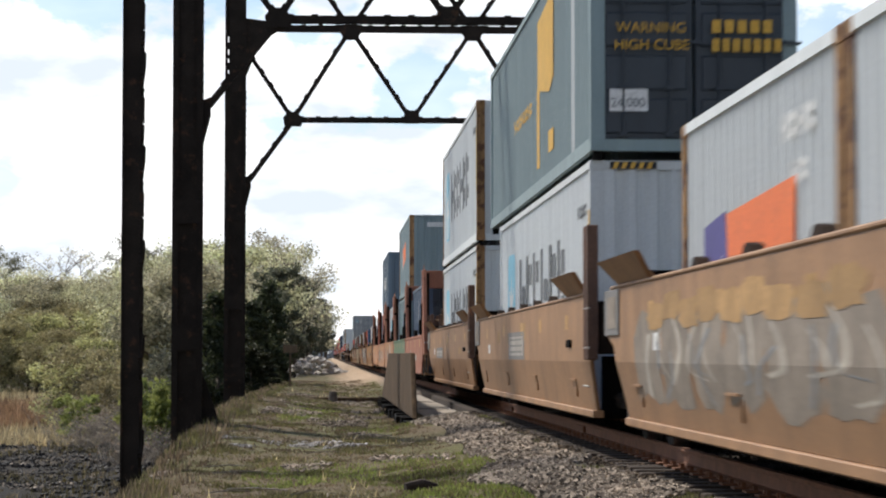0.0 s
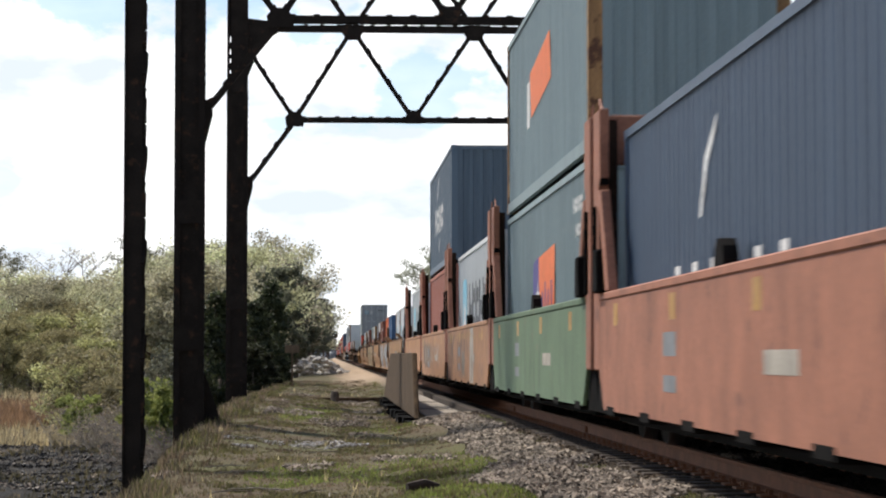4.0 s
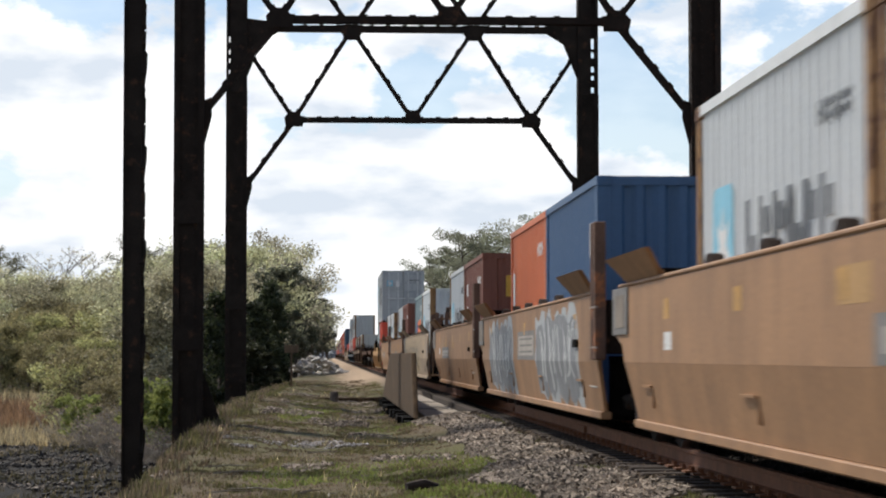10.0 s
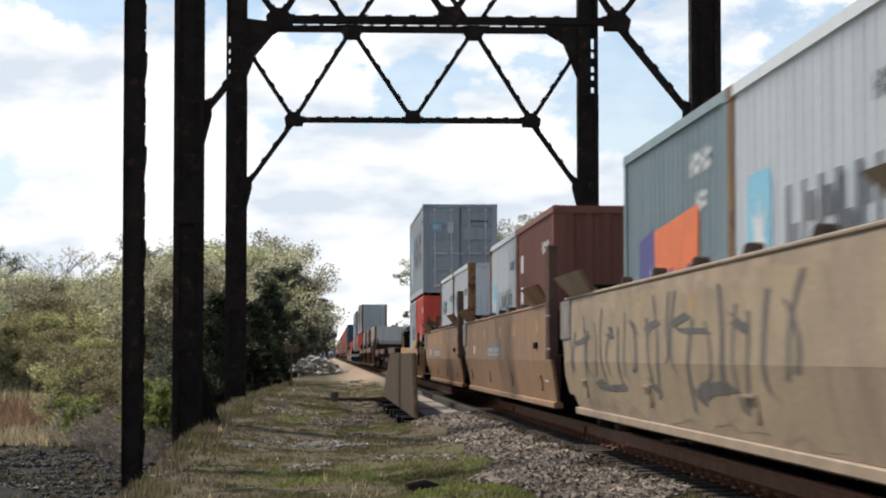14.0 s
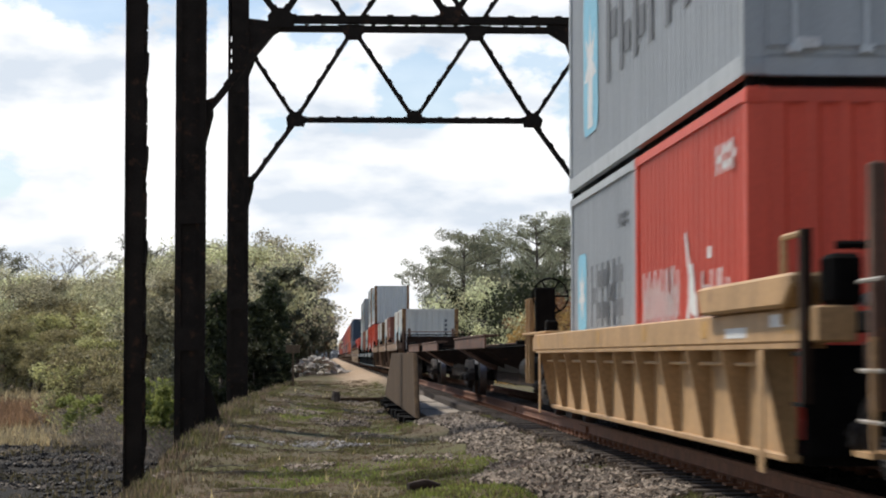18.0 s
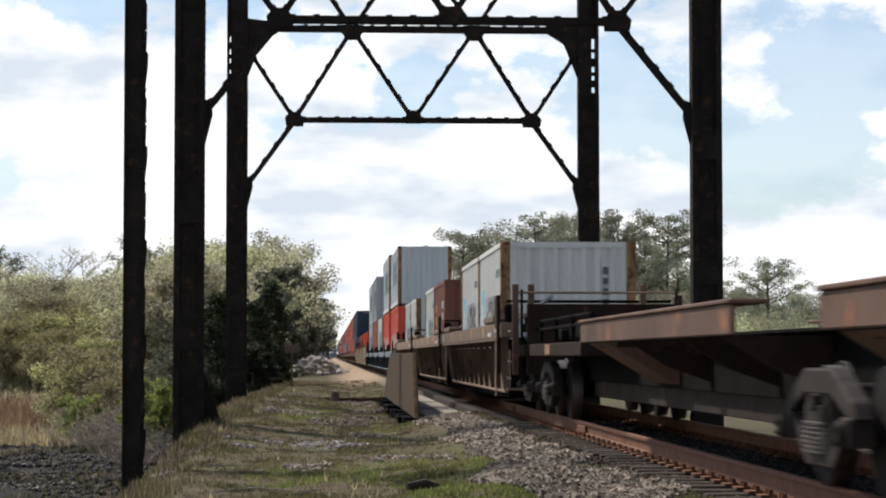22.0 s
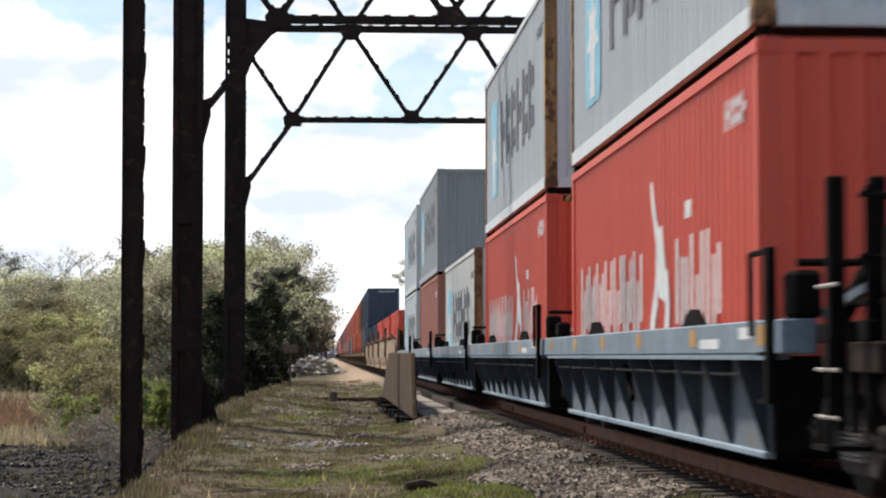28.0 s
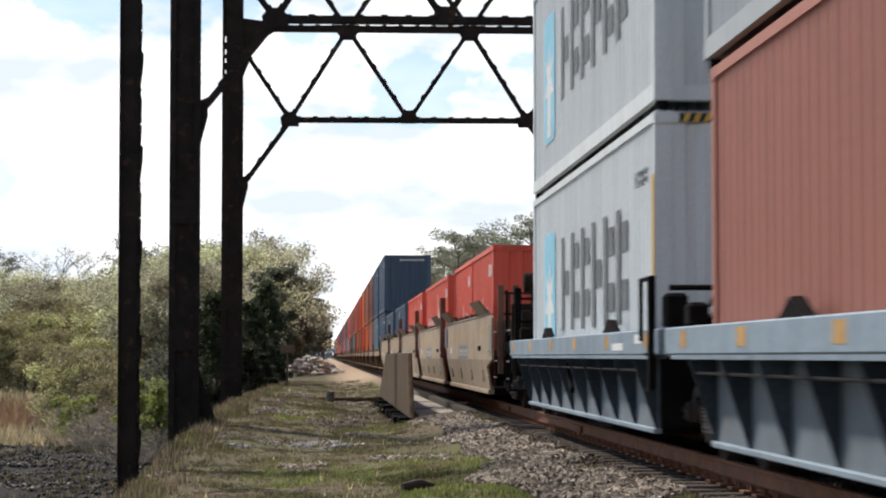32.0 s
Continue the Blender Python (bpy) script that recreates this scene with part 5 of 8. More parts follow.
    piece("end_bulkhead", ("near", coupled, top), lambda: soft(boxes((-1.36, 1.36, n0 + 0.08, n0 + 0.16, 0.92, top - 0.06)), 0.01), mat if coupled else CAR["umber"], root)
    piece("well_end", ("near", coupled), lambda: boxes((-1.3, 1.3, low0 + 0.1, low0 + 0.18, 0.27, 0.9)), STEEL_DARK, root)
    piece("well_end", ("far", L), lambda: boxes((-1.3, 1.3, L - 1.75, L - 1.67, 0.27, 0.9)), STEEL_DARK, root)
    # the far end: a deep dark end beam over the shared truck, and a grey notice frame on the side
    part("end_beam", soft(boxes((-1.3, 1.3, f0 - 0.5, f0 - 0.02, 1.13, top + 0.16)), 0.02), CAR["umber"], root, "deep dark brown end beam")
    part("beam_cap", soft(boxes((-1.34, 1.34, f0 - 0.56, f0 + 0.02, top + 0.162, top + 0.2)), 0.01), STEEL_DARK, root)
    board = part("notice_frame", soft(boxes((-1.475, -1.459, f0 - 1.08, f0 - 0.02, 1.1, 1.55)), 0.006), DATA_GREY, root, "grey framed notice board")
    part("notice_sheet", boxes((-1.479, -1.4755, f0 - 0.9, f0 - 0.26, 1.17, 1.48)), FADED_GREY, board)
    end_deck(root, -0.9, 0.9, CAR["umber"])
    end_deck(root, L - 1.1, L + (0.9 if far_truck else 0.3), CAR["umber"])
    # painted marks of the wagon
    rnd = random.Random(seed)
    for i in range(5):
        y = L * (0.12 + 0.17 * i) + rnd.uniform(-0.3, 0.3)
        slab_mark("reflector", root, REFLECT, rect(y, y + 0.3, top - 0.34, top - 0.17), -1.4575)
    for i in range(3):
        y, z = rnd.uniform(0.15, 0.85) * L, rnd.uniform(0.95, 1.2)
        slab_mark("paint_patch", root, FADED[i % 2], rect(y, y + rnd.uniform(0.3, 0.9), z, z + rnd.uniform(0.1, 0.25)), -1.4572)
    if panel:
        yb, big = panel
        z0, z1, w = (0.62, 1.26, 2.7) if big else (0.82, 1.12, 2.9)
        slab_mark("data_panel", root, DATA_GREY, rect(yb - 0.08, yb + w, max(z0, bend + 0.01), z1), -1.4575)
        for k in range(1 if big else 2):
            a, b = (yb + 0.1, yb + w - 0.2) if big else (yb + 0.08 + k * w / 2, yb + w / 2 - 0.18 + k * w / 2)
            slab_mark("data_plate", root, DATA_PALE, rect(a, b, max(z0, bend) + 0.07, z1 - 0.07), -1.4595)
            for j in range(3 if big else 2):
                zz = max(z0, bend) + 0.11 + j * 0.09
                slab_mark("data_line", root, DATA_GREY, rect(a + 0.2, b - 0.2, zz, zz + 0.03), -1.4605)
    slab_mark("stencil", root, LETTER_WHITE, rect(L * 0.78, L * 0.78 + 0.4, 0.95, 1.1), -1.4575)
    part("side_box", soft(boxes((-1.49, -1.456, 2.2, 2.6, 1.0, 1.09)), 0.014), STEEL_DARK, root)
    slab_mark("placard", root, DATA_GREY, rect(n0 + 0.1, n0 + 0.5, 0.92, 1.28), -1.459)
    for i in range(4):
        y = 2.0 + i * (L - 5) / 3
        part("step_bracket", boxes((-1.45, -1.405, y, y + 0.5, 0.62, 0.64), (-1.425, -1.4, y, y + 0.025, 0.44, 0.62)), mat, root)
    truck(root, -0.25, s if spin else None)
    if far_truck:
        truck(root, L + 0.45, s if spin else None)
        coupler(root, L + 1.2, 1)
    return root


def scrawl(root, mat, y0, y1, z0, z1, n, seed, layer=0, width=0.1, fill=False, kink=True):
    """Sprayed paint with no readable form: curved strokes of an even width, or rounded filled shapes."""
    rnd = random.Random(seed)
    x = -1.4585 - 0.0012 * layer
    w = (y1 - y0) / n
    for i in range(n):
        bm = bmesh.new()
        if fill:
            cy, cz = y0 + (i + 0.5) * w, (z0 + z1) / 2 + rnd.uniform(-0.06, 0.06)
            q = [rnd.uniform(0.78, 1.15) for _ in range(16)]
            ring = []
            for k in range(16):
                a = k * math.tau / 16
                c, d = math.cos(a), math.sin(a)
                m = max(abs(c), abs(d)) ** 0.6
                ring.append(bm.verts.new((x, cy + c / m * w * 0.54 * q[k], min(z1 + 0.03, max(z0 - 0.03, cz + d / m * (z1 - z0) * 0.5 * q[k])))))
            bm.faces.new(ring)
        else:
            y, lean, bow = y0 + i * w + rnd.uniform(0, 0.5) * w, rnd.uniform(-0.5, 0.5) * w, rnd.uniform(-0.6, 0.6) * w
            za, zb = z1 - rnd.uniform(0, 0.3) * (z1 - z0), z0 + rnd.uniform(0, 0.3) * (z1 - z0)
            hook = rnd.choice((-1, 0, 0, 1)) * w * rnd.uniform(0.3, 0.7)
            pts = []
            for k in range(9):
                f = k / 8
                pts.append((y + lean * f + bow * math.sin(f * math.pi) + hook * max(0, f - 0.7) * 3, za + (zb - za) * (f if f < 0.7 else 0.7 + (f - 0.7) * (0.3 if hook else 1))))
            t = width * rnd.uniform(0.7, 1.3) / 2
            rows = [(bm.verts.new((x, a - t, b)), bm.verts.new((x, a + t, b + t * 0.3))) for a, b in pts]
            for p, q in zip(rows, rows[1:]):
                bm.faces.new((p[0], p[1], q[1], q[0]))
        if kink:
            # the paint follows the lower panel, which leans inwards
            bmesh.ops.bisect_plane(bm, geom=bm.verts[:] + bm.edges[:] + bm.faces[:], plane_co=(0, 0, 0.84), plane_no=(0, 0, 1))
            for v in bm.verts:
                if v.co.z < 0.839:
                    v.co.x += (0.84 - v.co.z) * 0.16
        part("sprayed_shape" if fill else "sprayed_stroke", bm, mat, root)


def ribbed_well(s, L, paint, sill0, sill1, far_truck, spin=True, ribs=15, bottom=0.24, far=False):
    """A well wagon with a deep top sill and upright fins down its sides."""
    root = tagged(empty("container_wagon", TRACK_X, s, 0), paint.replace("_", " ") + " ribbed container well wagon with a deep side sill", "railway wagon", "wagons of the train")
    mat = CAR[paint]
    MOVERS.append((root, s, 0))
    web = {"pale_blue": 1.25, "yellow": 1.31}.get(paint, 1.245)
    for k in (-1, 1):
        piece("side_sill", (L, k, sill0), lambda: soft(boxes((k * 1.37 - 0.115, k * 1.37 + 0.115, 0.0, L, sill0, sill1)), 0.012), mat, root)
        piece("sill_lip", (L, k, sill0), lambda: boxes((k * 1.43 - 0.05, k * 1.43 + 0.06, 0.3, L - 0.3, sill0 - 0.035, sill0 - 0.002)), mat, root)
        # the pale blue wagon's web is painted darker for the sill's shade
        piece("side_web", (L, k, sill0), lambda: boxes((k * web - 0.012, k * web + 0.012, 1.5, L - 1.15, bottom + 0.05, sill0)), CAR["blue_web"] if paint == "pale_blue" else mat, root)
        piece("bottom_flange", (L, k, bottom), lambda: soft(boxes((k * (web + 0.01) - 0.045, k * (web + 0.01) + 0.055, 1.5, L - 1.15, bottom, bottom + 0.05)), 0.01), mat, root)
        piece("hand_rod", (L, k, sill0), lambda: rod(bmesh.new(), (k * (web + (0.17 if paint == "pale_blue" else 0.1)), 1.6, sill0 - 0.14), (k * (web + (0.17 if paint == "pale_blue" else 0.1)), L - 1.2, sill0 - 0.14), 0.014, 6), {"pale_blue": GREASE, "yellow": mat}.get(paint, PAINT["grey"]), root)
        for i in range(ribs):
            y = 1.54 + (L - 2.73) * i / (ribs - 1)
            wide = i in (0, ribs - 1) and paint != "pale_blue"

            def fin():
                """An upright fin, deep under the sill and slim at its foot; those at the ends carry a flange."""
                bm = bmesh.new()
                foot, head = web + (0.03 if paint == "pale_blue" else 0.07), web + (0.235 if paint == "pale_blue" else 0.2)
                v = []
                for yy in (-0.014, 0.014):
                    for x, z in ((web - 0.01, bottom + 0.05), (foot, bottom + 0.05), (head, sill0 - 0.04), (web - 0.01, sill0 - 0.04)):
                        v.append(bm.verts.new((k * x, yy, z)))
                if wide:
                    w = 0.09
                    for yy in (-w, w):
                        for x, z in ((head, bottom - 0.06), (head + 0.012, bottom - 0.06), (head + 0.012, sill0 - 0.04), (head, sill0 - 0.04)):
                            v.append(bm.verts.new((k * x, yy, z)))
                for o in range(0, len(v), 8):
                    for f in ((0, 1, 2, 3), (7, 6, 5, 4), (0, 4, 5, 1), (1, 5, 6, 2), (2, 6, 7, 3), (3, 7, 4, 0)):
                        bm.faces.new([v[o + q] for q in f])
                return bm
            # plain fins get the dark copy, so their shade is in the colour
            piece("rib", (k, wide, sill0, paint, bottom), fin, mat if wide or paint == "yellow" else FIN_SHADE[paint == "pale_blue"], root, m=pose(0, y, 0))
        if paint == "yellow":
            for y0, ln in ((0.6, 3.0),):
                piece("guide_plate", (k, ln), lambda: soft(prism(bmesh.new(), [(0, 0), (ln, 0), (ln + 0.1, 0.12), (ln + 0.1, 0.2), (-0.25, 0.2), (-0.25, 0.12)], k * 1.45 - 0.12, k * 1.45 + 0.12), 0.02), mat, root, m=pose(0, y0, sill1 + 0.002))
        for y0 in (1.5, L - 3.6) if paint == "brown" else ():
            piece("guide_bracket", (k, sill1), lambda: soft(prism(bmesh.new(), [(0, 0.07), (0.3, 0), (0.6, 0.07), (0.9, 0), (1.2, 0.07), (1.5, 0), (1.8, 0.07), (2.1, 0.0), (2.4, 0.07), (2.4, 0.13), (0, 0.13)], k * 1.40 - 0.1, k * 1.40 + 0.14), 0.01), mat, root, m=pose(0, y0, sill1 + 0.002))
        if paint == "pale_blue":
            for y0 in (3.6, L - 5.0):
                piece("lock_wedge", (k, sill1), lambda: soft(prism(bmesh.new(), [(0, 0), (0.8, 0), (0.4, 0.14)], k * 1.36 - 0.05, k * 1.36 + 0.05), 0.008), STEEL_DARK, root, m=pose(0, y0, sill1 + 0.002))

        def post():
            return boxes((k * 1.5 - 0.03, k * 1.5 + 0.03, 0.2, 0.3, 0.62, sill1 + 0.45))

        def loop():
            bm = rod(bmesh.new(), (k * 1.5, 0.88, sill1 - 0.1), (k * 1.5, 0.88, sill1 + 0.44), 0.02, 6)
            return rod(bm, (k * 1.5, 0.89, sill1 + 0.43), (k * 1.5, 0.3, sill1 + 0.43), 0.02, 6)
        piece("grab_rail", (k, sill1), loop, STEEL_DARK if paint == "pale_blue" else mat, root)
        for z in (0.6, 0.9):
            piece("step", (k,), lambda: boxes((k * 1.5 - 0.015, k * 1.5 + 0.015, 0.25, 0.6, 0, 0.025)), STEEL_DARK, root, m=pose(0, 0, z))
        piece("grab_post", (L, k, sill1), post, STEEL_DARK if paint == "pale_blue" else CAR["umber"], root, "dark grab post")
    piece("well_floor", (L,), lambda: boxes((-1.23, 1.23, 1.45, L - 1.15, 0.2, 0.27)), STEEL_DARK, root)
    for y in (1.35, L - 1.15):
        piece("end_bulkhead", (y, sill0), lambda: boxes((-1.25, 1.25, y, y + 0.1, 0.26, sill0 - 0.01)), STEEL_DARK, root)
    end_deck(root, -0.6, 0.75, STEEL_DARK, sill1 - 0.05)
    end_deck(root, L - 0.75, L + 0.5, STEEL_DARK, sill1 - 0.05)
    if not far:
        rnd = random.Random(int(s))
        for i in range(6):
            y = 0.5 + (L - 1.4) * i / 5 + rnd.uniform(-0.2, 0.2)
            h = sill1 - sill0
            slab_mark("reflector", root, REFLECT, rect(y, y + 0.3, sill0 + h * 0.25, sill0 + h * 0.85), -1.4865)
        slab_mark("stencil", root, LETTER_WHITE, rect(2.2, 3.0, sill0 + 0.04, sill0 + 0.11), -1.4865)
        slab_mark("stencil", root, LETTER_WHITE, rect(1.0, 1.4, sill0 + 0.1, sill0 + 0.18), -1.4865)
        part("brake_lever", beam(bmesh.new(), (-1.34, L * 0.55, 0.78), (-1.34, L * 0.55 - 0.5, 0.5), 0.05, 0.08), STEEL_DARK, root)
        part("hose_bracket", soft(boxes((-0.8, -0.3, -0.5, 0.2, sill1 - 0.02, sill1 + 0.28)), 0.03), STEEL_DARK, root)
        part("end_bracket", soft(boxes((-1.4, -1.22, 0.0, 0.34, sill1 + 0.002, sill1 + 0.3)), 0.03), STEEL_DARK, root)
        part("end_bracket", soft(boxes((-1.36, -1.2, L - 0.5, L - 0.2, sill1 + 0.002, sill1 + 0.2)), 0.03), STEEL_DARK, root)
        part("cross_rail", rod(bmesh.new(), (-1.4, -0.1, sill1 + 0.34), (1.3, -0.1, sill1 + 0.34), 0.025, 6), STEEL_DARK, root)
        part("uncoupling_lever", beam(bmesh.new(), (-1.2, 0.1, sill1 + 0.02), (-0.7, -0.55, sill1 + 0.42), 0.06, 0.05), PAINT["grey"], root, "pale grey uncoupling lever")
        part("lock_lever", beam(bmesh.new(), (-1.0, 0.5, sill1), (-1.0, -0.3, sill1 + 0.3), 0.1, 0.06), STEEL_DARK, root)
    truck(root, -0.25, s if spin else None)
    if far_truck:
        truck(root, L + 0.6, s if spin else None)
        coupler(root, L + 1.4, 1)
    return root


def bulkhead_well(s, L, paint, post_paint, far_truck, full_end=False, tall=3.48):
    """An older well wagon with tall braced end posts that hold the upper container."""
    root = tagged(empty("container_wagon", TRACK_X, s, 0), paint + " container well wagon with tall braced end posts, rusty", "railway wagon", "wagons of the train")
    mat, pm = CAR[paint], CAR[post_paint]
    MOVERS.append((root, s, 0))
    for k in (-1, 1):
        piece("side_panel", (L, k), lambda: prism(bmesh.new(), [(0.9, 0.42), (L - 2.3, 0.42), (L - 1.7, 0.78), (L - 0.3, 0.8), (L - 0.3, 1.47), (0.3, 1.47), (0.35, 0.9)] if far_truck else [(0.85, 0.35), (L - 0.85, 0.35), (L - 0.35, 0.9), (L - 0.3, 1.47), (0.3, 1.47), (0.35, 0.9)], k * 1.437 - 0.02, k * 1.437 + 0.02), mat, root)
        piece("top_chord", (L, k), lambda: soft(boxes((k * 1.38 - 0.09, k * 1.38 + 0.05, 0.6, L - 0.6, 1.472, 1.55)), 0.012), mat, root)
        for y, f in ((0.0, 1), (L, -1)):
            def post():
                bm = bmesh.new()
                prism(bm, [(y + f * 0.05, 0.75), (y + f * 0.5, 0.75), (y + f * 0.5, 2.7), (y + f * 0.62, 2.75), (y + f * 0.62, tall), (y + f * 0.05, tall)][::f], k * 1.41 - 0.05, k * 1.41 + 0.05)
                return soft(bm, 0.012)
            piece("end_post", (L, k, f, tall), post, pm, root, "tall braced end post")
            if full_end and f > 0:
                piece("broad_post", (k, tall), lambda: soft(prism(bmesh.new(), [(-0.75, 0.95), (0.04, 0.95), (0.04, tall), (-0.25, tall), (-0.45, 2.5)], k * 1.40 - 0.05, k * 1.40 + 0.05), 0.012), pm, root)
            # links of the securing chain, and a dark channel inside the post
            for q in range(9 if k < 0 else 0):
                piece("chain_link", (k, q % 2), lambda: rod(bmesh.new(), (0, 0, -0.05), (0, 0, 0.05), 0.022 if q % 2 else 0.03, 6), STEEL_DARK, root, m=pose(k * 1.475, y + f * 0.3, 1.62 + 0.1 * q))
            piece("truck_guard", (k,), lambda: soft(prism(bmesh.new(), [(-0.45, 0.3), (0.45, 0.3), (0.22, 0.84), (-0.22, 0.84)], k * 1.385 - 0.02, k * 1.385 + 0.02), 0.01), STEEL_DARK, root, "black guard plate over the shared truck", m=pose(0, y + f * 0.3, 0))
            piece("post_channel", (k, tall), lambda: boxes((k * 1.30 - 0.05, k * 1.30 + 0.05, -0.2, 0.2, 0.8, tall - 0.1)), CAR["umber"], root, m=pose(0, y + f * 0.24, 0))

            def brace():
                bm = bmesh.new()
                prism(bm, [(y + f * 0.5, 2.62), (y + f * 0.72, 2.62), (y + f * 1.35, 1.56), (y + f * 1.1, 1.56)][::f], k * 1.41 - 0.06, k * 1.41 + 0.045)
                return soft(bm, 0.01)
            piece("brace", (L, k, f), brace, pm, root)

            def rungs():
                bm = bmesh.new()
                for z in (2.72, 2.92, 3.12, 3.32):
                    box(bm, k * 1.44 - 0.012, k * 1.44 + 0.07, y + f * 0.34 - 0.24, y + f * 0.34 + 0.24, z, z + 0.05)
                for d in (-0.25, 0.25):
                    box(bm, k * 1.44 - 0.012, k * 1.44 + 0.072, y + f * 0.34 + d - 0.025, y + f * 0.34 + d + 0.025, 2.68, 3.4)
                return bm
            piece("rung_set", (L, k, f), rungs, STEEL_DARK, root)
            piece("lock_box", (L, k, f), lambda: soft(prism(bmesh.new(), [(y + f * 0.75 - 0.2, 1.55), (y + f * 0.75 + 0.2, 1.55), (y + f * 0.75 + 0.14, 2.0), (y + f * 0.75 - 0.14, 2.0)], k * 1.47 - 0.07, k * 1.47 + 0.07), 0.02), STEEL_DARK, root)
            part("top_hoop", rod(rod(bmesh.new(), (k * 1.41, y + f * 0.15, tall), (k * 1.41, y + f * 0.2, tall + 0.14), 0.012, 5), (k * 1.41, y + f * 0.2, tall + 0.14), (k * 1.41, y + f * 0.45, tall), 0.012, 5), pm, root)
        for i in range(6):
            y = 1.4 + (L - 2.8) * i / 5
            piece("floor_bracket", (k,), lambda: soft(boxes((k * 1.36 - 0.1, k * 1.36 + 0.1, -0.3, 0.3, 0.3, 0.4)), 0.01), STEEL_DARK, root, m=pose(0, y, 0))
        if far_truck:
            piece("side_step", (L, k), lambda: boxes((k * 1.47 - 0.02, k * 1.47 + 0.03, 1.2, L - 2.4, 0.47, 0.5), (k * 1.47 - 0.02, k * 1.47 + 0.03, 1.2, L - 2.4, 0.36, 0.385)), mat, root)
    for y in (0.05, L - 0.17):
        if full_end:
            piece("end_beam", (y,), lambda: soft(boxes((-1.36, 1.36, y, y + 0.12, tall - 0.55, tall - 0.02)), 0.015), pm, root)
        piece("end_bulkhead", (y, tall), lambda: boxes((-1.36, 1.36, y, y + 0.1, 0.8, 1.5)), pm, root)
    piece("well_floor", (L,), lambda: boxes((-1.3, 1.3, 0.9, L - 0.9, 0.24, 0.3)), STEEL_DARK, root)
    end_deck(root, -0.7, 0.6, STEEL_DARK)
    end_deck(root, L - 0.6, L + 0.7, STEEL_DARK)
    rnd = random.Random(int(s))
    for i in range(4):
        y = 2.0 + i * (L - 4) / 3
        slab_mark("reflector", root, REFLECT, rect(y, y + 0.3, 1.2, 1.42), -1.4585)
    slab_mark("stencil", root, GRAFFITI_PALE, rect(L * 0.3, L * 0.3 + 1.1, 0.78, 0.94), -1.4585)
    slab_mark("stencil", root, GRAFFITI_GREY, rect(L * 0.62, L * 0.62 + 0.7, 0.9, 1.1), -1.4585)
    slab_mark("stencil", root, GRAFFITI_GREY, rect(L * 0.62, L * 0.62 + 0.7, 0.6, 0.74), -1.4585)
    part("hold_hump", rod(bmesh.new(), (-1.42, L * 0.5, 1.55), (-1.3, L * 0.5, 1.55), 0.22, 12), STEEL_DARK, root)
    truck(root, -0.25, s)
    if far_truck:
        truck(root, L + 0.5, s)
        coupler(root, L + 1.2, 1)
    return root


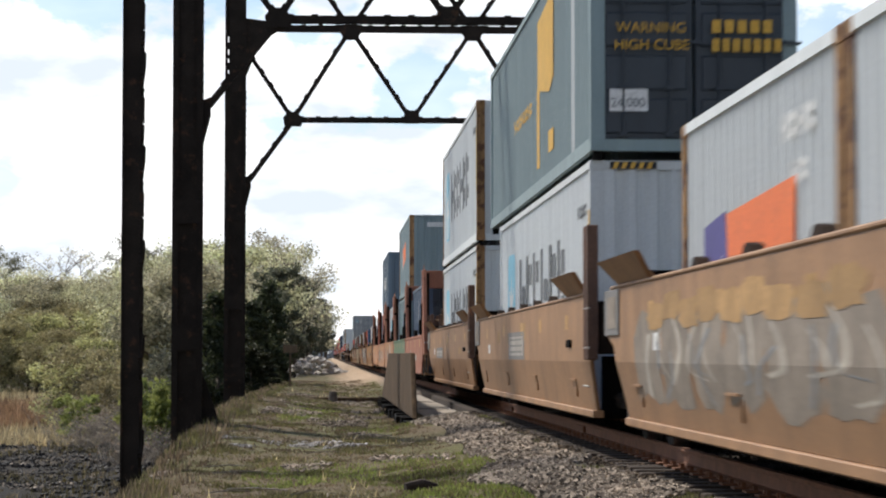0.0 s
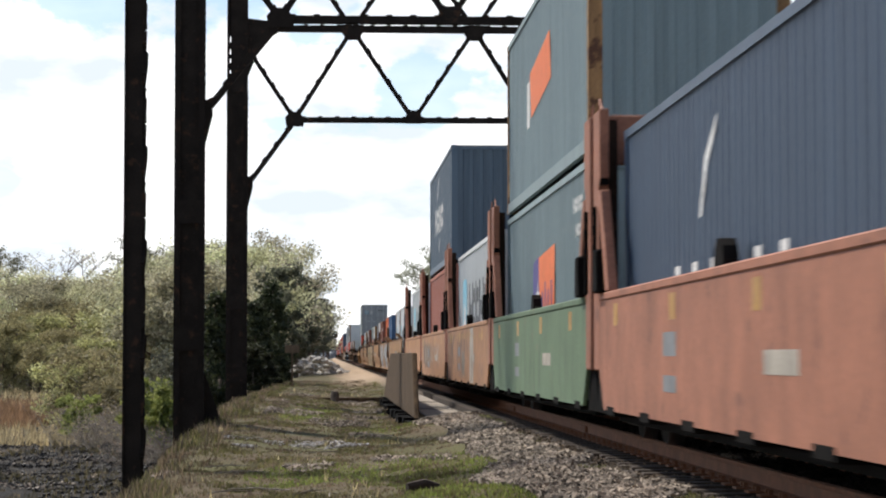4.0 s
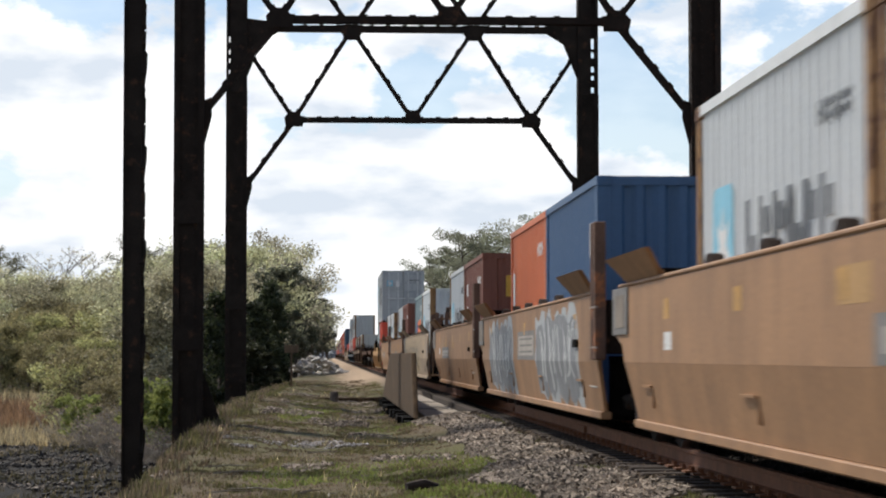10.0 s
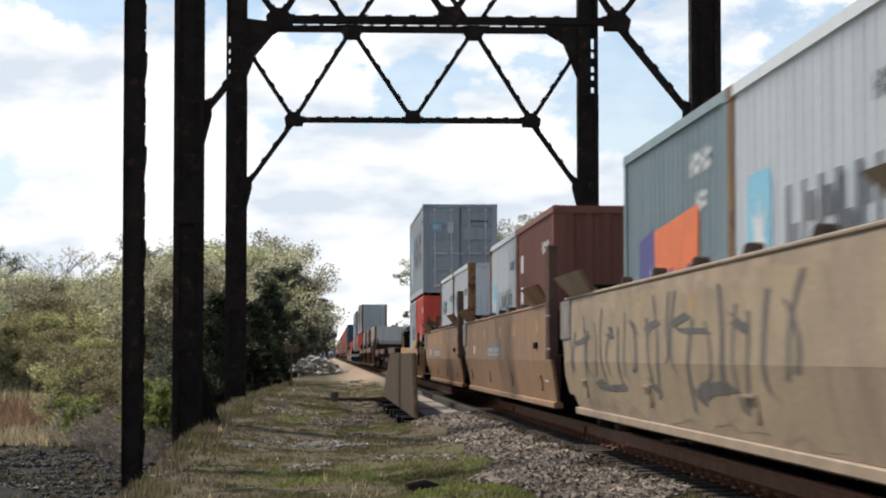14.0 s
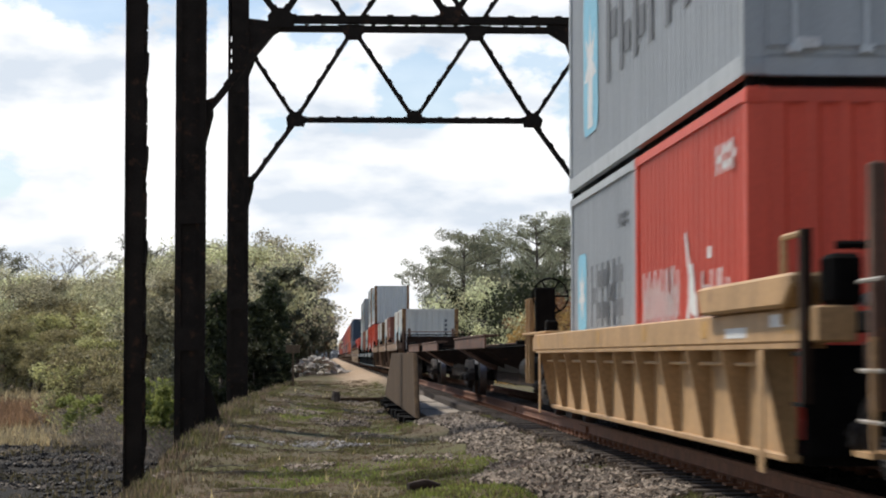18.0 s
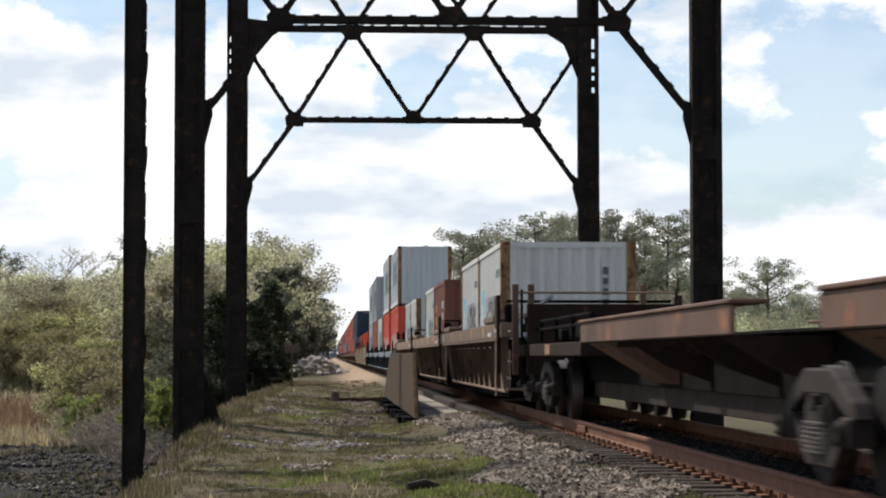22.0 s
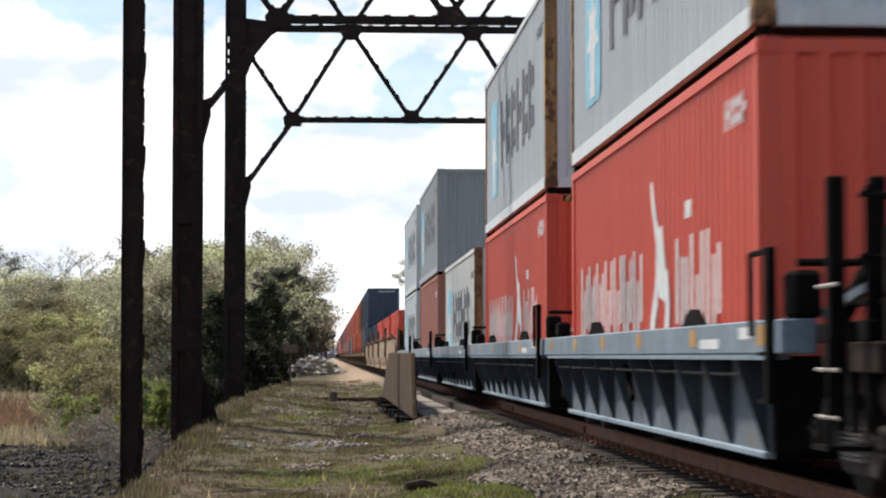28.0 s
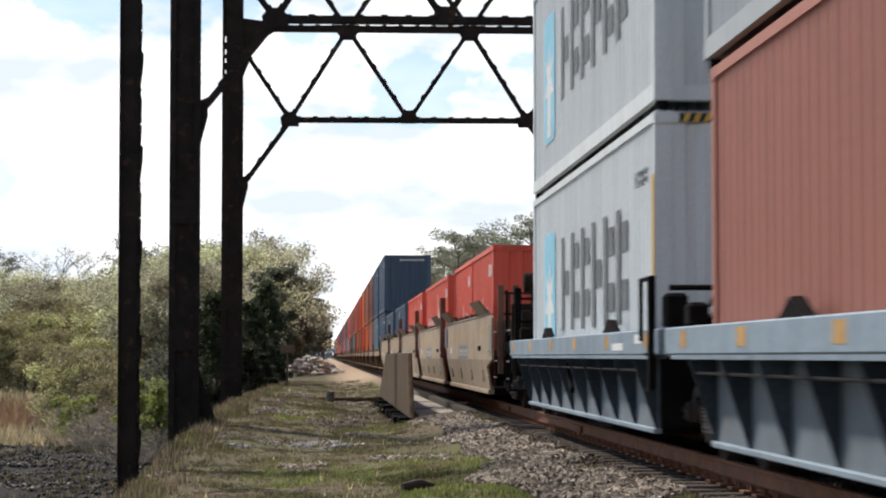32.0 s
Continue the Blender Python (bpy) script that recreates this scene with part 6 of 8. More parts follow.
def spine_car(s, L, wing0, wing1, truck_y):
    """An empty spine wagon: a low centre girder and a pair of wide wing platforms."""
    root = tagged(empty("spine_wagon", TRACK_X, s, 0), "empty dark brown spine wagon with rusty wing platforms", "railway wagon", "wagons of the train")
    MOVERS.append((root, s, 0))
    um = CAR["umber"]
    # upper girder painted black for the shade beneath the deck
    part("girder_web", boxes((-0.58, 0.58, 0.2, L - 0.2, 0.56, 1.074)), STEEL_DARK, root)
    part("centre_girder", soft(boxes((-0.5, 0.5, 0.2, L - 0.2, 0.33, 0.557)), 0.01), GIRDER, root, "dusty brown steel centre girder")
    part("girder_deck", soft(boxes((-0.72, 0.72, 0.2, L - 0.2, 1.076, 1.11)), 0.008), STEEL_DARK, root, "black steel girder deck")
    for k in (-1, 1):
        bm = bmesh.new()
        prism(bm, [(wing0, 1.05), (wing1, 1.05), (wing1, 1.27), (wing0, 1.27)], k * 1.42 - 0.02, k * 1.42 + 0.02)
        part("wing_side", soft(bm, 0.01), CAR["rusty"], root, "rust-orange wing side plate")
        a = [(0.5, 0.62), (1.0, 0.8), (1.4, 1.05), (0.5, 1.05)]
        for y in (wing0 + 0.6, wing0 + 2.6, wing1 - 3.6):
            part("wing_bracket", plate(bmesh.new(), [(k * x, z) for x, z in a][::k], y - 0.03, y + 0.03), um, root)
        for i in range(7):
            y = wing0 + 0.8 + i * (wing1 - wing0 - 1.6) / 6
            piece("wing_rivet", (k,), lambda: soft(boxes((k * 1.0 - 0.3, k * 1.0 + 0.3, -0.02, 0.02, 0.99, 1.05)), 0.006), um, root, m=pose(0, y, 0))
    for k in (-1, 1):
        part("wing_ledge", soft(boxes((k * 1.3 - 0.16, k * 1.3 + 0.14, wing0 - 0.03, wing1 + 0.03, 1.272, 1.305)), 0.008), CAR["rusty"], root, "sun-faded rusty wing ledge")
    bm = bmesh.new()
    tb = [(-1.36, 1.045), (1.36, 1.045), (0.62, 0.6), (-0.62, 0.6)]
    plate(bm, tb, wing1 - 1.7, wing1 - 0.1)
    part("bolster_box", soft(bm, 0.015), CAR["rusty"], root, "tapered rusty bolster under the wings")
    part("stanchion", soft(boxes((-0.3, 0.3, L - 3.4, L - 3.0, 1.11, 1.24), (-0.09, 0.09, L - 3.3, L - 3.1, 1.24, 1.5)), 0.02), STEEL_DARK, root)
    part("hitch_plate", soft(boxes((-0.6, 0.6, L - 4.2, L - 2.4, 1.111, 1.16)), 0.01), STEEL_DARK, root)
    for y in truck_y:
        truck(root, y, s)
    if truck_y[0] < 1:
        bm = rod(bmesh.new(), (-1.0, 2.5, 0.7), (-1.0, 3.5, 0.7), 0.19, 18)
        rod(bm, (-1.0, 2.42, 0.7), (-1.0, 2.5, 0.7), 0.1, 18, 0.19)
        part("air_reservoir", bm, GREASE, root, "grey air reservoir tank", smooth=False)
    return root


# each row: builder and place along the train, counted from its first visible wagon
W_FIRST = smooth_well(3.6, 19.6, "tan", False, seed=1)
scrawl(W_FIRST, FADED_GREY, 7.6, 16.8, 0.5, 1.3, 6, 5, 0, fill=True)
scrawl(W_FIRST, GRAFFITI_PALE, 7.8, 16.6, 0.5, 1.25, 11, 9, 1, 0.16)
scrawl(W_FIRST, GRAFFITI_GREY, 8.2, 16.4, 0.5, 1.1, 8, 15, 2, 0.09)
scrawl(W_FIRST, FADED[0], 8.0, 16.0, 1.15, 1.4, 9, 48, 3, fill=True)
scrawl(W_FIRST, GRAFFITI_PALE, 1.5, 6.5, 0.35, 1.45, 3, 47, 0, fill=True)
smooth_well(23.6, 19.6, "tan", False, seed=2, panel=(8.6, True))
end_gear(smooth_well(43.8, 19.6, "tan", True, seed=3, panel=(11.5, False)), 19.6, 1, CAR["tan"])
end_gear(bulkhead_well(67.0, 15.0, "brick", "brick", False, True), 0.0, -1, CAR["tan"])
bulkhead_well(82.2, 15.0, "green", "brick", False)
W_PATCHED = bulkhead_well(97.5, 14.8, "salmon", "brick", False)
slab_mark("paint_patch", W_PATCHED, GRAFFITI_PALE, rect(4.7, 5.75, 0.37, 1.46), -1.4585)
slab_mark("paint_patch", W_PATCHED, DATA_PALE, rect(5.85, 5.95, 0.4, 1.4), -1.4585)
slab_mark("paint_patch", W_PATCHED, STAIN, rect(5.1, 5.2, 0.4, 0.9), -1.4605)
scrawl(W_PATCHED, STAIN, 6.4, 13.0, 0.5, 1.4, 7, 37, 0, 0.3, kink=False)
scrawl(W_PATCHED, FADED_GREY, 7.5, 8.6, 0.45, 1.0, 2, 38, 1, fill=True, kink=False)
scrawl(W_PATCHED, FADED[0], 3.0, 13.0, 1.2, 1.38, 7, 39, 1, 0.3, kink=False)
W_SALMON = bulkhead_well(112.7, 14.8, "salmon", "brick", False)
scrawl(W_SALMON, STAIN, 8.5, 13.0, 0.6, 1.35, 4, 31, 0, fill=True, kink=False)
scrawl(W_SALMON, GRAFFITI_PALE, 3.4, 12.6, 0.6, 1.3, 14, 29, 1, 0.11, kink=False)
scrawl(W_SALMON, FADED_GREY, 3.6, 12.4, 0.6, 1.3, 9, 30, 2, 0.09, kink=False)
end_gear(bulkhead_well(127.9, 14.6, "salmon", "brick", True), 14.6, 1, CAR["brick"])
end_gear(smooth_well(147.4, 19.6, "tan", False, seed=4, panel=(5.5, False), coupled=True), 0.2, -1, CAR["tan"])
W_SPRAYED = smooth_well(167.4, 19.4, "tan", False, seed=5, panel=(7.7, True))
for ya, yb in ((2.4, 7.4), (11.4, 16.2)):
    scrawl(W_SPRAYED, PAINT["grey"], ya - 0.2, yb + 0.1, 0.3, 1.5, 4, 10, 0, fill=True)
    scrawl(W_SPRAYED, GRAFFITI_GREY, ya, yb, 0.34, 1.45, 5, 11, 1, 0.5)
    scrawl(W_SPRAYED, GRAFFITI_GREY, ya, yb, 0.36, 1.4, 4, 13, 2, fill=True)
    scrawl(W_SPRAYED, PAINT["white"], ya + 0.1, yb - 0.1, 0.4, 1.4, 8, 17, 4, 0.1)
    scrawl(W_SPRAYED, LETTER_WHITE, ya + 0.3, yb - 0.3, 0.7, 1.3, 7, 43, 5, 0.07)
end_gear(smooth_well(187.0, 18.3, "tan", True, seed=6, panel=(10.4, False)), 18.3, 1, CAR["tan"])
W_TAGGED = smooth_well(209.2, 19.8, "sand", False, seed=7, coupled=True)
end_gear(W_TAGGED, 0.2, -1, CAR["tan"])
scrawl(W_TAGGED, GRAFFITI_CREAM, 4.6, 19.0, 0.34, 1.46, 7, 53, 0, fill=True)
scrawl(W_TAGGED, GRAFFITI_CREAM, 5.2, 18.4, 0.34, 1.46, 6, 54, 1, fill=True)
scrawl(W_TAGGED, STROKE, 5.0, 18.6, 0.36, 1.44, 22, 23, 3, 0.15)
scrawl(W_TAGGED, STROKE, 7.0, 18.0, 1.0, 1.2, 6, 24, 4, 0.4)
scrawl(W_TAGGED, STROKE, 7.4, 17.0, 0.5, 0.66, 5, 25, 4, 0.4)
smooth_well(229.3, 19.6, "tan", False, seed=8, panel=(9.0, False))
end_gear(smooth_well(249.2, 18.4, "tan", True, seed=9, panel=(9.3, False)), 18.4, 1, CAR["tan"])
YELLOW_CAR = ribbed_well(270.9, 18.0, "yellow", 0.98, 1.19, True, ribs=11, bottom=0.22)
end_gear(YELLOW_CAR, 0.0, -1, CAR["yellow"], 1.0)


def brake_wheel(root, x, y, z):
    bm = bmesh.new()
    n = 20
    for i in range(n):
        a, b = i * math.tau / n, (i + 1) * math.tau / n
        rod(bm, (x + math.cos(a) * 0.26, y, z + math.sin(a) * 0.26), (x + math.cos(b) * 0.26, y, z + math.sin(b) * 0.26), 0.016, 6)
    for i in range(6):
        a = i * math.tau / 6
        rod(bm, (x, y + 0.03, z), (x + math.cos(a) * 0.26, y, z + math.sin(a) * 0.26), 0.014, 5)
    rod(bm, (x, y - 0.04, z), (x, y + 0.1, z), 0.05, 10)
    part("brake_wheel", bm, STEEL_DARK, root, "black spoked brake wheel")
    part("brake_stand", soft(boxes((x - 0.24, x + 0.05, y - 0.26, y - 0.08, 1.25, z + 0.12)), 0.02), STEEL_DARK, root)


brake_wheel(YELLOW_CAR, -1.05, 20.1, 1.78)
for yy in (20.2, 20.7):
    part("handrail_post", soft(boxes((-1.36, -1.28, yy, yy + 0.08, 0.5, 1.75)), 0.01), CAR["yellow"], YELLOW_CAR)
part("cross_walk", soft(boxes((-1.4, 1.4, 17.3, 20.9, 1.2, 1.24)), 0.01), CAR["yellow"], YELLOW_CAR)
part("end_fairing", soft(boxes((-1.42, -1.0, 17.2, 18.9, 0.95, 1.16)), 0.02), CAR["yellow"], YELLOW_CAR)
spine_car(291.4, 18.0, 8.2, 18.2, (0.3, 19.8))
spine_car(310.0, 18.2, 8.1, 17.8, (19.6,))
W_SPINE = spine_car(329.0, 20.2, 1.7, 11.2, (19.0,))
part("end_platform", soft(boxes((-1.26, 1.26, 12.8, 19.7, 0.9, 1.075)), 0.012), CAR["umber"], W_SPINE, "dark brown end platform")
part("faded_patch", soft(boxes((-1.268, -1.261, 16.6, 17.2, 0.92, 1.06)), 0.002), CAR["salmon"], W_SPINE, "faded orange paint patch")
for za in (1.3, 1.42):
    part("hand_rail", rod(bmesh.new(), (-1.1, 12.9, za), (-1.1, 19.6, za), 0.022, 6), STEEL_DARK, W_SPINE)
for yb in (13.0, 15.1, 17.3, 19.5):
    part("rail_post", soft(boxes((-1.13, -1.07, yb - 0.03, yb + 0.03, 1.115, 1.45)), 0.006), STEEL_DARK, W_SPINE)
for yb, wb, hb in ((13.6, 1.1, 0.2), (15.6, 1.4, 0.26), (18.0, 0.9, 0.18)):
    part("equipment_box", soft(boxes((-0.95, -0.3, yb, yb + wb, 1.115, 1.115 + hb)), 0.03), STEEL_DARK, W_SPINE)
end_gear(ribbed_well(351.5, 19.2, "brown", 1.2, 1.45, False, ribs=12, bottom=0.28), 0.0, -1, CAR["brown"], 1.1)
ribbed_well(371.3, 19.2, "brown", 1.2, 1.45, False, ribs=12, bottom=0.28)
ribbed_well(391.0, 18.6, "brown", 1.2, 1.45, True, ribs=12, bottom=0.28)
for sb in (414.1, 429.6, 445.1, 460.8, 476.3):
    bw = ribbed_well(sb, 15.1, "pale_blue", 0.91, 1.13, sb == 476.3, ribs=10, bottom=0.2)
    if sb == 414.1:
        end_gear(bw, 0.0, -1, STEEL_DARK, 1.0)
    if sb == 476.3:
        end_gear(bw, 15.1, 1, STEEL_DARK, 1.0)
for i in range(5):
    sw = smooth_well(496.0 + 15.2 * i, 14.8, "sand", i == 4, seed=20 + i, panel=(6.0, False), spin=False, top=1.6, coupled=i == 0)
    if i == 0:
        end_gear(sw, 0.2, -1, CAR["umber"])
FT20, FT40, FT45, FT53, STD, HC = 6.058, 12.192, 13.716, 16.154, 2.591, 2.896
B, GAP = 0.29, 0.1
container(7.0, FT20, STD, B, "pale", "plain", rust=True, label="pale grey steel shipping container with rusty corner posts")
container(13.15, FT20, STD, B, "pale", "flag", rust=True, label="pale grey shipping container with an orange and purple logo panel")
c45 = container(26.0, FT45, HC, B, "pale", "star", label="pale grey long shipping container with a blue star panel")
hazard_strip(c45, HC)
slab45 = part("size_sign", soft(boxes((0.62, 1.0, 0.012, 0.02, 1.55, 1.85)), 0.004), LETTER_YELLOW, c45, "yellow size sign")
words_on(c45, "45", 0.66, 1.6, 0.27, BLACK_PAINT, 0.01)
post_marks(c45, HC)
c53 = container(25.9, FT53, HC, B + HC + GAP, "teal", "yellow", "doors", doors="door", label="faded teal long shipping container with yellow marks and dark doors")
words_on(c53, "WARNING", -0.93, 1.38, 0.17, LETTER_YELLOW, -0.055)
words_on(c53, "HIGH CUBE", -0.95, 1.18, 0.17, LETTER_YELLOW, -0.055)
end_bars(c53, LETTER_YELLOW, 0.2, 1.38, 0.75, 0.15, 5, -0.055)
end_bars(c53, LETTER_YELLOW, 0.2, 1.16, 0.85, 0.15, 7, -0.055)
part("notice", boxes((-1.0, -0.55, -0.03, -0.024, 0.46, 0.72)), LETTER_WHITE, c53, "white notice panel")
words_on(c53, "24,000", -0.99, 0.51, 0.15, LETTER_GREY, -0.032)
for sz in (B, B + HC + GAP):
    c = container(46.05, FT45, HC, sz, "pale", "star", rust=True, label="pale grey long shipping container with star panel and rusty posts")
    post_marks(c, HC)
container(69.1, FT40, HC, 0.34, "navy", "swoosh", "doors", doors="door", label="dark navy shipping container with white marks in a braced wagon")
container(84.5, FT40, HC, 0.34, "teal", "flag", label="faded teal shipping container with an orange and purple logo")
c4 = container(84.5, FT40, HC, 0.34 + GAP + HC, "teal", "flag_small", rust=True, label="faded teal shipping container with a small orange logo")
part("number_plate_strip", boxes((-0.55, 0.75, 0.012, 0.02, HC - 0.45, HC - 0.28)), LETTER_WHITE, c4, "white strip of lettering")
container(99.3, FT40, HC, 0.34, "pale", "star", label="pale grey shipping container with star panel in a braced wagon")
container(114.6, FT40, HC, 0.34, "rose", "", label="faded brick red plain shipping container")
c6 = container(114.6, FT40, HC, 0.34 + GAP + HC, "ink", "swoosh_high", label="ink blue shipping container with white marks above a red one")
container(129.6, FT40, HC, 0.34, "pale", "star", label="pale grey shipping container with star panel in a braced wagon")
for sn, pn, kn in ((150.6, "white", "star"), (156.8, "white", "star"), (169.8, "blue", "ship"), (175.95, "orange", "strip"), (189.0, "oxide", "numbers"), (195.15, "pale", "star"),
                   (212.3, "pale", "star"), (218.4, "teal", "flag"), (231.8, "oxide", "numbers"), (237.9, "pale", "star"), (250.7, "white", "star_small"), (256.8, "white", "star_small")):
    c = container(sn, FT20, STD, 0.37, pn, kn, rust=pn in ("white", "pale"))
    if sn == 189.0:
        end_bars(c, LETTER_YELLOW, -0.75, 1.72, 1.3, 0.42, 3)
container(274.5, FT20, STD, B, "red", "figure", label="bright red shipping container with white script marks")
container(280.6, FT20, STD, B, "grey", "star", label="grey shipping container with a blue star panel and charcoal marks")
c14 = container(274.6, FT40, HC, B + STD + GAP, "grey", "star", "doors", label="grey shipping container with closed doors and bright lock bars")
part("door_star", plate(bmesh.new(), [(-0.78 + y, 2.15 + z) for y, z in [(a - 0, b) for a, b in star(0, 0, 0.16)]], -0.032, -0.026), LETTER_WHITE, c14)
part("door_panel", boxes((-0.95, -0.61, -0.025, -0.018, 1.98, 2.32)), SKY_BLUE, c14)
part("notice", boxes((-0.42, -0.22, -0.025, -0.018, 1.95, 2.3)), LETTER_WHITE, c14)
part("notice", boxes((0.3, 0.52, -0.025, -0.018, 0.2, 0.28)), LETTER_YELLOW, c14)
part("notice", boxes((-0.85, -0.65, -0.025, -0.018, 0.2, 0.28)), LETTER_WHITE, c14)
end_bars(c14, LETTER_GREY, 0.35, 2.3, 0.6, 0.07, 7, -0.024)
for sn, pn, kn in ((355.0, "cream", "star"), (361.1, "cream", "star"), (374.8, "oxide", "upright"), (380.9, "cream", "star"), (394.4, "cream", "star"), (400.5, "cream", "star")):
    c = container(sn, FT20, STD, 0.36, pn, kn, rust=pn == "cream")
    if sn == 355.0:
        bm = bmesh.new()
        for i in range(9):
            box(bm, 0.62, 0.72, 0.012, 0.02, 0.5 + i * 0.19, 0.62 + i * 0.19)
        part("lettering", bm, LETTER_GREY, c)
c = container(416.2, FT40, HC, 0.28, "red", "figure", label="bright red shipping container with large white script marks")
container(416.3, FT40, STD, 0.28 + GAP + HC, "pale", "star", rust=True, label="pale grey shipping container with star panel above a red one")
c = container(431.7, FT40, HC, 0.28, "red", "figure", label="bright red shipping container with large white script marks")
hazard_strip(c, HC)
c = container(431.8, FT40, HC, 0.28 + GAP + HC, "pale", "star", rust=True, label="pale grey shipping container with star panel above a red one")
post_marks(c, HC)
c = container(447.2, FT40, HC, 0.28, "cream", "star", rust=True, label="dirty cream shipping container with star panel and rusty posts")
hazard_strip(c, HC)
glyphs(c, LETTER_GREY, FT40 - 3.4, 6.4, 0.24, 0.4, 7, 44)
c = container(463.0, FT40, HC, 0.28, "rose", "plain", label="faded brick red shipping container on a pale blue wagon")
hazard_strip(c, HC)
sign = part("caution_sign", soft(boxes((-0.83, -0.47, 0.01, 0.02, HC - 0.79, HC - 0.36)), 0.004), LETTER_YELLOW, c, "yellow caution sign")
part("lettering", boxes(*[(x0, x1, 0.006, 0.009, HC - z, HC - z + 0.045) for x0, x1, z in ((-0.77, -0.53, 0.47), (-0.71, -0.59, 0.59), (-0.74, -0.57, 0.72))]), TIMBER, sign)
c = container(463.3, FT40, HC, 0.28 + GAP + HC, "grey", "star", label="grey shipping container with star panel above a brick red one")
post_marks(c, HC)
for z in (0.28, 0.28 + GAP + HC):
    c = container(478.25, FT40, HC, z, "pale", "star", label="pale grey shipping container with star panel and yellow strips")
    post_marks(c, HC)
    hazard_strip(c, HC)
container(498.4, FT20, STD, 0.34, "red", "figure", label="red shipping container in a sand coloured wagon")
container(504.55, FT20, STD, 0.34, "red", "figure", label="red shipping container in a sand coloured wagon")
container(513.6, FT40, STD, 0.34, "red", "figure", label="red shipping container with a white logo")
container(528.6, FT40, STD, 0.34, "red", "figure", label="red shipping container with white marks")
container(543.9, FT40, STD, 0.34, "navy", "swoosh", label="navy shipping container with white marks")
container(559.2, FT40, STD, 0.34, "navy", "swoosh", label="navy shipping container with white marks")
c = container(574.6, FT40, HC, 0.28 + GAP + HC, "navy", "plain", label="navy shipping container on top of a stack")
end_bars(c, LETTER_WHITE, -0.4, HC - 0.3, 1.3, 0.09, 9)
tail = [("navy", "navy"), ("slate", "navy"), ("rose", "oxide"), ("orange", "rose"), ("red", "orange"), ("rose", "red"), ("orange", "rose"), ("oxide", "red"), ("teal", "rose")]
rt = random.Random(9)
sb, i = 572.4, 0
while sb < 1230:
    low, high = tail[i] if i < len(tail) else (rt.choice(["red", "rose", "oxide", "orange", "grey", "navy"]), rt.choice(["rose", "oxide", "rose", "navy", "red"]))
    ribbed_well(sb, 14.9, "brown" if i < 8 or rt.random() < 0.5 else "sand", 0.95, 1.17, i % 5 == 4, spin=False, ribs=7, far=True)
    container(sb + 1.4, FT40, HC, 0.28, low, "plain")
    if i:
        container(sb + 1.4, FT40, HC, 0.28 + GAP + HC, high, "plain")
    sb += 15.3 + (1.6 if i % 5 == 4 else 0)
    i += 1


# ---- plants ----
TOPS = {}


def leaf_cloud(rng, centres, radii, per, size, flat=0.75):
    """Small folded leaf tufts scattered round cluster centres, as arrays for one mesh."""
    n = len(centres) * per
    c = np.repeat(np.asarray(centres), per, axis=0)
    r = np.repeat(np.asarray(radii), per)[:, None]
    d = rng.normal(size=(n, 3))
    d /= np.linalg.norm(d, axis=1)[:, None]
    p = c + d * r * (rng.random((n, 1)) ** 0.45) * np.array([1, 1, flat])
    a = rng.normal(size=(n, 3))
    a /= np.linalg.norm(a, axis=1)[:, None]
    b = np.cross(a, rng.normal(size=(n, 3)))
    b /= np.linalg.norm(b, axis=1)[:, None] + 1e-9
    s = size * (0.6 + 0.8 * rng.random((n, 1)))
    v = np.stack([p - a * s * 0.5, p + b * s * 0.33, p + a * s * 0.6, p - b * s * 0.33], axis=1).reshape(-1, 3)
    f = np.arange(n * 4).reshape(-1, 4)
    return v.tolist(), f.tolist()


def limbs(bm, rnd, base, top, r, n, spread, levels=2, droop=0.0):
    """A trunk with tapering limbs; returns the limb ends."""
    base, top = Vector(base), Vector(top)
    bends = [base]
    for i in range(1, 5):
        bends.append(base.lerp(top, i / 4) + Vector((rnd.uniform(-1, 1), rnd.uniform(-1, 1), 0)) * (top - base).length * 0.025)
    for i in range(4):
        rod(bm, bends[i], bends[i + 1], r * (1 - 0.22 * i), 7, r * (1 - 0.22 * (i + 1)))
    ends = []
    for k in range(n):
        f = rnd.uniform(0.3, 1.0)
        i = min(3, int(f * 4))
        p = bends[i].lerp(bends[i + 1], f * 4 - i)
        a = rnd.uniform(0, math.tau)
        ln = spread * rnd.uniform(0.6, 1.1) * (1.15 - 0.6 * f)
        q = p + Vector((math.cos(a) * ln, math.sin(a) * ln, ln * rnd.uniform(0.25, 0.9) - droop))
        rr = r * 0.4 * (1.1 - f * 0.6)
        rod(bm, p, q, rr, 5, rr * 0.35)
        ends.append(q)
        if levels > 1:
            for _ in range(3):
                m = p.lerp(q, rnd.uniform(0.4, 0.95))
                e = m + Vector((rnd.uniform(-1, 1), rnd.uniform(-1, 1), rnd.uniform(0.0, 0.9))) * ln * 0.45
                rod(bm, m, e, rr * 0.4, 4, rr * 0.12)
                ends.append(e)
                if levels > 2:
                    for _ in range(3):
                        g = m.lerp(e, rnd.uniform(0.4, 1)) 
                        h = g + Vector((rnd.uniform(-1, 1), rnd.uniform(-1, 1), rnd.uniform(0.1, 1))) * ln * 0.3
                        rod(bm, g, h, rr * 0.18, 3, rr * 0.06)
    return ends


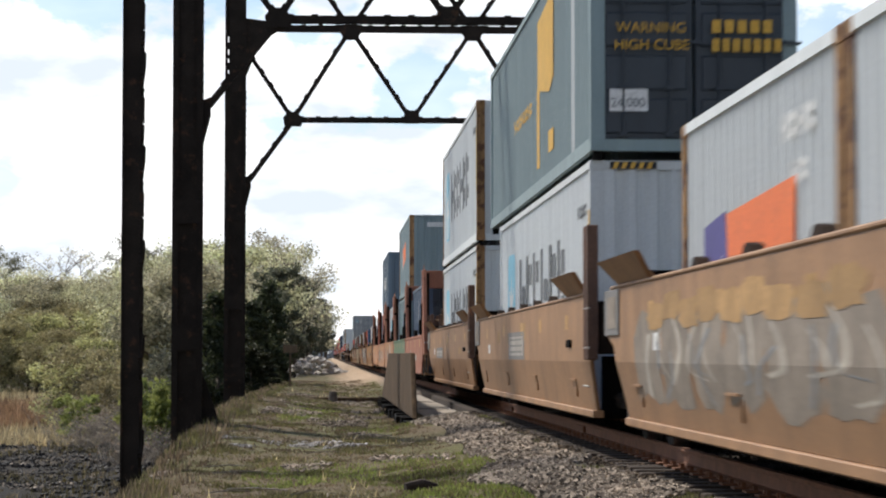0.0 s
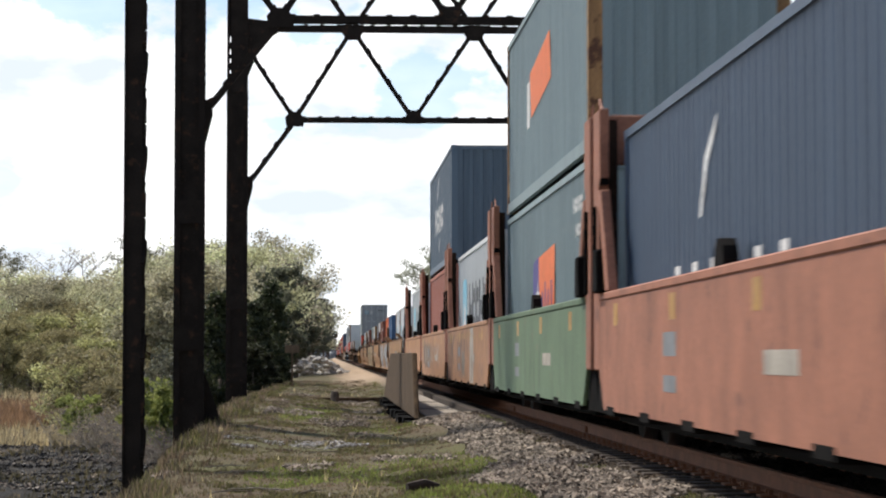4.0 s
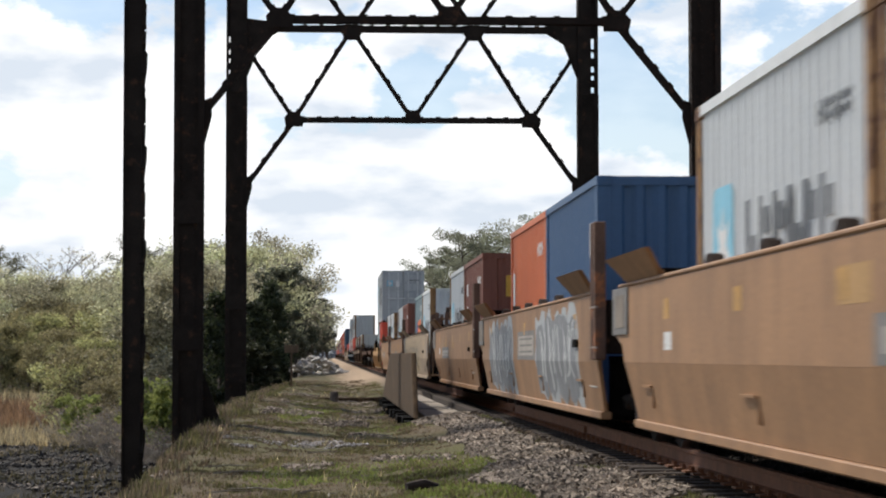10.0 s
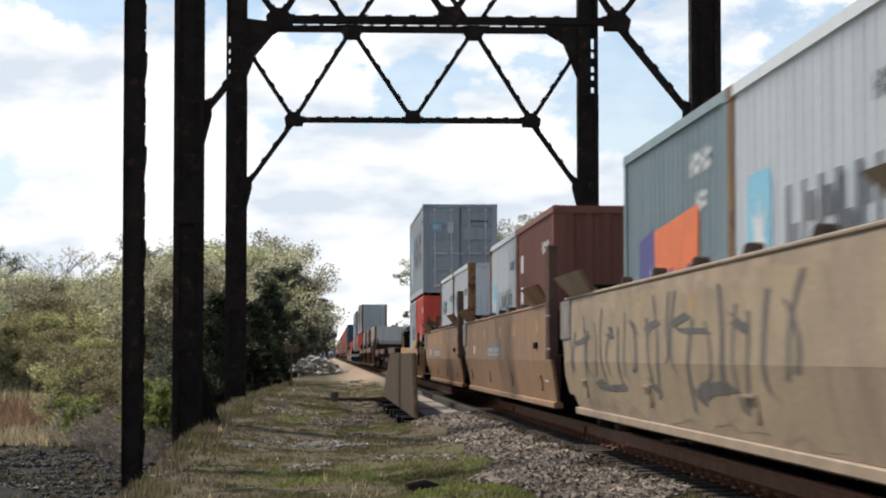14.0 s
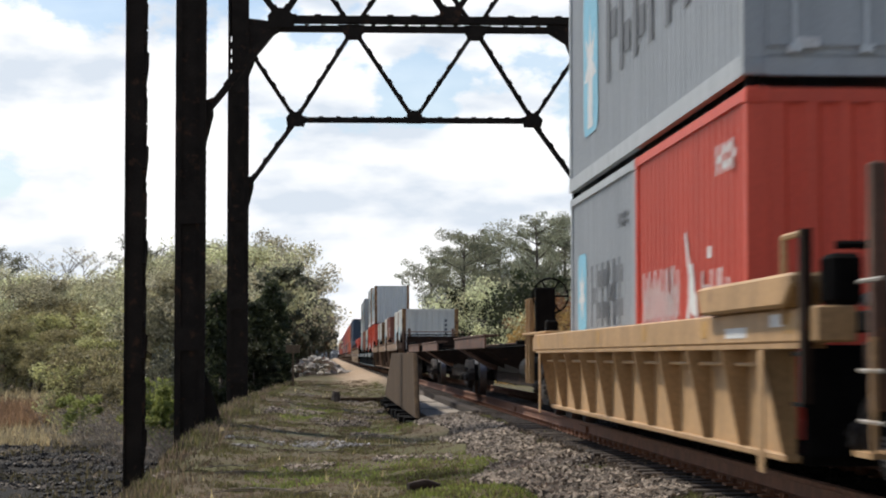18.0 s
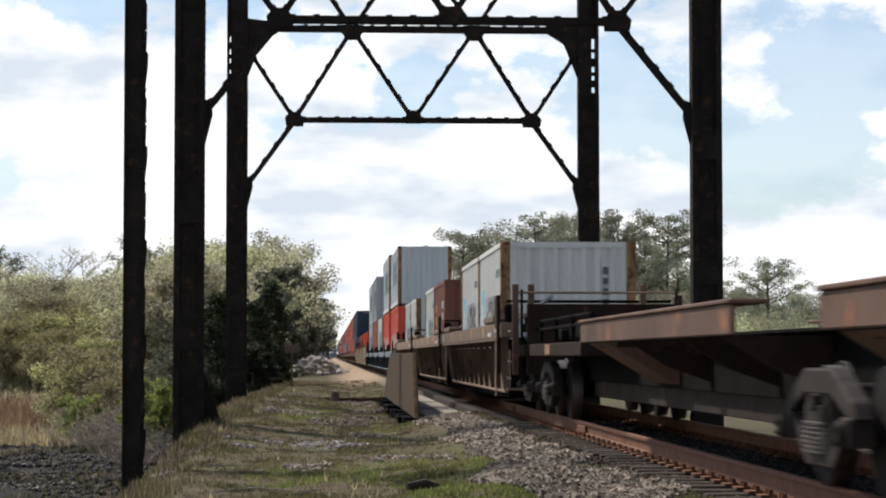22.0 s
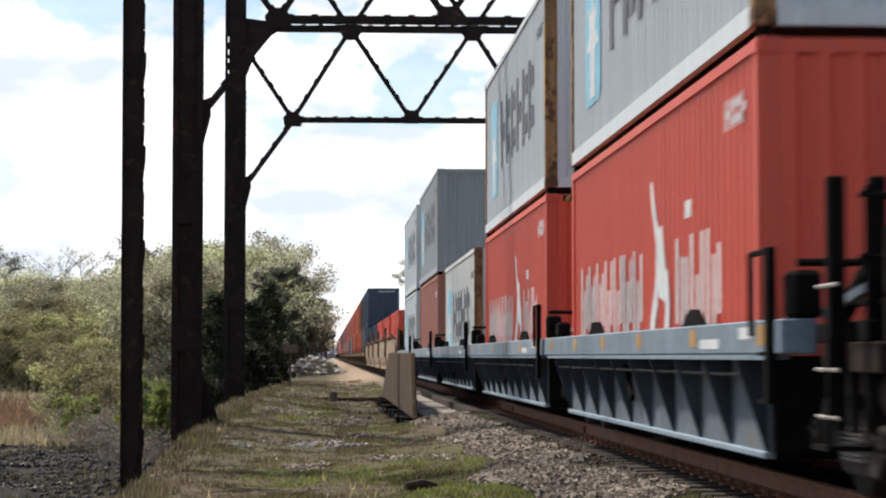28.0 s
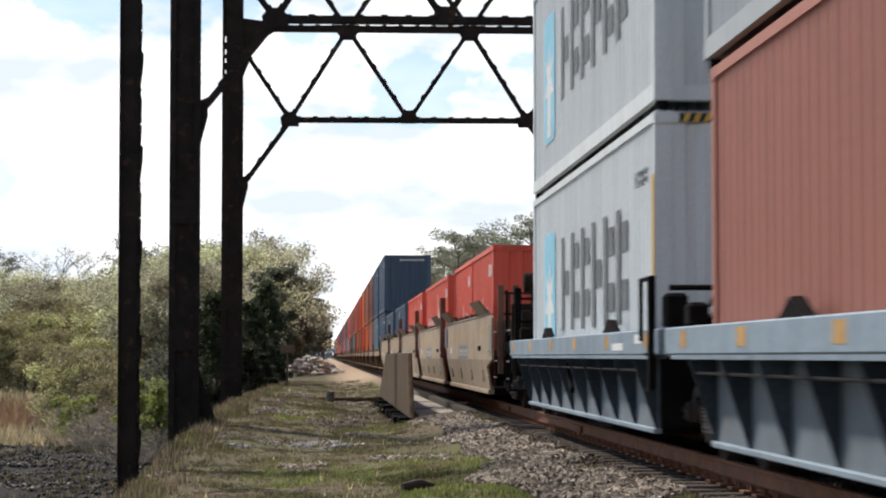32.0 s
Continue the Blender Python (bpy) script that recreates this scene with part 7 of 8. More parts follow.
def tree(kind, seed, leaf, h, w, label, per=26):
    rnd, rng = random.Random(seed), np.random.default_rng(seed)
    root = empty("tree" if kind not in ("bush", "thicket") else "bush")
    bm = bmesh.new()
    if kind == "broad":
        ends = limbs(bm, rnd, (0, 0, -0.5), (0, 0, h * 0.82), h * 0.022, 22, w * 0.55)
        cl = [tuple(e) for e in ends] + [(rnd.gauss(0, w * 0.24), rnd.gauss(0, w * 0.24), h * rnd.uniform(0.22, 0.95)) for _ in range(24)]
        rad = [w * rnd.uniform(0.07, 0.17) for _ in cl]
        v, f = leaf_cloud(rng, cl, rad, int(per * 2.6), 0.19)
    elif kind == "pine":
        # a straight bare trunk, and storeys of level limbs that carry flat needle clumps
        lean = Vector((rnd.uniform(-0.03, 0.03), rnd.uniform(-0.03, 0.03), 1)) * h
        rod(bm, (0, 0, -0.5), lean * 0.55, h * 0.014, 7, h * 0.010)
        rod(bm, lean * 0.55, lean * 0.98, h * 0.010, 6, h * 0.003)
        cl, rad = [tuple(lean * 0.985)], [w * 0.07]
        u = 0.42
        while u < 0.97:
            for _ in range(rnd.choice((2, 2, 3))):
                a, uu = rnd.uniform(0, math.tau), u + rnd.uniform(-0.02, 0.02)
                ln = w * 0.56 * min(1.0, (1.03 - uu) / 0.22) * min(1.0, 0.35 + (uu - 0.4) * 3.2) * rnd.uniform(0.45, 1.1)
                p = lean * uu
                q = p + Vector((math.cos(a) * ln, math.sin(a) * ln, ln * rnd.uniform(-0.1, 0.8)))
                rod(bm, p, q, h * 0.0045, 4, h * 0.0015)
                for t in (0.45, 0.75, 1.0) if ln > w * 0.25 else (0.6, 1.0):
                    c = p.lerp(q, t) + Vector((rnd.uniform(-1, 1), rnd.uniform(-1, 1), rnd.uniform(0, 0.6))) * w * 0.045
                    cl.append(tuple(c))
                    rad.append(w * rnd.uniform(0.08, 0.145))
            u += 0.062
        v, f = leaf_cloud(rng, cl, rad, int(per * 1.7), 0.17, 0.65)
    elif kind == "cedar":
        limbs(bm, rnd, (0, 0, -0.5), (0, 0, h * 0.95), h * 0.018, 8, w * 0.25, 1)
        cl = []
        for _ in range(110):
            z = rnd.uniform(0.03, 0.97)
            r = w * 0.5 * min(1, z * 4 + 0.35) * (1 - z) ** 0.6
            a = rnd.uniform(0, math.tau)
            cl.append((math.cos(a) * r * rnd.uniform(0.3, 1), math.sin(a) * r * rnd.uniform(0.3, 1), z * h))
        v, f = leaf_cloud(rng, cl, [w * rnd.uniform(0.07, 0.13) for _ in cl], per * 2, 0.16)
    elif kind == "thicket":
        tips = []
        for _ in range(130):
            p = Vector((rnd.gauss(0, w * 0.2), rnd.gauss(0, w * 0.2), -0.1))
            d = Vector((rnd.gauss(0, 0.55), rnd.gauss(0, 0.55), 1)).normalized()
            ln = h * rnd.uniform(0.45, 1.0)
            q = p + d * ln * 0.55
            e = q + (d + Vector((rnd.gauss(0, 0.4), rnd.gauss(0, 0.4), -0.1))).normalized() * ln * 0.5
            rod(bm, p, q, 0.014, 3, 0.010)
            rod(bm, q, e, 0.010, 3, 0.004)
            for _ in range(5):
                g = q.lerp(e, rnd.random())
                rod(bm, g, g + Vector((rnd.gauss(0, 1), rnd.gauss(0, 1), rnd.uniform(0, 1))) * ln * 0.16, 0.007, 3, 0.003)
            tips.append(tuple(e))
        v, f = leaf_cloud(rng, tips, [0.12] * len(tips), 2, 0.09)
    elif kind == "bare":
        ends = limbs(bm, rnd, (0, 0, -0.5), (0, 0, h * 0.95), h * 0.016, 30, w * 0.5, 3)
        v, f = leaf_cloud(rng, [tuple(e) for e in ends], [w * 0.05] * len(ends), 4, 0.2)
    else:
        ends = limbs(bm, rnd, (0, 0, -0.3), (0, 0, h * 0.6), h * 0.02, 10, w * 0.4)
        cl = []
        for _ in range(36):
            a, r = rnd.uniform(0, math.tau), w * min(0.42, abs(rnd.gauss(0, 0.3)))
            cl.append((math.cos(a) * r, math.sin(a) * r, h * rnd.uniform(0.08, 0.85)))
        v, f = leaf_cloud(rng, cl, [w * rnd.uniform(0.08, 0.18) for _ in cl], int(per * 2.8), 0.125)
    part("trunk", bm, TWIG if kind == "thicket" else BARK, root, smooth=True)
    raw("crown", v, f, LEAF[leaf], root)
    TOPS[root.name] = max(p[2] for p in v)
    return tagged(root, label, "tree" if kind not in ("bush", "thicket") else "bush")


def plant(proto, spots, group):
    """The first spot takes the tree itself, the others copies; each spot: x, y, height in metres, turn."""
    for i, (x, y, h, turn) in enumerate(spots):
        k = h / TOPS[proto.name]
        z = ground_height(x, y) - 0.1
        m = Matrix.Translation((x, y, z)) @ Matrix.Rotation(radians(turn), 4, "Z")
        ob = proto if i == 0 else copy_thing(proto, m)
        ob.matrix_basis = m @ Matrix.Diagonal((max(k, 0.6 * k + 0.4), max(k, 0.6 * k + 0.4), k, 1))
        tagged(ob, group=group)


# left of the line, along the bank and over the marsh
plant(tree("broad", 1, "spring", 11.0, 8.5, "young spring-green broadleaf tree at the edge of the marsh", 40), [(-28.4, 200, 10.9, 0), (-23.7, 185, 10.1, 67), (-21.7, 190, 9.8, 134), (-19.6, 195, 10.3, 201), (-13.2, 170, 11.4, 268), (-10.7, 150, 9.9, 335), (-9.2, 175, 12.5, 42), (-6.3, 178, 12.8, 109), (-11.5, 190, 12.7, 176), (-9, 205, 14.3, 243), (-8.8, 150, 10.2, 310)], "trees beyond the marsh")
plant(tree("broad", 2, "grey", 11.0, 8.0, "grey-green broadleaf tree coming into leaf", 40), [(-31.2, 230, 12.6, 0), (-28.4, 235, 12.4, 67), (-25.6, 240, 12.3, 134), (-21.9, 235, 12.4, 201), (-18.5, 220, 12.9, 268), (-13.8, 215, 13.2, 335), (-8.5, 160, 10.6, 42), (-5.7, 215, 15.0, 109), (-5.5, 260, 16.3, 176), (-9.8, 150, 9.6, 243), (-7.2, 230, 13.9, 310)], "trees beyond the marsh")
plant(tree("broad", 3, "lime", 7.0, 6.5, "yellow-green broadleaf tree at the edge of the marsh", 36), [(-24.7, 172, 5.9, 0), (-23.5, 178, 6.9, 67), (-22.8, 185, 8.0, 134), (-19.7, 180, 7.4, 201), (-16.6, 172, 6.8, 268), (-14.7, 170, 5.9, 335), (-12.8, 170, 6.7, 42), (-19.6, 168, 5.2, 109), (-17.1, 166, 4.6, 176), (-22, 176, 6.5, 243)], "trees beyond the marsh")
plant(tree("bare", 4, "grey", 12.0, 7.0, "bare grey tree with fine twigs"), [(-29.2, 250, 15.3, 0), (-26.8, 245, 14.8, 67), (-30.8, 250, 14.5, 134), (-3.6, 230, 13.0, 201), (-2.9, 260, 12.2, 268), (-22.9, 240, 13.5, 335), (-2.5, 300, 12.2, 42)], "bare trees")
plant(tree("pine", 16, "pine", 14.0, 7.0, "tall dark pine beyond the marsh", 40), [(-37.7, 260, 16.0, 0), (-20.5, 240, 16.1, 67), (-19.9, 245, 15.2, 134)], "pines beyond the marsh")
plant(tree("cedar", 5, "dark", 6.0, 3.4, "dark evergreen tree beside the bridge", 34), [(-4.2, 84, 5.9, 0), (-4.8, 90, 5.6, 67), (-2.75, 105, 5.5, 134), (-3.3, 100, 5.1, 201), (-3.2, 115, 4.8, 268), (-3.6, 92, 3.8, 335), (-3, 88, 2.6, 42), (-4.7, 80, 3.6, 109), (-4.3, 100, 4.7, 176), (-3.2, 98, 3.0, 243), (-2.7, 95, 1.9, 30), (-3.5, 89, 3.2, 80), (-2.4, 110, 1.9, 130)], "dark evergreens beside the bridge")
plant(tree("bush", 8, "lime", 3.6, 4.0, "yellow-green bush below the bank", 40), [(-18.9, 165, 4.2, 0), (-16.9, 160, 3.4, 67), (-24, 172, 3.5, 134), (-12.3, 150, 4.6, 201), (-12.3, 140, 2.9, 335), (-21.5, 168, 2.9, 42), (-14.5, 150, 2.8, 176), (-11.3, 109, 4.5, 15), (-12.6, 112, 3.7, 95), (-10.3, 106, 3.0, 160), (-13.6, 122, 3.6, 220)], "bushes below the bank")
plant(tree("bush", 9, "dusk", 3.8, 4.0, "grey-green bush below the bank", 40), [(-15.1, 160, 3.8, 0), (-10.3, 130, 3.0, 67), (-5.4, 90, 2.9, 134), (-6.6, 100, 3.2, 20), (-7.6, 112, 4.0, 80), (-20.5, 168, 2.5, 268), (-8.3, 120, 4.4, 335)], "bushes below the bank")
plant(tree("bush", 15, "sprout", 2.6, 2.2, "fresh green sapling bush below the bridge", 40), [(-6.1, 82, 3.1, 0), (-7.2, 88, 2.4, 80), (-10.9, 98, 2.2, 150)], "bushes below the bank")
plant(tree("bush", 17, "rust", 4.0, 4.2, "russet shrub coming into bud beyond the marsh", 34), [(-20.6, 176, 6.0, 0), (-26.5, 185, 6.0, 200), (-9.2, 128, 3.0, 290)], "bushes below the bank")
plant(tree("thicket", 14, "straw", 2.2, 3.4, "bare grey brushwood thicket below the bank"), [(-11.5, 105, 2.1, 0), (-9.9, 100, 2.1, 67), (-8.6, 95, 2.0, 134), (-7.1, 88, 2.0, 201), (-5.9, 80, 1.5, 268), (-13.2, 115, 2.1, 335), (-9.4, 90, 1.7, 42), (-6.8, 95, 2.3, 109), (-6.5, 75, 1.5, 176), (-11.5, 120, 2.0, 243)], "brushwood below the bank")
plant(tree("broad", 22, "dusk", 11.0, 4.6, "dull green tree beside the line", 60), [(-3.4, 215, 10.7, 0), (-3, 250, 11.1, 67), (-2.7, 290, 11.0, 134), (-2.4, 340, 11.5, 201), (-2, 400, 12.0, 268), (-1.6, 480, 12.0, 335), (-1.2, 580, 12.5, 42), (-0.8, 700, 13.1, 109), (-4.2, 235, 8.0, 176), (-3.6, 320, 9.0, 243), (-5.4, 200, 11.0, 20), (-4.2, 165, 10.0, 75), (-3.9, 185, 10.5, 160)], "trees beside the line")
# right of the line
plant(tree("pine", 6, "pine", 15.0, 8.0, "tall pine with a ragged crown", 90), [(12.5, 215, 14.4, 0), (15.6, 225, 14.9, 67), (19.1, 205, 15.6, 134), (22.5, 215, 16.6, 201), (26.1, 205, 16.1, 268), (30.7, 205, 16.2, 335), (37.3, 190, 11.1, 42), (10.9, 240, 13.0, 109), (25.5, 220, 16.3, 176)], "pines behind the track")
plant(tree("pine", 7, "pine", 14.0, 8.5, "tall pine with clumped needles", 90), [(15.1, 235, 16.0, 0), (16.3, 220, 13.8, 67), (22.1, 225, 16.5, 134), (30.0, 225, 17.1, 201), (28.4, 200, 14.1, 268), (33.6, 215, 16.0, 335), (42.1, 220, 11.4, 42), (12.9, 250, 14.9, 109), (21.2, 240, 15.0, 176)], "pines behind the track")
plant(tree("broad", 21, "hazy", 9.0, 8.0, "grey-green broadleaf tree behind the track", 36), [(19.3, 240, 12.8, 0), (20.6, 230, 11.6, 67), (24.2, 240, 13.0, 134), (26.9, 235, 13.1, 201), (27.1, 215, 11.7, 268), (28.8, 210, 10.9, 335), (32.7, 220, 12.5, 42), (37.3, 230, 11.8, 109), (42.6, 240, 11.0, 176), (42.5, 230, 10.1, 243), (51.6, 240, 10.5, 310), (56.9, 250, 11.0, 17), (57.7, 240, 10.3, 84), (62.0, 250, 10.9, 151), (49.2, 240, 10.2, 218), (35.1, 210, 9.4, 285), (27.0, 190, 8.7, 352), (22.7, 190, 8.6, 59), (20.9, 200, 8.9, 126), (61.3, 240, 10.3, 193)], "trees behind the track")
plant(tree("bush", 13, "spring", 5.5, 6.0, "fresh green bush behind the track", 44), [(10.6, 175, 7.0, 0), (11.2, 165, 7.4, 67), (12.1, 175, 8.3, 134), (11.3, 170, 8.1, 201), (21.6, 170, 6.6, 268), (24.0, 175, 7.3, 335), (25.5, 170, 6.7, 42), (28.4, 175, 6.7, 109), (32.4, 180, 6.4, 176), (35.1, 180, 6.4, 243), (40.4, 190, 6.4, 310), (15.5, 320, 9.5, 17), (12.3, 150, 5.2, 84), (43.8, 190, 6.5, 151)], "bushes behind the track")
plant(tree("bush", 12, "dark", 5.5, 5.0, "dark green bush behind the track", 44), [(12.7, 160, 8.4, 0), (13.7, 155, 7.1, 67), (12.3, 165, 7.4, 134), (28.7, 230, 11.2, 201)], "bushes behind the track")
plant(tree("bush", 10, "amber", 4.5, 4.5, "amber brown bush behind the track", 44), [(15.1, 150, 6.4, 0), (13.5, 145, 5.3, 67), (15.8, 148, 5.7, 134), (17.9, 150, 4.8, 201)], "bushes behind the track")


def far_woods():
    """The woods at the horizon, as one ragged mass of leaf tufts."""
    rng, rnd = np.random.default_rng(5), random.Random(5)
    cl, rad = [], []
    for _ in range(900):
        side = -1 if rnd.random() < 0.5 else 1
        y = rnd.uniform(330, 760)
        x = side * rnd.uniform(14, 220) if side > 0 else -rnd.uniform(8, 240)
        h = rnd.uniform(6, 13)
        for k in range(2):
            cl.append((x + rnd.gauss(0, 1.2), y, h * rnd.uniform(0.25, 0.95) - 2))
            rad.append(rnd.uniform(1.2, 2.6))
    v, f = leaf_cloud(rng, cl, rad, 34, 0.85)
    tagged(raw("distant_woods", v, f, LEAF["dusk"]), "hazy grey-green woods along the horizon", "woods", kind="stuff")


far_woods()


def last_woods():
    """The woods that close the line where it meets the horizon."""
    rng, rnd = np.random.default_rng(8), random.Random(8)
    cl = [(rnd.uniform(-60, 90), rnd.uniform(1420, 1600), rnd.uniform(-1, 7.5) * rnd.uniform(0.6, 1)) for _ in range(420)]
    v, f = leaf_cloud(rng, cl, [rnd.uniform(1.5, 3.0) for _ in cl], 26, 1.6)
    # the blue-grey of these crowns is painted haze
    tagged(raw("woods_at_horizon", v, f, LEAF["far"]), "woods tinted with blue-grey haze where the line meets the horizon", "woods", kind="stuff")


last_woods()


def blades(name, leaf, n, seed, area, h0, h1, label, patch=None, clump=5):
    rnd = random.Random(seed)
    v, f = [], []
    tries = 0
    while len(f) < n and tries < n * 6:
        tries += 1
        y = area[2] + (area[3] - area[2]) * rnd.random() ** 1.5
        x = rnd.uniform(area[0], area[1])
        if patch and not patch(x, y):
            continue
        z = ground_height(x, y) - 0.02
        for _ in range(clump):
            a, ln = rnd.uniform(0, math.tau), rnd.uniform(h0, h1)
            bx, by = x + rnd.gauss(0, 0.05), y + rnd.gauss(0, 0.05)
            dx, dy = math.cos(a) * ln * 0.45, math.sin(a) * ln * 0.45
            w = 0.008 + 0.0002 * y
            i = len(v)
            v += [(bx - math.sin(a) * w, by + math.cos(a) * w, z), (bx + math.sin(a) * w, by - math.cos(a) * w, z), (bx + dx, by + dy, z + ln)]
            f.append((i, i + 1, i + 2))
    return tagged(raw(name, v, f, LEAF[leaf]), label, "grass", kind="stuff")


def on_bank(x, y, out=0.4):
    return x > np.interp(y, EDGE_Y, EDGE_X) - out


def green_patch(x, y):
    return on_bank(x, y) and noise.noise((x * 0.5, y * 0.17, 9)) > -0.08 and x < 2.2


def fresh_patch(x, y):
    return on_bank(x, y) and noise.noise((x * 0.5, y * 0.2, 29)) + 0.4 * math.exp(-((x - 1.2) / 0.8) ** 2 - ((y - 26) / 6) ** 2) > 0.2


def dry_patch(x, y):
    return on_bank(x, y) and x < 1.8 and noise.noise((x * 0.9, y * 0.4, 30)) > -0.55


blades("grass", "grass", 42000, 31, (-3.9, 2.3, 20, 110), 0.02, 0.055, "short dull green grass on the bank", green_patch, 7)
blades("fresh_grass", "fresh", 14000, 37, (-1.0, 2.2, 20, 60), 0.025, 0.07, "short fresh green grass on the bank", fresh_patch, 7)
blades("dry_grass", "hay", 46000, 32, (-4.0, 2.0, 20, 125), 0.015, 0.06, "short dry brown grass on the bank", dry_patch, 7)
blades("weeds", "hay", 6000, 33, (-4.6, -1.5, 20, 110), 0.05, 0.2, "taller dry weeds along the edge of the bank", lambda x, y: abs(x - np.interp(y, EDGE_Y, EDGE_X)) < 0.5)
blades("green_weeds", "grass", 12000, 34, (-4.8, -1.7, 20, 110), 0.04, 0.16, "green weeds along the edge of the bank", lambda x, y: abs(x - np.interp(y, EDGE_Y, EDGE_X)) < 0.7 and noise.noise((x, y * 0.3, 3)) > 0)
blades("seed_stalks", "straw", 260, 39, (-4.0, 1.2, 22, 80), 0.07, 0.15, "sparse pale seed stalks in the grass", lambda x, y: on_bank(x, y, 0.5) and noise.noise((x * 0.8, y * 0.3, 66)) > 0.1, 2)
blades("tussocks", "grass", 22000, 38, (-3.5, 1.4, 20, 70), 0.03, 0.075, "darker grass tussocks on the bank", lambda x, y: on_bank(x, y, 0) and noise.noise((x * 1.6, y * 0.6, 50)) > 0.22, 9)
blades("moss_tussocks", "hay", 22000, 40, (-3.5, 1.7, 20, 70), 0.02, 0.06, "brown mossy tufts on the bank", lambda x, y: on_bank(x, y, 0) and noise.noise((x * 1.9, y * 0.7, 80)) > 0.12, 9)
blades("marsh_reed", "straw", 22000, 35, (-40, -9, 92, 185), 0.25, 0.65, "dry tan reeds in the marsh", lambda x, y: x < -0.112 * y + 1.0 and abs(y - 126 - 6 * noise.noise((x * 0.2, 0, 5))) > 13)
blades("brown_reed", "reed", 16000, 45, (-30, -10, 106, 146), 0.3, 0.95, "rust-brown reeds in the marsh", lambda x, y: x < -0.105 * y + 1.0 and abs(y - 126 - 6 * noise.noise((x * 0.2, 0, 5))) < 15)
blades("shore_weeds", "grass", 7000, 46, (-22, -3.6, 50, 100), 0.06, 0.3, "olive weeds among the mud and stones", lambda x, y: not on_bank(x, y) and noise.noise((x * 0.35, y * 0.16, 61)) > 0.0)
blades("shore_straw", "hay", 3500, 47, (-22, -3.6, 50, 100), 0.05, 0.22, "broken dry stalks on the mud", lambda x, y: not on_bank(x, y) and noise.noise((x * 0.4, y * 0.2, 71)) > -0.05)
blades("track_weeds", "grass", 9000, 36, (2.2, 3.1, 17, 45), 0.02, 0.06, "small weeds at the edge of the ballast", lambda x, y: noise.noise((x * 1.2, y * 0.35, 19)) + 0.35 * math.exp(-((x - 2.65) / 0.25) ** 2) > 0.25)


def gravel(name, n, seed, area, r0, r1, label, keep, leaf="stone"):
    """Loose stones with six corners each, as one object."""
    rng, rnd = np.random.default_rng(seed), random.Random(seed)
    v, f = [], []
    base = [(1, 0, 0), (-1, 0, 0), (0, 1, 0), (0, -1, 0), (0, 0, 1), (0, 0, -1)]
    tri = [(0, 2, 4), (2, 1, 4), (1, 3, 4), (3, 0, 4), (2, 0, 5), (1, 2, 5), (3, 1, 5), (0, 3, 5)]
    made = tries = 0
    while made < n and tries < 6 * n:
        tries += 1
        y = area[2] + (area[3] - area[2]) * rnd.random() ** 1.7
        x = rnd.uniform(area[0], area[1])
        if not keep(x, y):
            continue
        z = ground_height(x, y)
        r = rnd.uniform(r0, r1)
        q = Euler((rnd.uniform(-1, 1), rnd.uniform(-1, 1), rnd.uniform(0, 6))).to_matrix()
        i = len(v)
        for b in base:
            k = r * rnd.uniform(0.6, 1.25)
            p = q @ Vector((b[0] * k * 1.2, b[1] * k, b[2] * k * 0.75))
            v.append((x + p.x, y + p.y, z + p.z + r * 0.2))
        f += [(a + i, b + i, c + i) for a, b, c in tri]
        made += 1
    return tagged(raw(name, v, f, LEAF[leaf]), label, "gravel", kind="stuff")


gravel("ballast", 26000, 51, (0.9, 3.05, 17, 66), 0.026, 0.062, "grey and pinkish crushed stone ballast beside the track",
       lambda x, y: not (44.7 < y < 71 and x > 1.2) and (x > 2.2 or noise.noise((x * 0.9, y * 0.3, 12)) + (x - 1.75) * 1.3 > 0) and (x < 2.5 or noise.noise((x * 1.5, y * 0.5, 22)) > (x - 2.75) * 1.6))
# these stones carry the train's shade in their colour
gravel("crib_ballast", 7000, 52, (3.6, 5.6, 11, 45), 0.02, 0.045, "crushed stone between the sleepers, darkened with painted shade", lambda x, y: True, "shaded_stone")
gravel("shoulder_ballast", 8000, 57, (2.7, 3.38, 11, 60), 0.012, 0.03, "rust-dusted stone at the sleeper ends", lambda x, y: True, "dust")
gravel("bank_stones", 9000, 53, (-2.6, 1.6, 22, 75), 0.018, 0.045, "scattered pale stones in the grass",
       lambda x, y: on_bank(x, y, 0) and noise.noise((x * 0.6, y * 0.22, 41)) + 0.5 * math.exp(-((x - 0.3) / 1.2) ** 2 - ((y - 47) / 4) ** 2) > 0.3)
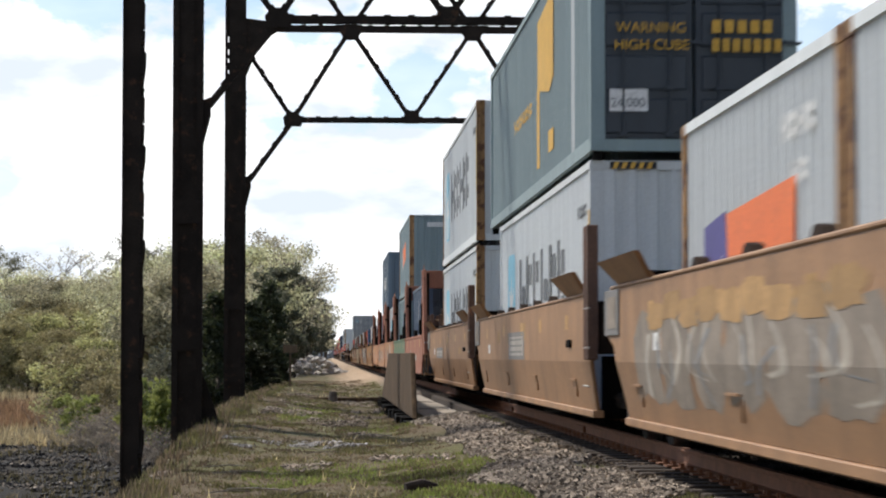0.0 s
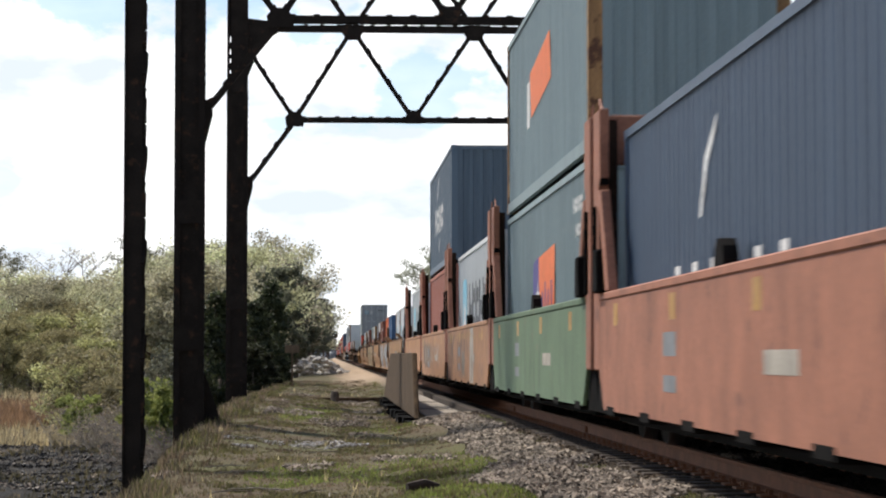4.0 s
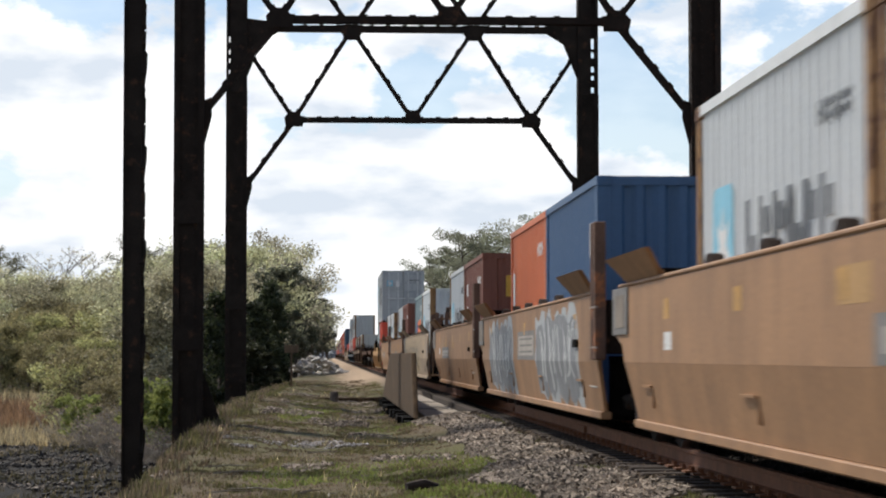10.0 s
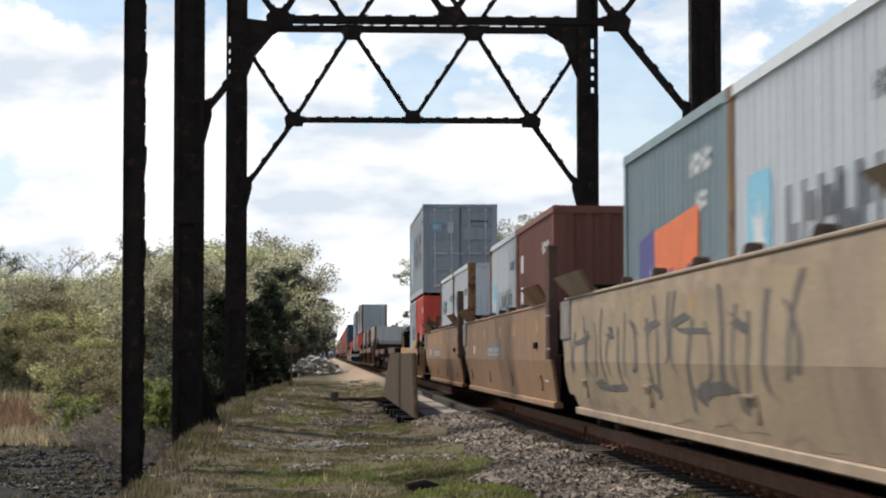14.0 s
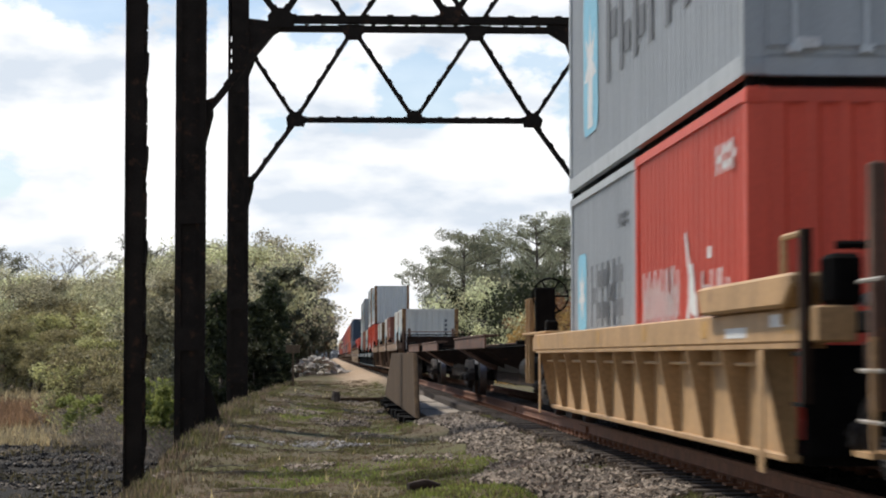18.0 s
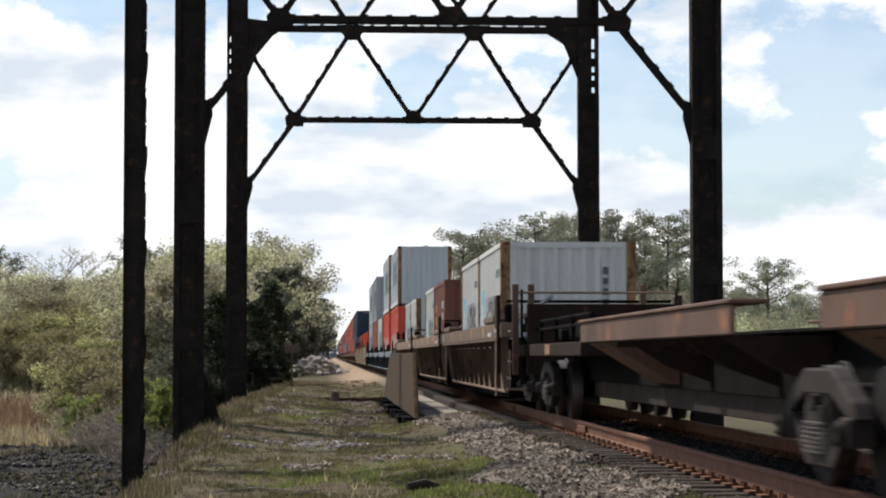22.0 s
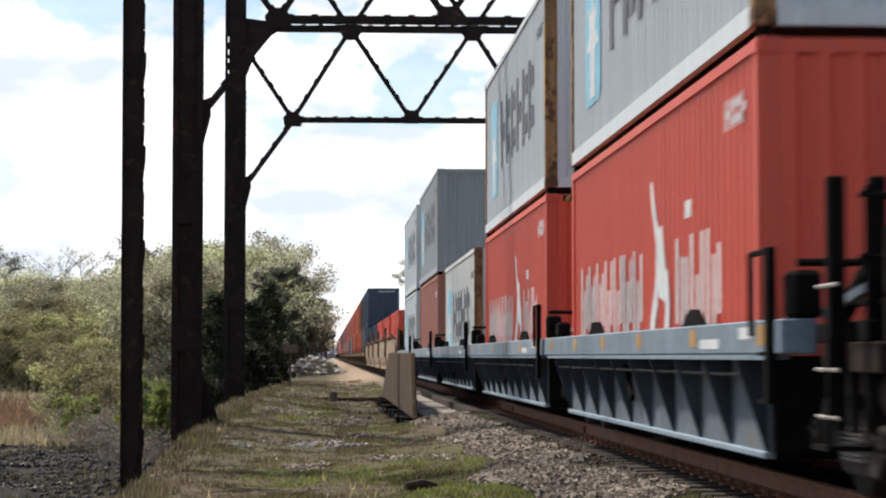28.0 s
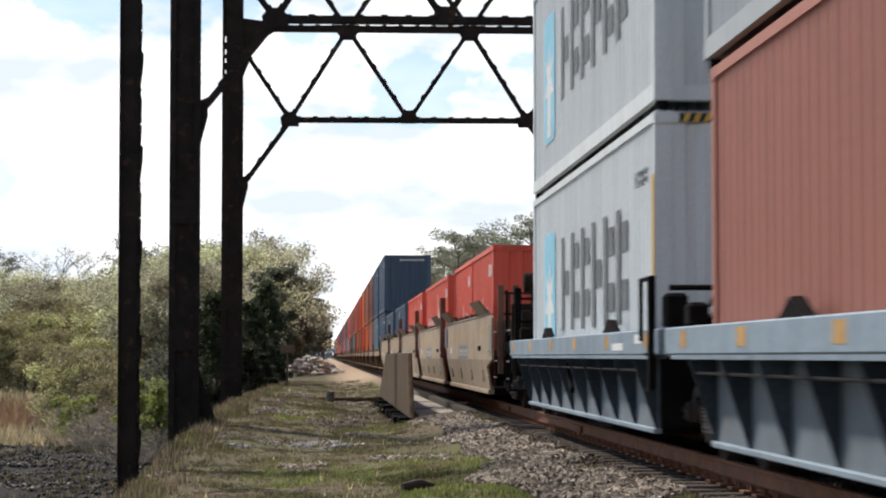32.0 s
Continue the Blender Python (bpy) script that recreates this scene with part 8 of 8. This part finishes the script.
gravel("shore_stones", 14000, 54, (-20, -3.5, 48, 98), 0.03, 0.1, "dark stones and mud at the foot of the bank", lambda x, y: not on_bank(x, y) and noise.noise((x * 0.4, y * 0.2, 77)) > -0.25, "mud")
# the pale stones double as painted glints of wet mud
gravel("pale_shore_stones", 1200, 55, (-20, -4.5, 60, 98), 0.03, 0.09, "pale stones and painted wet glints on the mud", lambda x, y: not on_bank(x, y) and noise.noise((x * 0.7, y * 0.3, 88)) > 0.2)
gravel("pebble_patch", 4200, 56, (-2.0, 2.0, 30, 44), 0.014, 0.036, "bare patches of pale wet pebbles in the grass",
       lambda x, y: min((((x - a - 0.12 * (b - y)) / ra) ** 2 + ((y - b) / rb) ** 2) for a, b, ra, rb in ((-0.35, 35.6, 0.7, 1.0), (-1.45, 36.0, 0.3, 0.45), (-1.35, 34.0, 0.25, 0.4), (0.25, 34.2, 0.4, 0.6))) + 1.1 * noise.noise((x * 2.4, y * 1.1, 15)) < 0.75, "chalk")


# ---- what moves ----
SPEED_T, SPEED_V = (0.0, 10.0, 20.0, 32.0), (14.6135, 14.259, 14.1842, 14.3226)


def travelled(t):
    """Metres that the train has come by t seconds."""
    s, k = 0.0, 0
    for k in range(3):
        a, b = SPEED_T[k], SPEED_T[k + 1]
        va, vb = SPEED_V[k], SPEED_V[k + 1]
        if t <= b or k == 2:
            vt = va + (vb - va) * (t - a) / (b - a)
            return s + (va + vt) / 2 * (t - a)
        s += (va + vb) / 2 * (b - a)


def motions():
    times = [2.0 * i for i in range(17)]
    for ob, s, z in MOVERS:
        walk(ob, [(t, pose(TRACK_X, s - travelled(t), z)) for t in times])
    # wheels turn while they roll past
    for wheel, s, m in WHEELS:
        rows, start = [(0.0, m)], 0.0
        for f in range(1, 32 * FPS):
            t = f / FPS
            if 9.0 < s - travelled(t) < 42.0:
                start = t if len(rows) == 1 else start
                rows.append((t, m @ pose(0, 0, 0, math.degrees((travelled(t) - travelled(start)) / 0.42) % 360)))
        last = rows[-1][1]
        rows.append((32.0, last))
        walk(wheel, rows)


motions()
